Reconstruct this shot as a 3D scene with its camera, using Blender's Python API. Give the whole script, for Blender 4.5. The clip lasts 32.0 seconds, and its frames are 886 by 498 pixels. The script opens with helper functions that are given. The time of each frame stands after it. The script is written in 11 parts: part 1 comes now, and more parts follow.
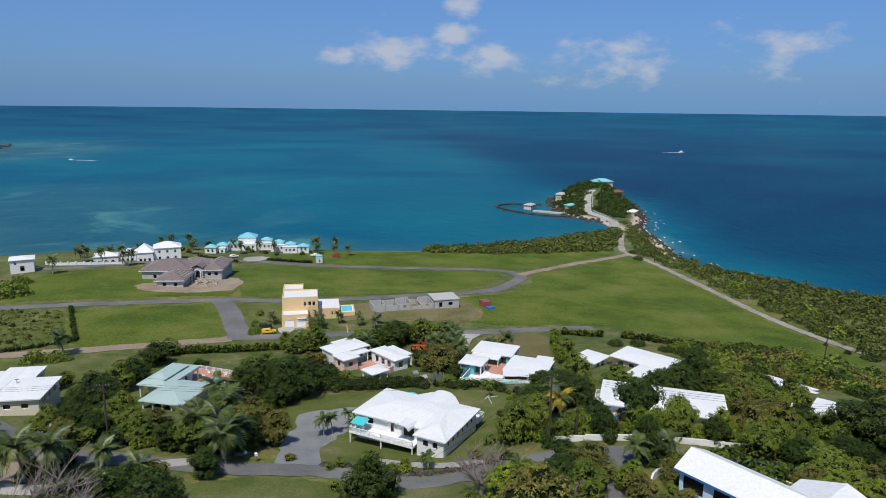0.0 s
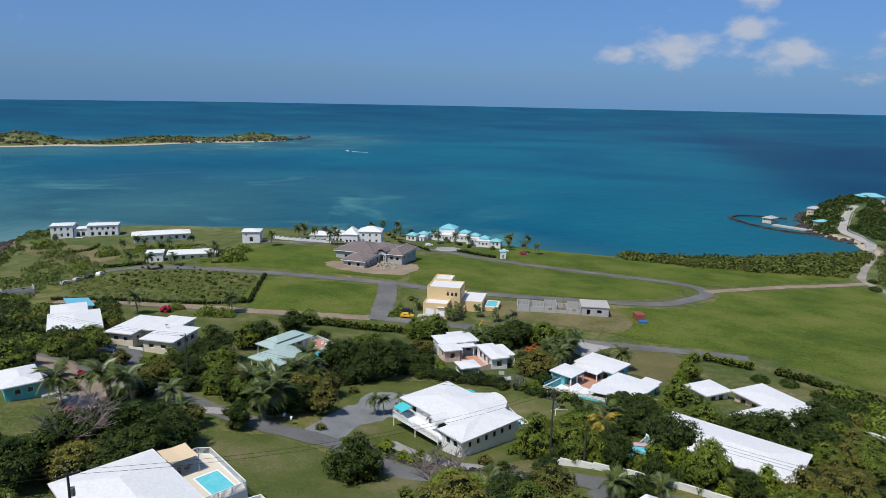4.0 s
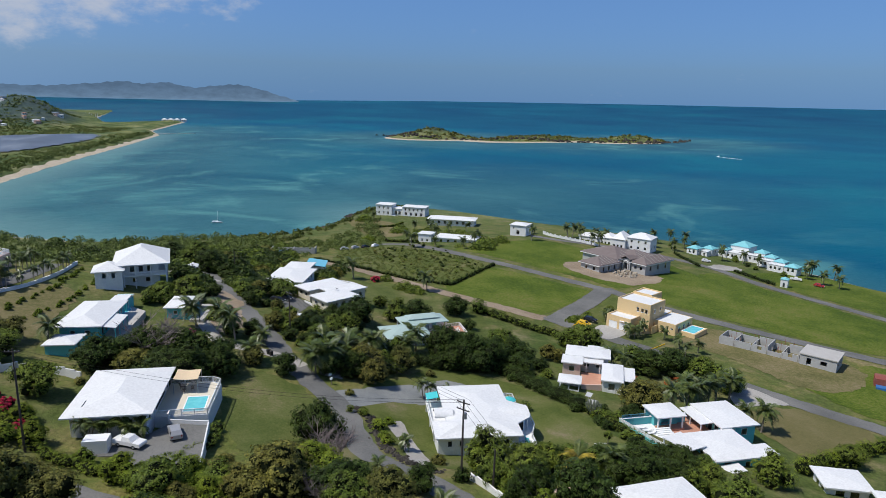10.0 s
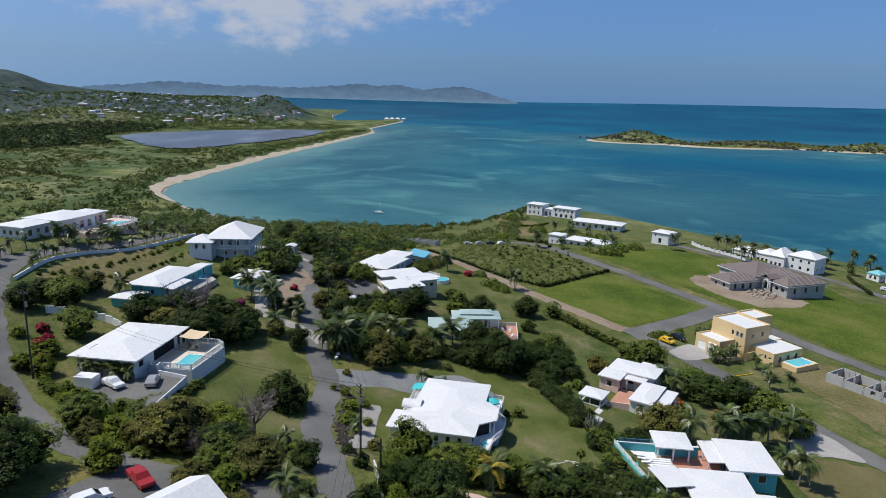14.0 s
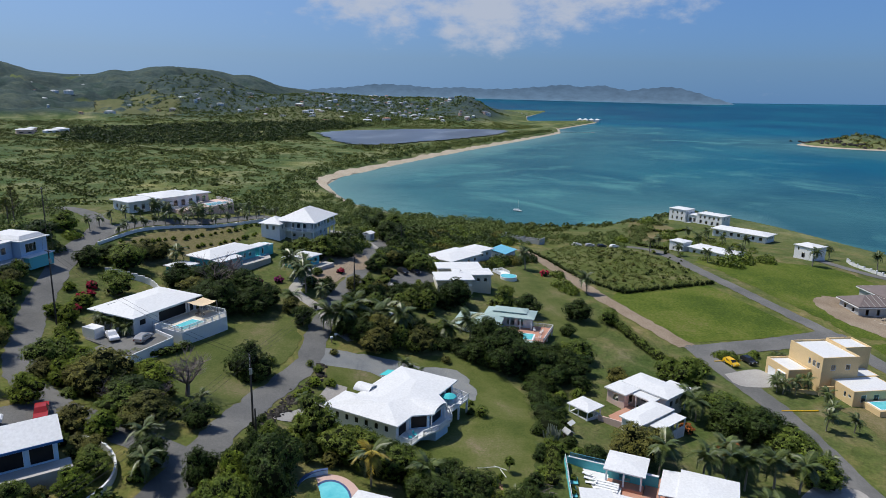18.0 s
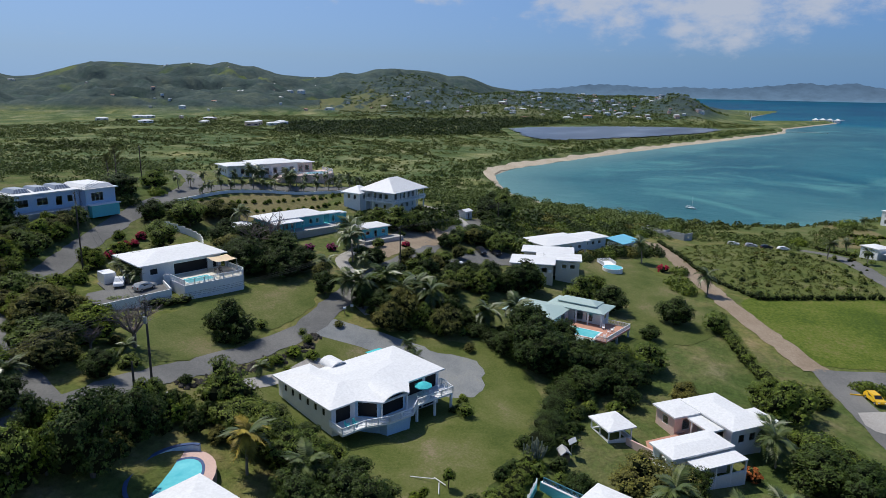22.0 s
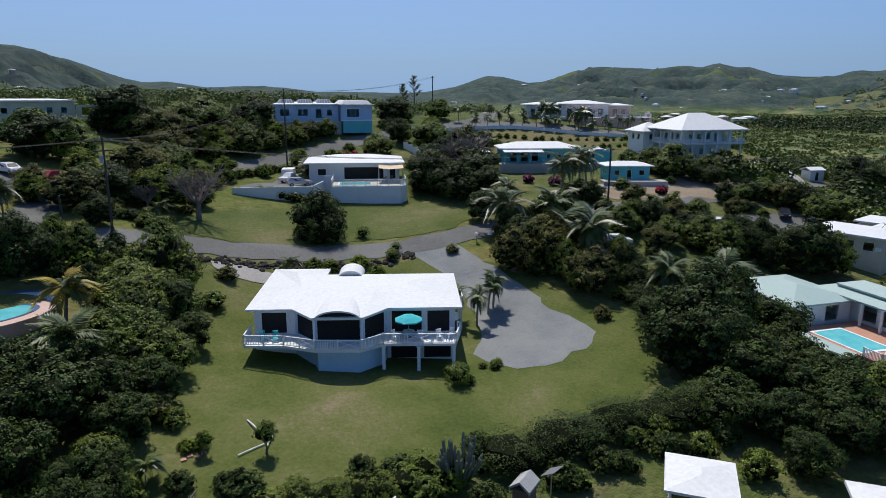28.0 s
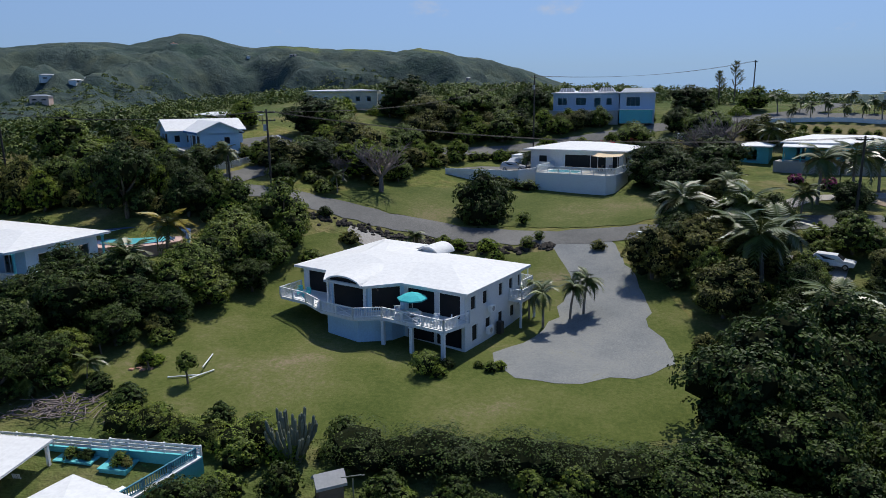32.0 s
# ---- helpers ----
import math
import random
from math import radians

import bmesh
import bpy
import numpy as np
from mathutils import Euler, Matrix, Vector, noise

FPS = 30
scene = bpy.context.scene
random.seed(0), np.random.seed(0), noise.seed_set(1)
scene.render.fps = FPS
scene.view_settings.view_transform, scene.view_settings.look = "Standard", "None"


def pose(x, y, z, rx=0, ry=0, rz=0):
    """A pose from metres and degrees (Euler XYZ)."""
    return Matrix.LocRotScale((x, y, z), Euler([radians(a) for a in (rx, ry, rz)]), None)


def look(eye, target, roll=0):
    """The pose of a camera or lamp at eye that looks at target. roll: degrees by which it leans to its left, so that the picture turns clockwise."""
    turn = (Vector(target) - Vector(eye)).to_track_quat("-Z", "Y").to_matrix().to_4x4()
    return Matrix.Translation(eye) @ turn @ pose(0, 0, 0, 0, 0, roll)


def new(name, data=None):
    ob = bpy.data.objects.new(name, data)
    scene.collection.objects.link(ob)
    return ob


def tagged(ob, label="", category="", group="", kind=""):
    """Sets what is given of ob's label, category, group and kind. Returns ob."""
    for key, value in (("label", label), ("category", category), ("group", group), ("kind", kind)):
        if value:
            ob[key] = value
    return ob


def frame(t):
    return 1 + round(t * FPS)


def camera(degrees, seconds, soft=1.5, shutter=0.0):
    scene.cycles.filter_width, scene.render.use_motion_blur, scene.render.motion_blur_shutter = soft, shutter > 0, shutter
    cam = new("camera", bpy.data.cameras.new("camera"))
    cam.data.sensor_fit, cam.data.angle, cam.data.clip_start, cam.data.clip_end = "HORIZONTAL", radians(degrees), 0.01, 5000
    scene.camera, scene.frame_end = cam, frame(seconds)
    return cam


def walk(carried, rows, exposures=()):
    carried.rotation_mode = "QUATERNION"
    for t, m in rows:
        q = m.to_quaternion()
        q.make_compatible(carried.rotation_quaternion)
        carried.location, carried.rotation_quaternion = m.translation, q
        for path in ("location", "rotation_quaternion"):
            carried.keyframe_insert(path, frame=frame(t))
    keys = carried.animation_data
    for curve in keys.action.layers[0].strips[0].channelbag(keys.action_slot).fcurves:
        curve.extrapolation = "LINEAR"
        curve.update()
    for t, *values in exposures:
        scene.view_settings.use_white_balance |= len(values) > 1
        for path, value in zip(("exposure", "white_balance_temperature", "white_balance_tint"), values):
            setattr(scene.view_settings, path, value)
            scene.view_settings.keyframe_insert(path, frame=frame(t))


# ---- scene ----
cam = camera(67.2, 32.0, 0.6)
METRES, EYE, TILT, LEAN, TURN = 350.0, 85.5, -11.8, -0.7, 0.0
ROWS = [
    (0.0, 0.0, 0.0, 0.0, -0.0, 0.0, 0.0),
    (0.5, 0.0137, 0.0006, -0.0001, 2.78, -0.01, -0.65),
    (1.0, 0.0275, 0.0018, 0.0001, 5.56, -0.06, -1.32),
    (1.5, 0.0413, 0.0037, 0.0003, 8.34, -0.15, -1.96),
    (2.0, 0.0551, 0.0063, 0.0008, 11.12, -0.27, -2.64),
    (2.5, 0.069, 0.0099, 0.0012, 13.88, -0.42, -3.27),
    (3.0, 0.0829, 0.014, 0.0017, 16.64, -0.58, -3.89),
    (3.5, 0.0969, 0.0185, 0.0023, 19.41, -0.77, -4.49),
    (5.5, 0.1535, 0.0446, 0.0078, 30.53, -1.86, -6.68),
    (6.0, 0.1674, 0.0532, 0.0096, 33.33, -2.19, -7.19),
    (6.5, 0.1811, 0.0624, 0.0115, 36.14, -2.54, -7.7),
    (7.0, 0.1939, 0.0723, 0.0135, 38.94, -2.91, -8.19),
    (7.5, 0.2062, 0.0826, 0.0153, 41.75, -3.29, -8.68),
    (8.0, 0.2177, 0.0935, 0.0173, 44.56, -3.71, -9.16),
    (8.5, 0.2288, 0.1052, 0.0193, 47.37, -4.13, -9.6),
    (9.0, 0.2394, 0.1172, 0.0214, 50.11, -4.56, -10.01),
    (9.5, 0.2491, 0.1296, 0.0238, 52.84, -5.03, -10.39),
    (10.0, 0.2582, 0.1421, 0.0263, 55.57, -5.51, -10.77),
    (10.5, 0.2665, 0.1552, 0.0285, 58.29, -5.99, -11.11),
    (11.0, 0.274, 0.1686, 0.0307, 60.9, -6.47, -11.46),
    (11.5, 0.2809, 0.1825, 0.0331, 63.37, -6.95, -11.73),
    (12.0, 0.2872, 0.1965, 0.0353, 65.72, -7.41, -11.98),
    (12.5, 0.2928, 0.2107, 0.0375, 67.94, -7.83, -12.22),
    (13.0, 0.2981, 0.2254, 0.0401, 70.14, -8.31, -12.41),
    (13.5, 0.3028, 0.2401, 0.0426, 72.36, -8.76, -12.64),
    (14.0, 0.307, 0.2552, 0.0453, 74.59, -9.23, -12.8),
    (14.5, 0.3108, 0.2706, 0.0479, 76.82, -9.7, -12.91),
    (16.5, 0.3202, 0.3332, 0.0588, 85.67, -11.62, -13.13),
    (17.0, 0.3205, 0.3492, 0.0614, 87.89, -12.11, -13.15),
    (17.5, 0.3193, 0.3652, 0.0639, 90.14, -12.6, -13.17),
    (18.0, 0.3159, 0.3808, 0.0658, 92.38, -13.11, -13.12),
    (18.5, 0.3105, 0.3958, 0.0673, 94.63, -13.61, -13.08),
    (19.0, 0.3035, 0.41, 0.0681, 96.89, -14.09, -13.0),
    (19.5, 0.295, 0.4236, 0.0681, 99.15, -14.59, -12.93),
    (20.0, 0.2853, 0.4365, 0.0668, 101.4, -15.05, -12.85),
    (20.5, 0.2743, 0.4487, 0.0649, 103.67, -15.53, -12.7),
    (21.0, 0.2624, 0.4601, 0.0621, 105.95, -15.99, -12.57),
    (21.5, 0.2496, 0.4707, 0.0584, 108.39, -16.48, -12.4),
    (22.0, 0.2361, 0.4806, 0.054, 110.95, -17.0, -12.2),
    (22.5, 0.2219, 0.4895, 0.0496, 113.47, -17.48, -11.99),
    (23.0, 0.2075, 0.4977, 0.045, 115.9, -17.91, -11.77),
    (23.5, 0.1927, 0.505, 0.0402, 118.41, -18.35, -11.49),
    (24.0, 0.1778, 0.5117, 0.0352, 121.14, -18.82, -11.18),
    (24.5, 0.1624, 0.5176, 0.0297, 123.95, -19.29, -10.83),
    (25.0, 0.147, 0.5229, 0.0243, 126.69, -19.74, -10.51),
    (25.5, 0.1321, 0.5282, 0.0199, 129.67, -20.23, -10.09),
    (27.5, 0.076, 0.5501, 0.0072, 146.85, -22.64, -7.29),
    (28.0, 0.0624, 0.5543, 0.0059, 151.35, -23.13, -6.47),
    (28.5, 0.0488, 0.558, 0.0047, 155.81, -23.54, -5.6),
    (29.0, 0.035, 0.5614, 0.0031, 160.21, -23.9, -4.63),
    (29.5, 0.021, 0.5637, 0.0018, 164.62, -24.22, -3.65),
    (30.0, 0.0072, 0.5653, 0.0009, 169.04, -24.41, -2.69),
    (30.5, -0.0067, 0.5659, 0.0003, 173.47, -24.54, -1.69),
    (31.0, -0.0203, 0.5658, -0.0006, 177.85, -24.54, -0.76),
    (31.5, -0.0341, 0.5649, -0.0014, 182.24, -24.54, 0.21),
    (32.0, -0.0475, 0.5629, -0.0025, 186.55, -24.43, 1.19),
]
walk(cam, [(t, pose(0, 0, EYE, TILT, LEAN, TURN) @ pose(METRES * x, METRES * y, METRES * z, 90 + pitch, roll, yaw)) for t, x, y, z, yaw, pitch, roll in ROWS])


# ---- the lie of the land: spot heights round the houses, the coast line, far ridges ----
HILL = [(-9, 135, 20.9), (-17, 123, 21.0), (1, 110, 23.5), (9, 125, 22.3), (-18.5, 103, 25.5), (-4.5, 142, 21.0), (0, 152, 19.8),
        (18, 103, 30.0), (-12, 92, 26.5), (-30, 60, 31.5), (-20, 52, 32.0), (-57, 106, 27.5), (-75, 62, 32.5), (-105, 75, 35.0),
        (-110, 30, 41.0), (-40, 15, 42.0), (27, 20, 43.0), (38, 70, 36.5), (45, 90, 33.0), (45, 128, 26.0), (60, 100, 30.0)]
SLOPE = [(70, 160, 20.0), (20, 175, 16.8), (-20, 170, 16.5), (-53, 213, 13.4), (-61, 208, 14.0), (-79, 235, 13.3), (-126, 223, 15.0),
         (-100, 130, 22.8), (-63, 150, 19.5), (-65, 135, 21.0), (-110, 348, 6.1), (-105, 285, 11.0), (41, 304, 8.0), (112, 393, 2.5),
         (-10, 240, 12.8), (-179, 288, 13.0), (-292, 260, 8.5), (-214, 290, 10.5)]
OUTER = [(-180, 150, 17.0), (-230, 200, 9.0), (-180, 60, 25.0), (150, 250, 8.0), (-300, 80, 5.0), (-150, -50, 30.0), (0, -60, 46.0),
         (120, 0, 38.0)]
COAST_EAST = [(280, 180), (202, 291), (175, 322), (157, 346), (142, 389), (146, 430), (150, 490), (165, 540), (174, 596), (178, 640),
              (165, 700), (130, 690), (105, 640), (100, 590), (108, 545), (125, 520), (128, 484), (104, 462), (67, 433), (24, 408),
              (-4, 402), (-48, 398), (-85, 402)]
COAST_WEST = [(-137, 404), (-162, 397), (-200, 374), (-233, 354), (-264, 345), (-300, 335), (-340, 318), (-352, 300), (-348, 268),
              (-318, 240), (-295, 215), (-288, 185), (-301, 142), (-335, 88), (-373, 50), (-420, 28), (-465, 12), (-521, 13),
              (-657, 58), (-830, 123), (-1076, 224), (-1341, 328), (-1500, 345)]
COAST_FAR = [(-1950, 520), (-1990, 480), (-1800, 300), (-2300, 330), (-3000, 500), (-4100, 1560), (-4900, 1960), (-6000, -6000),
             (6000, -6000), (6000, -2500), (900, -500), (420, 0)]
COAST = np.array(COAST_EAST + COAST_WEST + COAST_FAR, float)
RIDGE_AZ = [-45, -50, -54, -57, -58, -62, -63.5, -66.4, -67.7, -70, -73, -77, -79.6, -81.5, -83.5, -85, -88, -91, -94, -95.6, -97, -100, -104, -106,
            -109, -112, -116, -118, -120.7, -123.3, -124.9, -126.7, -128, -131.8, -134, -137, -139.2, -140.6, -141.8, -143.3, -144, -146, -148,
            -150, -151.3, -152.6, -154, -155.5, -158.2, -159.5, -160.3, -161.5, -162.5, -164, -166.7, -168, -172, -176, -183, -199]
RIDGE_UP = [138, 145, 157, 158, 154, 178, 178, 157, 152, 159, 151, 153, 146, 153, 149, 136, 136, 121, 87, 77, 83, 66, 73, 67,
            51, 51, 46, 50, 75, 120, 115, 92, 95, 152, 156, 148, 162, 155, 171, 153, 155, 122, 112,
            115, 137, 130, 152, 158, 150, 142, 128, 133, 118, 86, 63, 55, 32, 16, 5, 0]


def smooth(a, b, v):
    v = np.clip((v - a) / (b - a), 0, 1)
    return v * v * (3 - 2 * v)


def plate(d2):
    return d2 * np.log(d2 + 1e-6)


SPOT = np.array(HILL + SLOPE + OUTER, float)
_n = len(SPOT)
_S = SPOT[:, :2] / 100
_A = np.zeros((_n + 3, _n + 3))
_A[:_n, :_n] = plate(((_S[:, None] - _S[None]) ** 2).sum(2)) + 0.004 * np.eye(_n)
_A[:_n, _n:] = np.c_[np.ones(_n), _S]
_A[_n:, :_n] = _A[:_n, _n:].T
_W = np.linalg.solve(_A, np.r_[SPOT[:, 2], 0, 0, 0])


def coast_distance(x, y):
    """Metres inland of the coast line (out at sea: minus)."""
    x, y = np.asarray(x, float), np.asarray(y, float)
    best, inside = np.full(x.shape, 1e12), np.zeros(x.shape, bool)
    for (ax, ay), (bx, by) in zip(COAST, np.roll(COAST, -1, 0)):
        ux, uy = bx - ax, by - ay
        s = np.clip(((x - ax) * ux + (y - ay) * uy) / (ux * ux + uy * uy), 0, 1)
        best = np.minimum(best, (x - ax - s * ux) ** 2 + (y - ay - s * uy) ** 2)
        if ay != by:
            inside ^= ((ay > y) != (by > y)) & (x < ux * (y - ay) / (by - ay) + ax)
    return np.where(inside, 1, -1) * np.sqrt(best)


def height(x, y):
    """Height of the ground above the sea, in metres."""
    x, y = np.asarray(x, float), np.asarray(y, float)
    near = _W[_n] + _W[_n + 1] * x / 100 + _W[_n + 2] * y / 100
    for i in range(_n):
        near = near + _W[i] * plate((x / 100 - _S[i, 0]) ** 2 + (y / 100 - _S[i, 1]) ** 2)
    r = np.hypot(x, y - 120)
    az = np.degrees(np.arctan2(y - 120, x))
    az = np.where(az > 0, az - 360, az)
    reach = np.interp(-az, [85, 100, 120, 163, 172], [1500, 2700, 3000, 3200, 4300])
    crest = np.interp(-az, [-a for a in RIDGE_AZ], RIDGE_UP, left=138, right=0) - 6
    start = np.interp(-az, [100, 158, 166], [0.36, 0.36, 0.74])
    rise = np.where(r < reach, smooth(start, 1.0, r / reach) ** 1.15, 1 - 0.9 * smooth(1.0, 1.5, r / reach))
    # spurs and gullies that run down from the crest
    q = 4 * rise * (1 - rise) * (r < reach)
    spur = 0
    for k in range(14):
        a, w = 2.4 * k + 0.7, 640 * 0.80 ** k
        spur = spur + (w / 640) ** 0.8 * np.sin((x * math.cos(a) + y * math.sin(a)) / w * 6.28 + 5 * k + 1.4 * np.sin((x * math.sin(a) - y * math.cos(a)) / w * 2.1 + k))
    lumps = 7 * np.sin(x / 190 + 1.3) * np.sin(y / 230) + 5 * np.sin(x / 83 + y / 120) + 3 * np.sin(y / 61 - x / 140)
    wood = 1.6 * np.sin(x / 17 + 3 * np.sin(y / 29)) * np.sin(y / 15 + 2 * np.sin(x / 37))
    far = 5 + 3 * smooth(0, 400, -y) + crest * rise + q * (lumps + 0.15 * crest * (0.7 - np.abs(spur))) * smooth(500, 1000, r) + wood * smooth(900, 1500, r) * np.clip(crest * rise / 40, 0, 1)
    far = far + 52 * np.exp(-((x + 1750) / 210) ** 2 - ((y - 120) / 80) ** 2) + 56 * np.exp(-((x + 1950) / 420) ** 2 - ((y + 330) / 360) ** 2) + 40 * np.exp(-((x + 2300) / 300) ** 2 - ((y - 30) / 220) ** 2)
    near = np.clip(near, 2, 48)
    z = near + (far - near) * smooth(230, 520, np.hypot(x + 40, y - 170) - 0.0)
    islet = 17 * np.exp(-((x - 142) / 26) ** 2 - ((y - 625) / 48) ** 2)
    cay = 24 * np.exp(-((x + 1150) / 55) ** 2 - ((y - 850) / 75) ** 2) + 17 * np.exp(-((x + 930) / 45) ** 2 - ((y - 1240) / 90) ** 2) \
        + 13 * np.exp(-((x + 1030) / 60) ** 2 - ((y - 1050) / 150) ** 2) - 3
    d = coast_distance(x, y)
    z = np.where((y > 440) & (x > -700), np.minimum(z, 2.2), z) + np.where((y > 480) & (x > 50), islet, 0)
    z = z * smooth(-3, 16, d) - 3 * smooth(3, -14, d)
    return np.where((x < -700) & (x > -1500) & (y > 620), np.maximum(cay, -3), z)
SUN = Vector((-0.30, -0.95, 0.0)).normalized() * math.cos(radians(60)) + Vector((0, 0, math.sin(radians(60))))


# ---- world and sun ----
def make_world():
    world = bpy.data.worlds.new("sky")
    scene.world = world
    world.use_nodes = True
    nt = world.node_tree
    nt.nodes.clear()
    out, bg = nt.nodes.new("ShaderNodeOutputWorld"), nt.nodes.new("ShaderNodeBackground")
    sky = nt.nodes.new("ShaderNodeTexSky")
    sky.sky_type, sky.sun_disc = "NISHITA", False
    sky.sun_elevation, sky.sun_rotation = radians(60), math.atan2(SUN.x, SUN.y)
    sky.air_density, sky.dust_density, sky.ozone_density = 1.0, 0.7, 4.0
    co = nt.nodes.new("ShaderNodeTexCoord")
    # fair-weather cumulus: banks at the bearings where they stand, broken up by noise
    noise_tex = nt.nodes.new("ShaderNodeTexNoise")
    noise_tex.inputs["Scale"].default_value, noise_tex.inputs["Detail"].default_value = 19.0, 8.0
    noise_tex.inputs["Roughness"].default_value = 0.58
    stretch = nt.nodes.new("ShaderNodeMapping")
    stretch.inputs["Scale"].default_value = (1, 1, 2.0)
    nt.links.new(co.outputs["Generated"], stretch.inputs["Vector"])
    nt.links.new(stretch.outputs["Vector"], noise_tex.inputs["Vector"])
    banks = [((0.069, 0.995, 0.070), 0.075, 0.92), ((-0.08, 0.994, 0.078), 0.075, 0.98), ((-0.02, 0.995, 0.085), 0.06, 0.85), ((-0.15, 0.987, 0.076), 0.05, 0.8),
             ((0.011, 0.993, 0.105), 0.050, 1.0), ((0.024, 0.990, 0.142), 0.045, 1.0), ((0.23, 0.974, 0.068), 0.12, 0.78),
             ((0.42, 0.905, 0.080), 0.12, 0.62), ((-0.985, -0.138, 0.128), 0.15, 1.0), ((-0.996, 0.04, 0.118), 0.17, 1.1), ((-0.98, 0.16, 0.150), 0.14, 1.1),
             ((-0.966, 0.236, 0.145), 0.13, 1.0), ((-0.93, -0.35, 0.13), 0.07, 0.75), ((-0.86, -0.50, 0.125), 0.06, 0.7),
             ((0.141, -0.982, 0.130), 0.05, 0.6), ((-0.041, -0.991, 0.132), 0.05, 0.6)]
    total = None
    for c, size, strength in banks:
        sub = nt.nodes.new("ShaderNodeVectorMath")
        sub.operation = "SUBTRACT"
        sub.inputs[1].default_value = c
        squash = nt.nodes.new("ShaderNodeVectorMath")
        squash.operation = "MULTIPLY"
        squash.inputs[1].default_value = (1, 1, 2.0)
        length = nt.nodes.new("ShaderNodeVectorMath")
        length.operation = "LENGTH"
        fall = nt.nodes.new("ShaderNodeMapRange")
        fall.interpolation_type = "SMOOTHSTEP"
        fall.inputs["From Min"].default_value, fall.inputs["From Max"].default_value = size * 1.3, 0.0
        fall.inputs["To Max"].default_value = strength
        nt.links.new(co.outputs["Generated"], sub.inputs[0])
        nt.links.new(sub.outputs[0], squash.inputs[0])
        nt.links.new(squash.outputs[0], length.inputs[0])
        nt.links.new(length.outputs["Value"], fall.inputs["Value"])
        if total is None:
            total = fall.outputs[0]
        else:
            mx = nt.nodes.new("ShaderNodeMath")
            mx.operation = "MAXIMUM"
            nt.links.new(total, mx.inputs[0])
            nt.links.new(fall.outputs[0], mx.inputs[1])
            total = mx.outputs[0]
    add = nt.nodes.new("ShaderNodeMath")
    add.operation = "MULTIPLY_ADD"
    add.inputs[1].default_value = 0.50
    nt.links.new(total, add.inputs[0])
    nt.links.new(noise_tex.outputs["Fac"], add.inputs[2])
    edge = nt.nodes.new("ShaderNodeMapRange")
    edge.interpolation_type = "SMOOTHSTEP"
    edge.inputs["From Min"].default_value, edge.inputs["From Max"].default_value = 0.66, 1.02
    edge.inputs["To Max"].default_value = 0.85
    nt.links.new(add.outputs[0], edge.inputs["Value"])
    mix = nt.nodes.new("ShaderNodeMix")
    mix.data_type = "RGBA"
    mix.inputs["B"].default_value = (5.6, 6.1, 7.2, 1)
    nt.links.new(edge.outputs[0], mix.inputs["Factor"])
    tint = nt.nodes.new("ShaderNodeMix")
    tint.data_type, tint.blend_type = "RGBA", "MULTIPLY"
    tint.inputs["Factor"].default_value = 1.0
    sepd = nt.nodes.new("ShaderNodeSeparateXYZ")
    nt.links.new(co.outputs["Generated"], sepd.inputs[0])
    high = nt.nodes.new("ShaderNodeMapRange")
    high.inputs["From Min"].default_value, high.inputs["From Max"].default_value = -0.01, 0.20
    nt.links.new(sepd.outputs["Z"], high.inputs["Value"])
    haze = nt.nodes.new("ShaderNodeMix")
    haze.data_type = "RGBA"
    haze.inputs["A"].default_value, haze.inputs["B"].default_value = (0.33, 0.56, 1.08, 1), (0.70, 0.93, 1.26, 1)
    nt.links.new(high.outputs[0], haze.inputs["Factor"])
    nt.links.new(haze.outputs["Result"], tint.inputs["B"])
    floor_vec = nt.nodes.new("ShaderNodeVectorMath")
    floor_vec.operation = "MAXIMUM"
    floor_vec.inputs[1].default_value = (-2, -2, 0.045)
    nt.links.new(co.outputs["Generated"], floor_vec.inputs[0])
    nt.links.new(floor_vec.outputs[0], sky.inputs["Vector"])
    nt.links.new(sky.outputs[0], tint.inputs["A"])
    # thin white veil, thickest towards the sun and low down
    veil = nt.nodes.new("ShaderNodeMapRange")
    veil.interpolation_type = "SMOOTHSTEP"
    veil.inputs["From Min"].default_value, veil.inputs["From Max"].default_value = 0.45, -0.95
    veil.inputs["To Min"].default_value, veil.inputs["To Max"].default_value = 0.0, 0.34
    nt.links.new(sepd.outputs["Y"], veil.inputs["Value"])
    pale = nt.nodes.new("ShaderNodeMix")
    pale.data_type = "RGBA"
    pale.inputs["B"].default_value = (5.2, 6.6, 8.6, 1)
    nt.links.new(veil.outputs[0], pale.inputs["Factor"])
    nt.links.new(tint.outputs["Result"], pale.inputs["A"])
    nt.links.new(pale.outputs["Result"], mix.inputs["A"])
    nt.links.new(mix.outputs["Result"], bg.inputs["Color"])
    bg.inputs["Strength"].default_value = 0.085
    nt.links.new(bg.outputs[0], out.inputs["Surface"])


make_world()
sun_lamp = new("sun", bpy.data.lights.new("sun", "SUN"))
sun_lamp.data.energy, sun_lamp.data.angle, sun_lamp.data.color = 3.9, radians(0.6), (1.0, 0.96, 0.89)
sun_lamp.matrix_world = look(SUN * 400, (0, 0, 0))


# ---- materials ----
def shader(name, rough=0.8, metal=0.0, spec=0.5):
    m = bpy.data.materials.new(name)
    m.use_nodes = True
    nt = m.node_tree
    b = nt.nodes["Principled BSDF"]
    b.inputs["Roughness"].default_value, b.inputs["Metallic"].default_value = rough, metal
    b.inputs["Specular IOR Level"].default_value = spec
    return m, nt, b


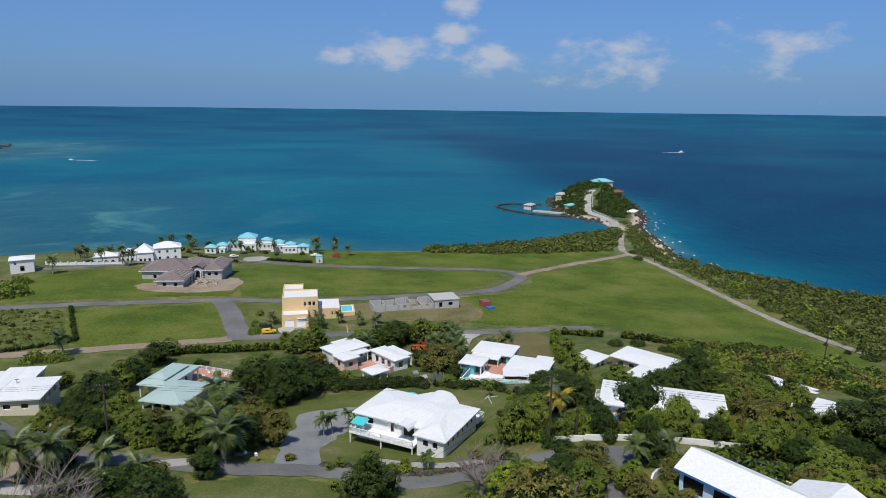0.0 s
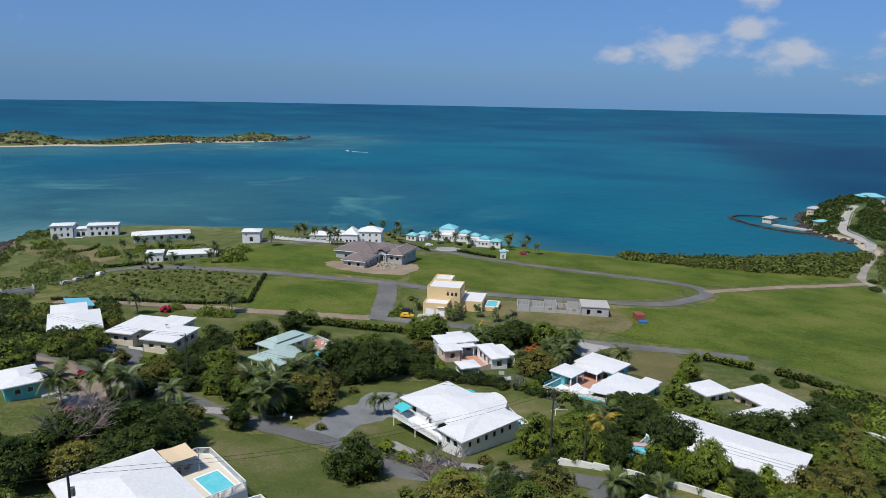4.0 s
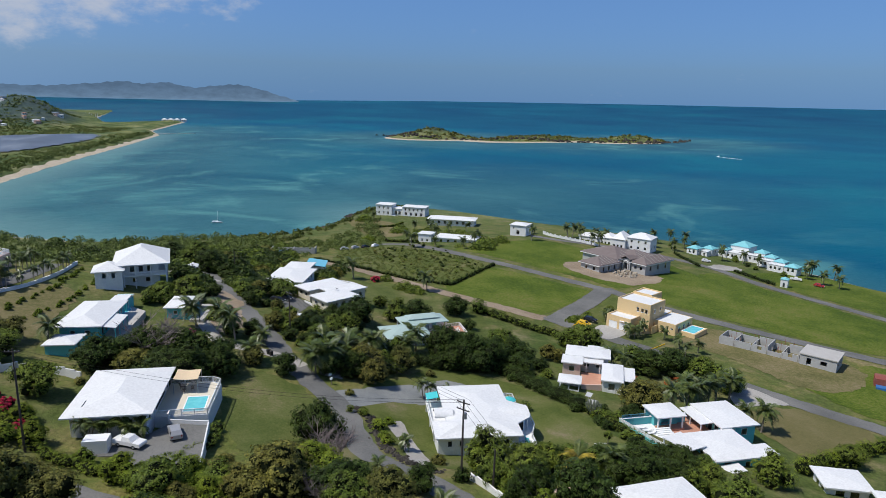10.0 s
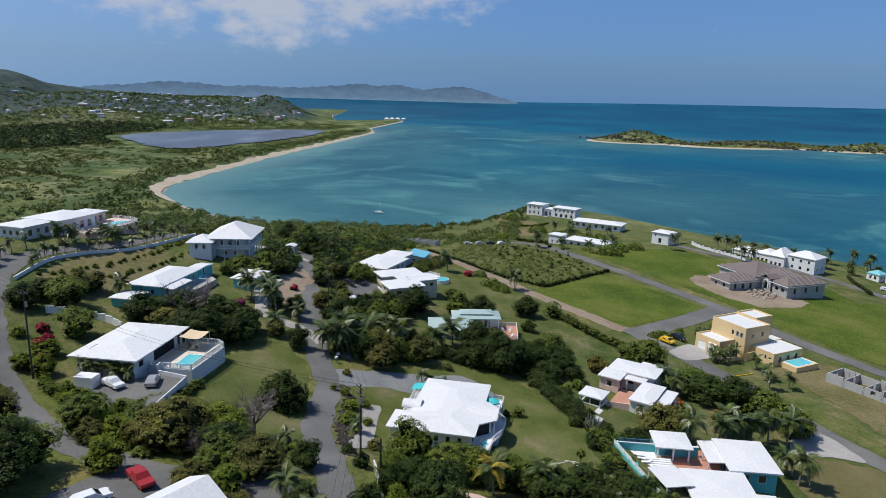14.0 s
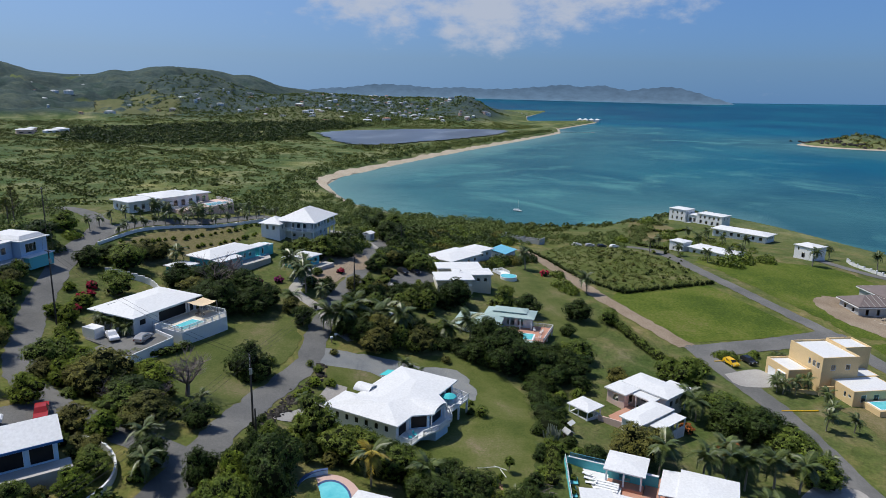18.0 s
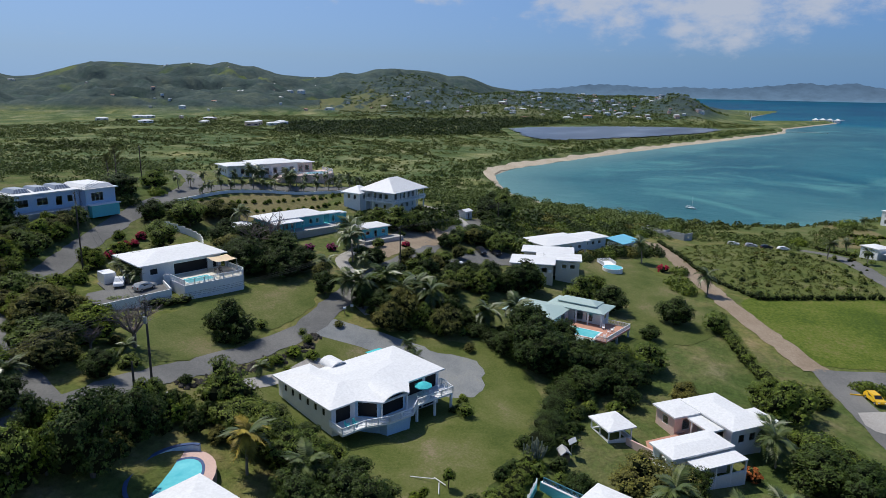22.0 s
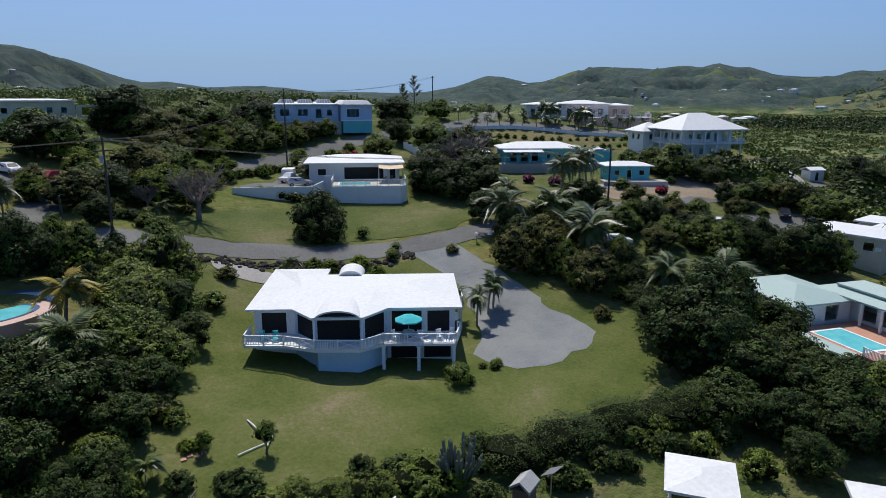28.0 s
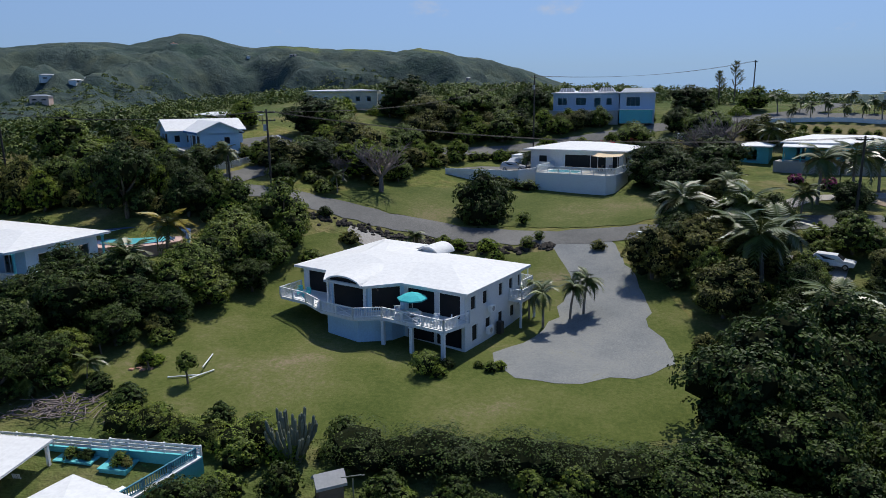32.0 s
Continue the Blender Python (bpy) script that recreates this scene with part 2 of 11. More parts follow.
def place_in(nt, scale=(1, 1, 1)):
    g = nt.nodes.new("ShaderNodeNewGeometry")
    mp = nt.nodes.new("ShaderNodeMapping")
    mp.inputs["Scale"].default_value = scale
    nt.links.new(g.outputs["Position"], mp.inputs["Vector"])
    return mp.outputs[0]


def noise_of(nt, scale, detail=4.0, rough=0.6, stretch=(1, 1, 1), distort=0.0):
    n = nt.nodes.new("ShaderNodeTexNoise")
    n.inputs["Scale"].default_value, n.inputs["Detail"].default_value = scale, detail
    n.inputs["Roughness"].default_value, n.inputs["Distortion"].default_value = rough, distort
    nt.links.new(place_in(nt, stretch), n.inputs["Vector"])
    return n.outputs["Fac"]


def ramp_of(nt, fac, stops):
    r = nt.nodes.new("ShaderNodeValToRGB")
    while len(r.color_ramp.elements) < len(stops):
        r.color_ramp.elements.new(0.5)
    for e, (p, c) in zip(r.color_ramp.elements, stops):
        e.position, e.color = p, (*c, 1)
    nt.links.new(fac, r.inputs[0])
    return r.outputs[0]


def mix_of(nt, fac, a, b, blend="MIX"):
    m = nt.nodes.new("ShaderNodeMix")
    m.data_type, m.blend_type = "RGBA", blend
    for key, v in (("Factor", fac), ("A", a), ("B", b)):
        sock = m.inputs[key]
        if isinstance(v, (int, float)):
            sock.default_value = v
        elif isinstance(v, tuple):
            sock.default_value = (*v, 1)
        else:
            nt.links.new(v, sock)
    return m.outputs["Result"]


def bump_of(nt, b, height_socket, strength=0.3, distance=0.05):
    n = nt.nodes.new("ShaderNodeBump")
    n.inputs["Strength"].default_value, n.inputs["Distance"].default_value = strength, distance
    nt.links.new(height_socket, n.inputs["Height"])
    nt.links.new(n.outputs[0], b.inputs["Normal"])


def map_of(nt, v, a, b, c=0.0, d=1.0):
    r = nt.nodes.new("ShaderNodeMapRange")
    for key, val in (("From Min", a), ("From Max", b), ("To Min", c), ("To Max", d)):
        r.inputs[key].default_value = val
    nt.links.new(v, r.inputs["Value"])
    return r.outputs[0]


def paint(name, col, rough=0.75, wear=0.12, fine=6.0, dirt=(0.25, 0.22, 0.18), bump=0.15, metal=0.0, spec=0.4):
    """A painted or plastered surface: broad stains, fine grain and a slight relief."""
    m, nt, b = shader(name, rough, metal, spec)
    broad = map_of(nt, noise_of(nt, 0.45, 5, 0.65), 0.45, 0.8, 0.0, wear)
    grain = map_of(nt, noise_of(nt, fine, 3), 0.3, 0.7, 0.9, 1.06)
    c = mix_of(nt, broad, tuple(col), tuple(dirt))
    c = mix_of(nt, 1.0, c, grain, "MULTIPLY")
    nt.links.new(c, b.inputs["Base Color"])
    bump_of(nt, b, noise_of(nt, fine * 2, 3), bump, 0.02)
    return m


def leafy(name, dark, light, rough=0.55, spec=0.14, hue=0.5):
    """Leaves: each leaf and each plant a shade of its own, light shining through a little."""
    m, nt, b = shader(name, rough, 0.0, spec)
    isl = nt.nodes.new("ShaderNodeNewGeometry")
    info = nt.nodes.new("ShaderNodeObjectInfo")
    c = mix_of(nt, map_of(nt, isl.outputs["Random Per Island"], 0.0, 1.0, 0.18, 0.92), tuple(dark), tuple(light))
    shade = ramp_of(nt, info.outputs["Random"], [(0.0, (0.62, 0.72, 0.62)), (0.35, (0.95, 1.0, 0.85)), (0.65, (1.15, 1.05, 0.85)), (1.0, (1.3, 1.3, 1.0))])
    c = mix_of(nt, hue, c, mix_of(nt, 1.0, c, shade, "MULTIPLY"))
    c = mix_of(nt, map_of(nt, noise_of(nt, 0.9, 3), 0.35, 0.75), c, mix_of(nt, 1.0, c, (1.25, 1.15, 0.7), "MULTIPLY"))
    c = mix_of(nt, 1.0, c, map_of(nt, noise_of(nt, 0.8, 4, 0.65), 0.36, 0.64, 0.65, 1.35), "MULTIPLY")
    nt.links.new(c, b.inputs["Base Color"])
    b.inputs["Subsurface Weight"].default_value = 0.0
    tr = nt.nodes.new("ShaderNodeBsdfTranslucent")
    nt.links.new(c, tr.inputs["Color"])
    ms = nt.nodes.new("ShaderNodeMixShader")
    ms.inputs[0].default_value = 0.04
    nt.links.new(b.outputs[0], ms.inputs[1])
    nt.links.new(tr.outputs[0], ms.inputs[2])
    nt.links.new(ms.outputs[0], nt.nodes["Material Output"].inputs["Surface"])
    return m


def soil(name, stops, big=0.03, fine=1.6, bump=0.5, rough=0.95, speck=0.5):
    """Ground cover: patches tens of metres wide, tufts and specks."""
    m, nt, b = shader(name, rough, 0.0, 0.15)
    a = noise_of(nt, big, 6, 0.62)
    f = noise_of(nt, fine, 5, 0.7)
    v = nt.nodes.new("ShaderNodeMath")
    v.operation = "MULTIPLY_ADD"
    v.inputs[1].default_value = speck
    nt.links.new(map_of(nt, f, 0.25, 0.75, -0.5, 0.5), v.inputs[0])
    nt.links.new(a, v.inputs[2])
    c = ramp_of(nt, v.outputs[0], stops)
    c = mix_of(nt, 1.0, c, map_of(nt, noise_of(nt, fine * 5, 2), 0.25, 0.75, 0.72, 1.22), "MULTIPLY")
    nt.links.new(c, b.inputs["Base Color"])
    bump_of(nt, b, f, bump, 0.25)
    return m


WHITE = paint("white_paint", (0.76, 0.76, 0.75), wear=0.10)
ROOF_WHITE = paint("white_roof_coating", (0.72, 0.72, 0.71), rough=0.6, wear=0.20, fine=2.5, dirt=(0.50, 0.49, 0.46), bump=0.1)
TRIM = paint("white_trim", (0.84, 0.84, 0.83), rough=0.5, wear=0.05)
PALE_BLUE = paint("pale_blue_wall", (0.48, 0.66, 0.80), wear=0.08)
BLUE_GREY = paint("blue_grey_wall", (0.46, 0.56, 0.68), wear=0.10)
TURQUOISE = paint("turquoise_wall", (0.12, 0.50, 0.53), wear=0.12)
TEAL_ROOF = paint("turquoise_roof", (0.20, 0.52, 0.56), wear=0.12, rough=0.5)
GREEN_ROOF = paint("weathered_green_roof", (0.36, 0.47, 0.44), wear=0.30, dirt=(0.50, 0.53, 0.50), rough=0.6)
SAND_WALL = paint("sand_yellow_wall", (0.72, 0.53, 0.28), wear=0.08)
PINK_WALL = paint("pale_pink_wall", (0.72, 0.52, 0.44), wear=0.10)
CREAM = paint("cream_wall", (0.66, 0.60, 0.48), wear=0.15)
BARE = paint("bare_concrete_block", (0.42, 0.42, 0.41), wear=0.4, dirt=(0.25, 0.24, 0.23), bump=0.4, fine=4)
CONCRETE = paint("concrete", (0.45, 0.43, 0.40), wear=0.35, dirt=(0.28, 0.26, 0.23))
BROWN_TILE = paint("brown_roof_shingle", (0.17, 0.135, 0.125), wear=0.4, dirt=(0.27, 0.23, 0.21), bump=0.6, fine=3)
TERRACOTTA = paint("terracotta_paving", (0.48, 0.24, 0.16), wear=0.3, dirt=(0.56, 0.42, 0.34))
PINK_PAVE = paint("pink_pool_paving", (0.58, 0.40, 0.34), wear=0.25)
TIMBER = paint("weathered_timber", (0.20, 0.15, 0.11), wear=0.4, bump=0.4)
POLE_WOOD = paint("dark_pole_timber", (0.055, 0.045, 0.038), wear=0.3, dirt=(0.12, 0.10, 0.09))
DARK = paint("dark_interior", (0.035, 0.035, 0.035), wear=0.1)
METAL = paint("grey_metal", (0.40, 0.41, 0.42), rough=0.4, metal=0.7, wear=0.2)
CANVAS = paint("sand_canvas", (0.72, 0.56, 0.36), wear=0.1, rough=0.9)
TEAL_CLOTH = paint("turquoise_canvas", (0.06, 0.50, 0.52), wear=0.06, rough=0.9)
BLUE_TARP = paint("blue_sheet", (0.03, 0.14, 0.36), wear=0.1, rough=0.6)
RUST = paint("rust_red_steel", (0.26, 0.07, 0.05), wear=0.4)
RUBBER = paint("rubber", (0.02, 0.02, 0.02), wear=0.1)
YELLOW_CAR = paint("yellow_car_paint", (0.75, 0.45, 0.02), rough=0.25, wear=0.03, bump=0.0)
WHITE_CAR = paint("white_car_paint", (0.78, 0.78, 0.78), rough=0.25, wear=0.03, bump=0.0)
SILVER_CAR = paint("silver_car_paint", (0.48, 0.47, 0.46), rough=0.3, wear=0.03, bump=0.0, metal=0.4)
BLACK_CAR = paint("black_car_paint", (0.02, 0.022, 0.026), rough=0.2, wear=0.03, bump=0.0)
RED_CAR = paint("red_car_paint", (0.35, 0.03, 0.03), rough=0.25, wear=0.03, bump=0.0)
ASPHALT = soil("worn_asphalt", [(0.28, (0.115, 0.115, 0.110)), (0.5, (0.156, 0.154, 0.146)), (0.72, (0.205, 0.200, 0.186))], big=0.08, fine=2.0, bump=0.05, speck=0.25)
GRAVEL = soil("grey_gravel", [(0.25, (0.15, 0.16, 0.16)), (0.45, (0.205, 0.215, 0.215)), (0.62, (0.255, 0.26, 0.25)), (0.8, (0.20, 0.20, 0.13))], big=0.12, fine=4.5, bump=0.12, speck=0.35)
CONCRETE_DRIVE = soil("concrete_drive", [(0.2, (0.28, 0.26, 0.24)), (0.5, (0.37, 0.35, 0.32)), (0.8, (0.46, 0.44, 0.40))], big=0.1, fine=2, bump=0.15, speck=0.3)
DIRT = soil("dirt_track", [(0.2, (0.20, 0.15, 0.10)), (0.5, (0.29, 0.225, 0.16)), (0.8, (0.37, 0.31, 0.23))], big=0.08, fine=1.8, speck=0.35, bump=0.25)
SANDY = soil("beach_sand", [(0.2, (0.42, 0.34, 0.24)), (0.5, (0.54, 0.45, 0.33)), (0.8, (0.62, 0.54, 0.42))], big=0.05, fine=0.8)
LAWN = soil("mown_lawn", [(0.30, (0.058, 0.082, 0.016)), (0.44, (0.091, 0.112, 0.026)), (0.56, (0.122, 0.133, 0.040)), (0.66, (0.164, 0.156, 0.069)), (0.76, (0.23, 0.185, 0.115))], big=0.09, fine=2.6, speck=0.26, bump=0.25)
GARDEN = soil("green_garden_lawn", [(0.30, (0.056, 0.080, 0.018)), (0.45, (0.086, 0.107, 0.027)), (0.56, (0.115, 0.127, 0.040)), (0.68, (0.175, 0.156, 0.076))], big=0.08, fine=2.4, speck=0.28, bump=0.25)
MEADOW = soil("green_meadow", [(0.25, (0.042, 0.072, 0.008)), (0.45, (0.076, 0.112, 0.013)), (0.58, (0.112, 0.142, 0.020)), (0.75, (0.170, 0.158, 0.052))], big=0.045, fine=1.3, speck=0.5, bump=0.8)
TRACK = soil("pale_stony_track", [(0.25, (0.22, 0.20, 0.16)), (0.5, (0.31, 0.28, 0.23)), (0.8, (0.40, 0.37, 0.31))], big=0.1, fine=1.2, bump=0.3, speck=0.4)
DRY = soil("dry_grass", [(0.25, (0.10, 0.10, 0.035)), (0.45, (0.15, 0.135, 0.055)), (0.65, (0.20, 0.165, 0.085)), (0.85, (0.27, 0.21, 0.13))], big=0.08, fine=1.0)
PASTURE = soil("far_pasture", [(0.25, (0.075, 0.092, 0.035)), (0.5, (0.115, 0.125, 0.052)), (0.8, (0.17, 0.165, 0.08))], big=0.02, fine=0.3, speck=0.4)
OLIVE = soil("olive_lawn", [(0.25, (0.10, 0.10, 0.035)), (0.5, (0.14, 0.125, 0.05)), (0.8, (0.19, 0.16, 0.08))], big=0.08, fine=1.4, speck=0.3)
ROCK = soil("dark_shore_rock", [(0.2, (0.022, 0.020, 0.019)), (0.5, (0.052, 0.046, 0.040)), (0.8, (0.12, 0.105, 0.088))], big=0.12, fine=0.6, bump=1.0, speck=0.8)
BARK = paint("grey_brown_bark", (0.13, 0.10, 0.08), wear=0.4, bump=0.6, fine=5)
PALM_BARK = paint("pale_palm_bark", (0.26, 0.22, 0.18), wear=0.4, bump=0.5, fine=5)
TWIG = paint("bare_grey_twigs", (0.20, 0.16, 0.15), wear=0.2)
LEAF_DARK = leafy("dark_glossy_leaves", (0.009, 0.020, 0.005), (0.060, 0.094, 0.019), rough=0.5, spec=0.14)
# near-black core colour: paints the shade deep inside crowns and hedges
CORE_SHADE = paint("crown_core_painted_shade", (0.013, 0.017, 0.007), wear=0.2, dirt=(0.020, 0.020, 0.010), spec=0.02, bump=0.6)
LEAF_MID = leafy("green_leaves", (0.030, 0.052, 0.008), (0.170, 0.225, 0.034), rough=0.5, spec=0.2)
LEAF_LIGHT = leafy("yellow_green_leaves", (0.045, 0.075, 0.009), (0.190, 0.250, 0.032), rough=0.6, spec=0.12)
LEAF_OLIVE = leafy("dry_olive_leaves", (0.034, 0.040, 0.011), (0.190, 0.185, 0.052))
LEAF_PALM = leafy("palm_fronds", (0.035, 0.060, 0.016), (0.100, 0.125, 0.036), rough=0.4, spec=0.45)
LEAF_GOLD = leafy("yellowing_palm_fronds", (0.14, 0.12, 0.02), (0.30, 0.24, 0.05), rough=0.4)
LEAF_SCRUB = leafy("scrub_leaves", (0.018, 0.032, 0.008), (0.125, 0.152, 0.038), hue=0.2)
LEAF_THICKET = leafy("thicket_leaves", (0.040, 0.068, 0.018), (0.150, 0.190, 0.054), hue=0.0)
LEAF_PLAIN = leafy("pale_thorn_scrub_leaves", (0.075, 0.100, 0.028), (0.170, 0.195, 0.060), hue=0.0)
FLOWER_RED = leafy("crimson_bougainvillea", (0.20, 0.01, 0.03), (0.42, 0.02, 0.08))
FLOWER_PURPLE = leafy("purple_bougainvillea", (0.16, 0.02, 0.12), (0.34, 0.05, 0.22))
FLOWER_RUST = leafy("rust_orange_flowers", (0.22, 0.06, 0.02), (0.40, 0.14, 0.05))
CACTUS = paint("grey_green_cactus", (0.16, 0.18, 0.13), wear=0.3)


def make_glass():
    m, nt, b = shader("window_glass", 0.03, 0.0, 0.5)
    b.inputs["Base Color"].default_value = (0.75, 0.82, 0.84, 1)
    b.inputs["Transmission Weight"].default_value = 1.0
    return m


def make_pool():
    m, nt, b = shader("pool_water", 0.06, 0.0, 0.5)
    nt.links.new(ramp_of(nt, noise_of(nt, 0.7, 3), [(0.3, (0.10, 0.50, 0.56)), (0.7, (0.19, 0.63, 0.66))]), b.inputs["Base Color"])
    bump_of(nt, b, noise_of(nt, 2.5, 2), 0.12, 0.05)
    return m


def make_sea():
    m, nt, b = shader("sea_water", 0.36, 0.0, 0.14)
    b.inputs["IOR"].default_value = 1.14
    at = nt.nodes.new("ShaderNodeAttribute")
    at.attribute_name = "depth"
    wide = noise_of(nt, 0.0020, 7, 0.66, (1, 1.3, 1), 0.5)
    reef = noise_of(nt, 0.0045, 7, 0.68, (1, 1, 1), 0.8)
    deep = ramp_of(nt, wide, [(0.25, (0.001, 0.048, 0.110)), (0.45, (0.002, 0.082, 0.142)), (0.6, (0.004, 0.118, 0.165)), (0.8, (0.010, 0.170, 0.195))])
    shoal = ramp_of(nt, reef, [(0.35, (0.020, 0.085, 0.115)), (0.5, (0.032, 0.115, 0.140)), (0.62, (0.045, 0.148, 0.168)), (0.75, (0.07, 0.195, 0.205))])
    c = mix_of(nt, map_of(nt, at.outputs["Fac"], 0.15, 0.75), shoal, deep)
    patch = noise_of(nt, 0.0075, 7, 0.68, (1, 1, 1), 1.2)
    c = mix_of(nt, map_of(nt, at.outputs["Fac"], 0.85, 0.35), c, mix_of(nt, map_of(nt, patch, 0.53, 0.68, 0.0, 0.75), c, (0.095, 0.265, 0.255)))
    c = mix_of(nt, map_of(nt, at.outputs["Fac"], 0.10, 0.0), c, (0.12, 0.235, 0.235))
    c = mix_of(nt, map_of(nt, at.outputs["Fac"], 1.0, 2.0), c, ramp_of(nt, wide, [(0.3, (0.001, 0.019, 0.058)), (0.5, (0.001, 0.033, 0.080)), (0.7, (0.003, 0.062, 0.110))]))
    nt.links.new(c, b.inputs["Base Color"])
    swell = noise_of(nt, 0.10, 6, 0.7, (1.0, 0.45, 1))
    bump_of(nt, b, swell, 0.75, 1.2)
    return m


# near-black fill: paints the unlit inside of windows, porches and open bays
DARK_FILL = paint("dark_opening_fill", (0.012, 0.013, 0.015), rough=0.5, wear=0.05, bump=0.02, spec=0.2)
GLASS, POOL, SEA = make_glass(), make_pool(), make_sea()


# ---- building helpers ----
class Shape:
    """Vertices and faces of one mesh, gathered piece by piece."""

    def __init__(self):
        self.v, self.f = [], []

    def add(self, verts, faces):
        n = len(self.v)
        self.v += [tuple(p) for p in verts]
        self.f += [tuple(i + n for i in f) for f in faces]
        return self

    def box(self, x0, y0, z0, x1, y1, z1):
        return self.add([(x0, y0, z0), (x1, y0, z0), (x1, y1, z0), (x0, y1, z0), (x0, y0, z1), (x1, y0, z1), (x1, y1, z1), (x0, y1, z1)],
                        [(3, 2, 1, 0), (4, 5, 6, 7), (0, 1, 5, 4), (1, 2, 6, 5), (2, 3, 7, 6), (3, 0, 4, 7)])

    def beam(self, a, b, w, h=None):
        a, b = Vector(a), Vector(b)
        h = h or w
        d = (b - a).normalized()
        s = d.cross(Vector((0, 0, 1)))
        s = s.normalized() if s.length > 1e-4 else Vector((1, 0, 0))
        u = s.cross(d).normalized()
        vs = [p + s * (i * w / 2) + u * (j * h / 2) for p in (a, b) for i, j in ((-1, -1), (1, -1), (1, 1), (-1, 1))]
        return self.add(vs, [(0, 1, 2, 3), (7, 6, 5, 4), (4, 5, 1, 0), (5, 6, 2, 1), (6, 7, 3, 2), (7, 4, 0, 3)])

    def tube(self, pts, radii, sides=6, cap=True):
        pts = [Vector(p) for p in pts]
        rings = []
        for i, p in enumerate(pts):
            d = (pts[min(i + 1, len(pts) - 1)] - pts[max(i - 1, 0)]).normalized()
            s = d.cross(Vector((0, 0, 1)))
            s = s.normalized() if s.length > 1e-3 else Vector((1, 0, 0))
            u = s.cross(d)
            r = radii[i] if isinstance(radii, (list, tuple)) else radii
            rings.append([p + (s * math.cos(k * math.tau / sides) + u * math.sin(k * math.tau / sides)) * r for k in range(sides)])
        vs = [q for ring in rings for q in ring]
        fs = [(i * sides + k, i * sides + (k + 1) % sides, (i + 1) * sides + (k + 1) % sides, (i + 1) * sides + k)
              for i in range(len(pts) - 1) for k in range(sides)]
        if cap:
            fs += [tuple(range(sides))[::-1], tuple((len(pts) - 1) * sides + k for k in range(sides))]
        return self.add(vs, fs)

    def prism(self, poly, z0, z1):
        n = len(poly)
        vs = [(x, y, z0) for x, y in poly] + [(x, y, z1) for x, y in poly]
        return self.add(vs, [tuple(range(n))[::-1], tuple(range(n, 2 * n))] + [(i, (i + 1) % n, (i + 1) % n + n, i + n) for i in range(n)])

    def mesh(self, name):
        me = bpy.data.meshes.new(name)
        me.from_pydata(self.v, [], self.f)
        me.update()
        return me

    def put(self, name, material, parent=None, label="", flat=True):
        me = self.mesh(name)
        me.materials.append(material)
        if not flat:
            me.shade_smooth()
        ob = new(name, me)
        if parent is not None:
            ob.parent = parent
        if label:
            ob["label"] = label
        return ob


def link(name, me, parent=None, m=None):
    ob = new(name, me)
    if parent is not None:
        ob.parent = parent
    if m is not None:
        ob.matrix_basis = m
    return ob


def thing(name, label, category, m=None, group="", kind=""):
    ob = tagged(new(name), label, category, group, kind)
    if m is not None:
        ob.matrix_basis = m
    return ob


def at(x, y, up=0.0, yaw=0.0):
    return pose(x, y, float(height(x, y)) + up, 0, 0, yaw)


# ---- ground, sea, roads ----
def polar_sheet(name, radii, steps, zfun, centre=(0.0, 120.0)):
    az = np.linspace(0, 2 * np.pi, steps, endpoint=False)
    r = np.array(radii)
    x = centre[0] + r[:, None] * np.cos(az)[None]
    y = centre[1] + r[:, None] * np.sin(az)[None]
    z = zfun(x, y, r[:, None] + 0 * x)
    vs = np.stack([x, y, z], 2).reshape(-1, 3)
    i, k = np.meshgrid(np.arange(len(r) - 1), np.arange(steps), indexing="ij")
    k2 = (k + 1) % steps
    fs = np.stack([i * steps + k, (i + 1) * steps + k, (i + 1) * steps + k2, i * steps + k2], 2).reshape(-1, 4)
    me = bpy.data.meshes.new(name)
    me.from_pydata(vs.tolist(), [], fs.tolist() + [tuple(range(steps))[::1]])
    me.shade_smooth()
    return new(name, me), x, y


def ring_radii(first, last, near_step, growth):
    out, s = [first], near_step
    while out[-1] < last:
        out.append(out[-1] + s)
        s = max(near_step, out[-1] * growth)
    return out


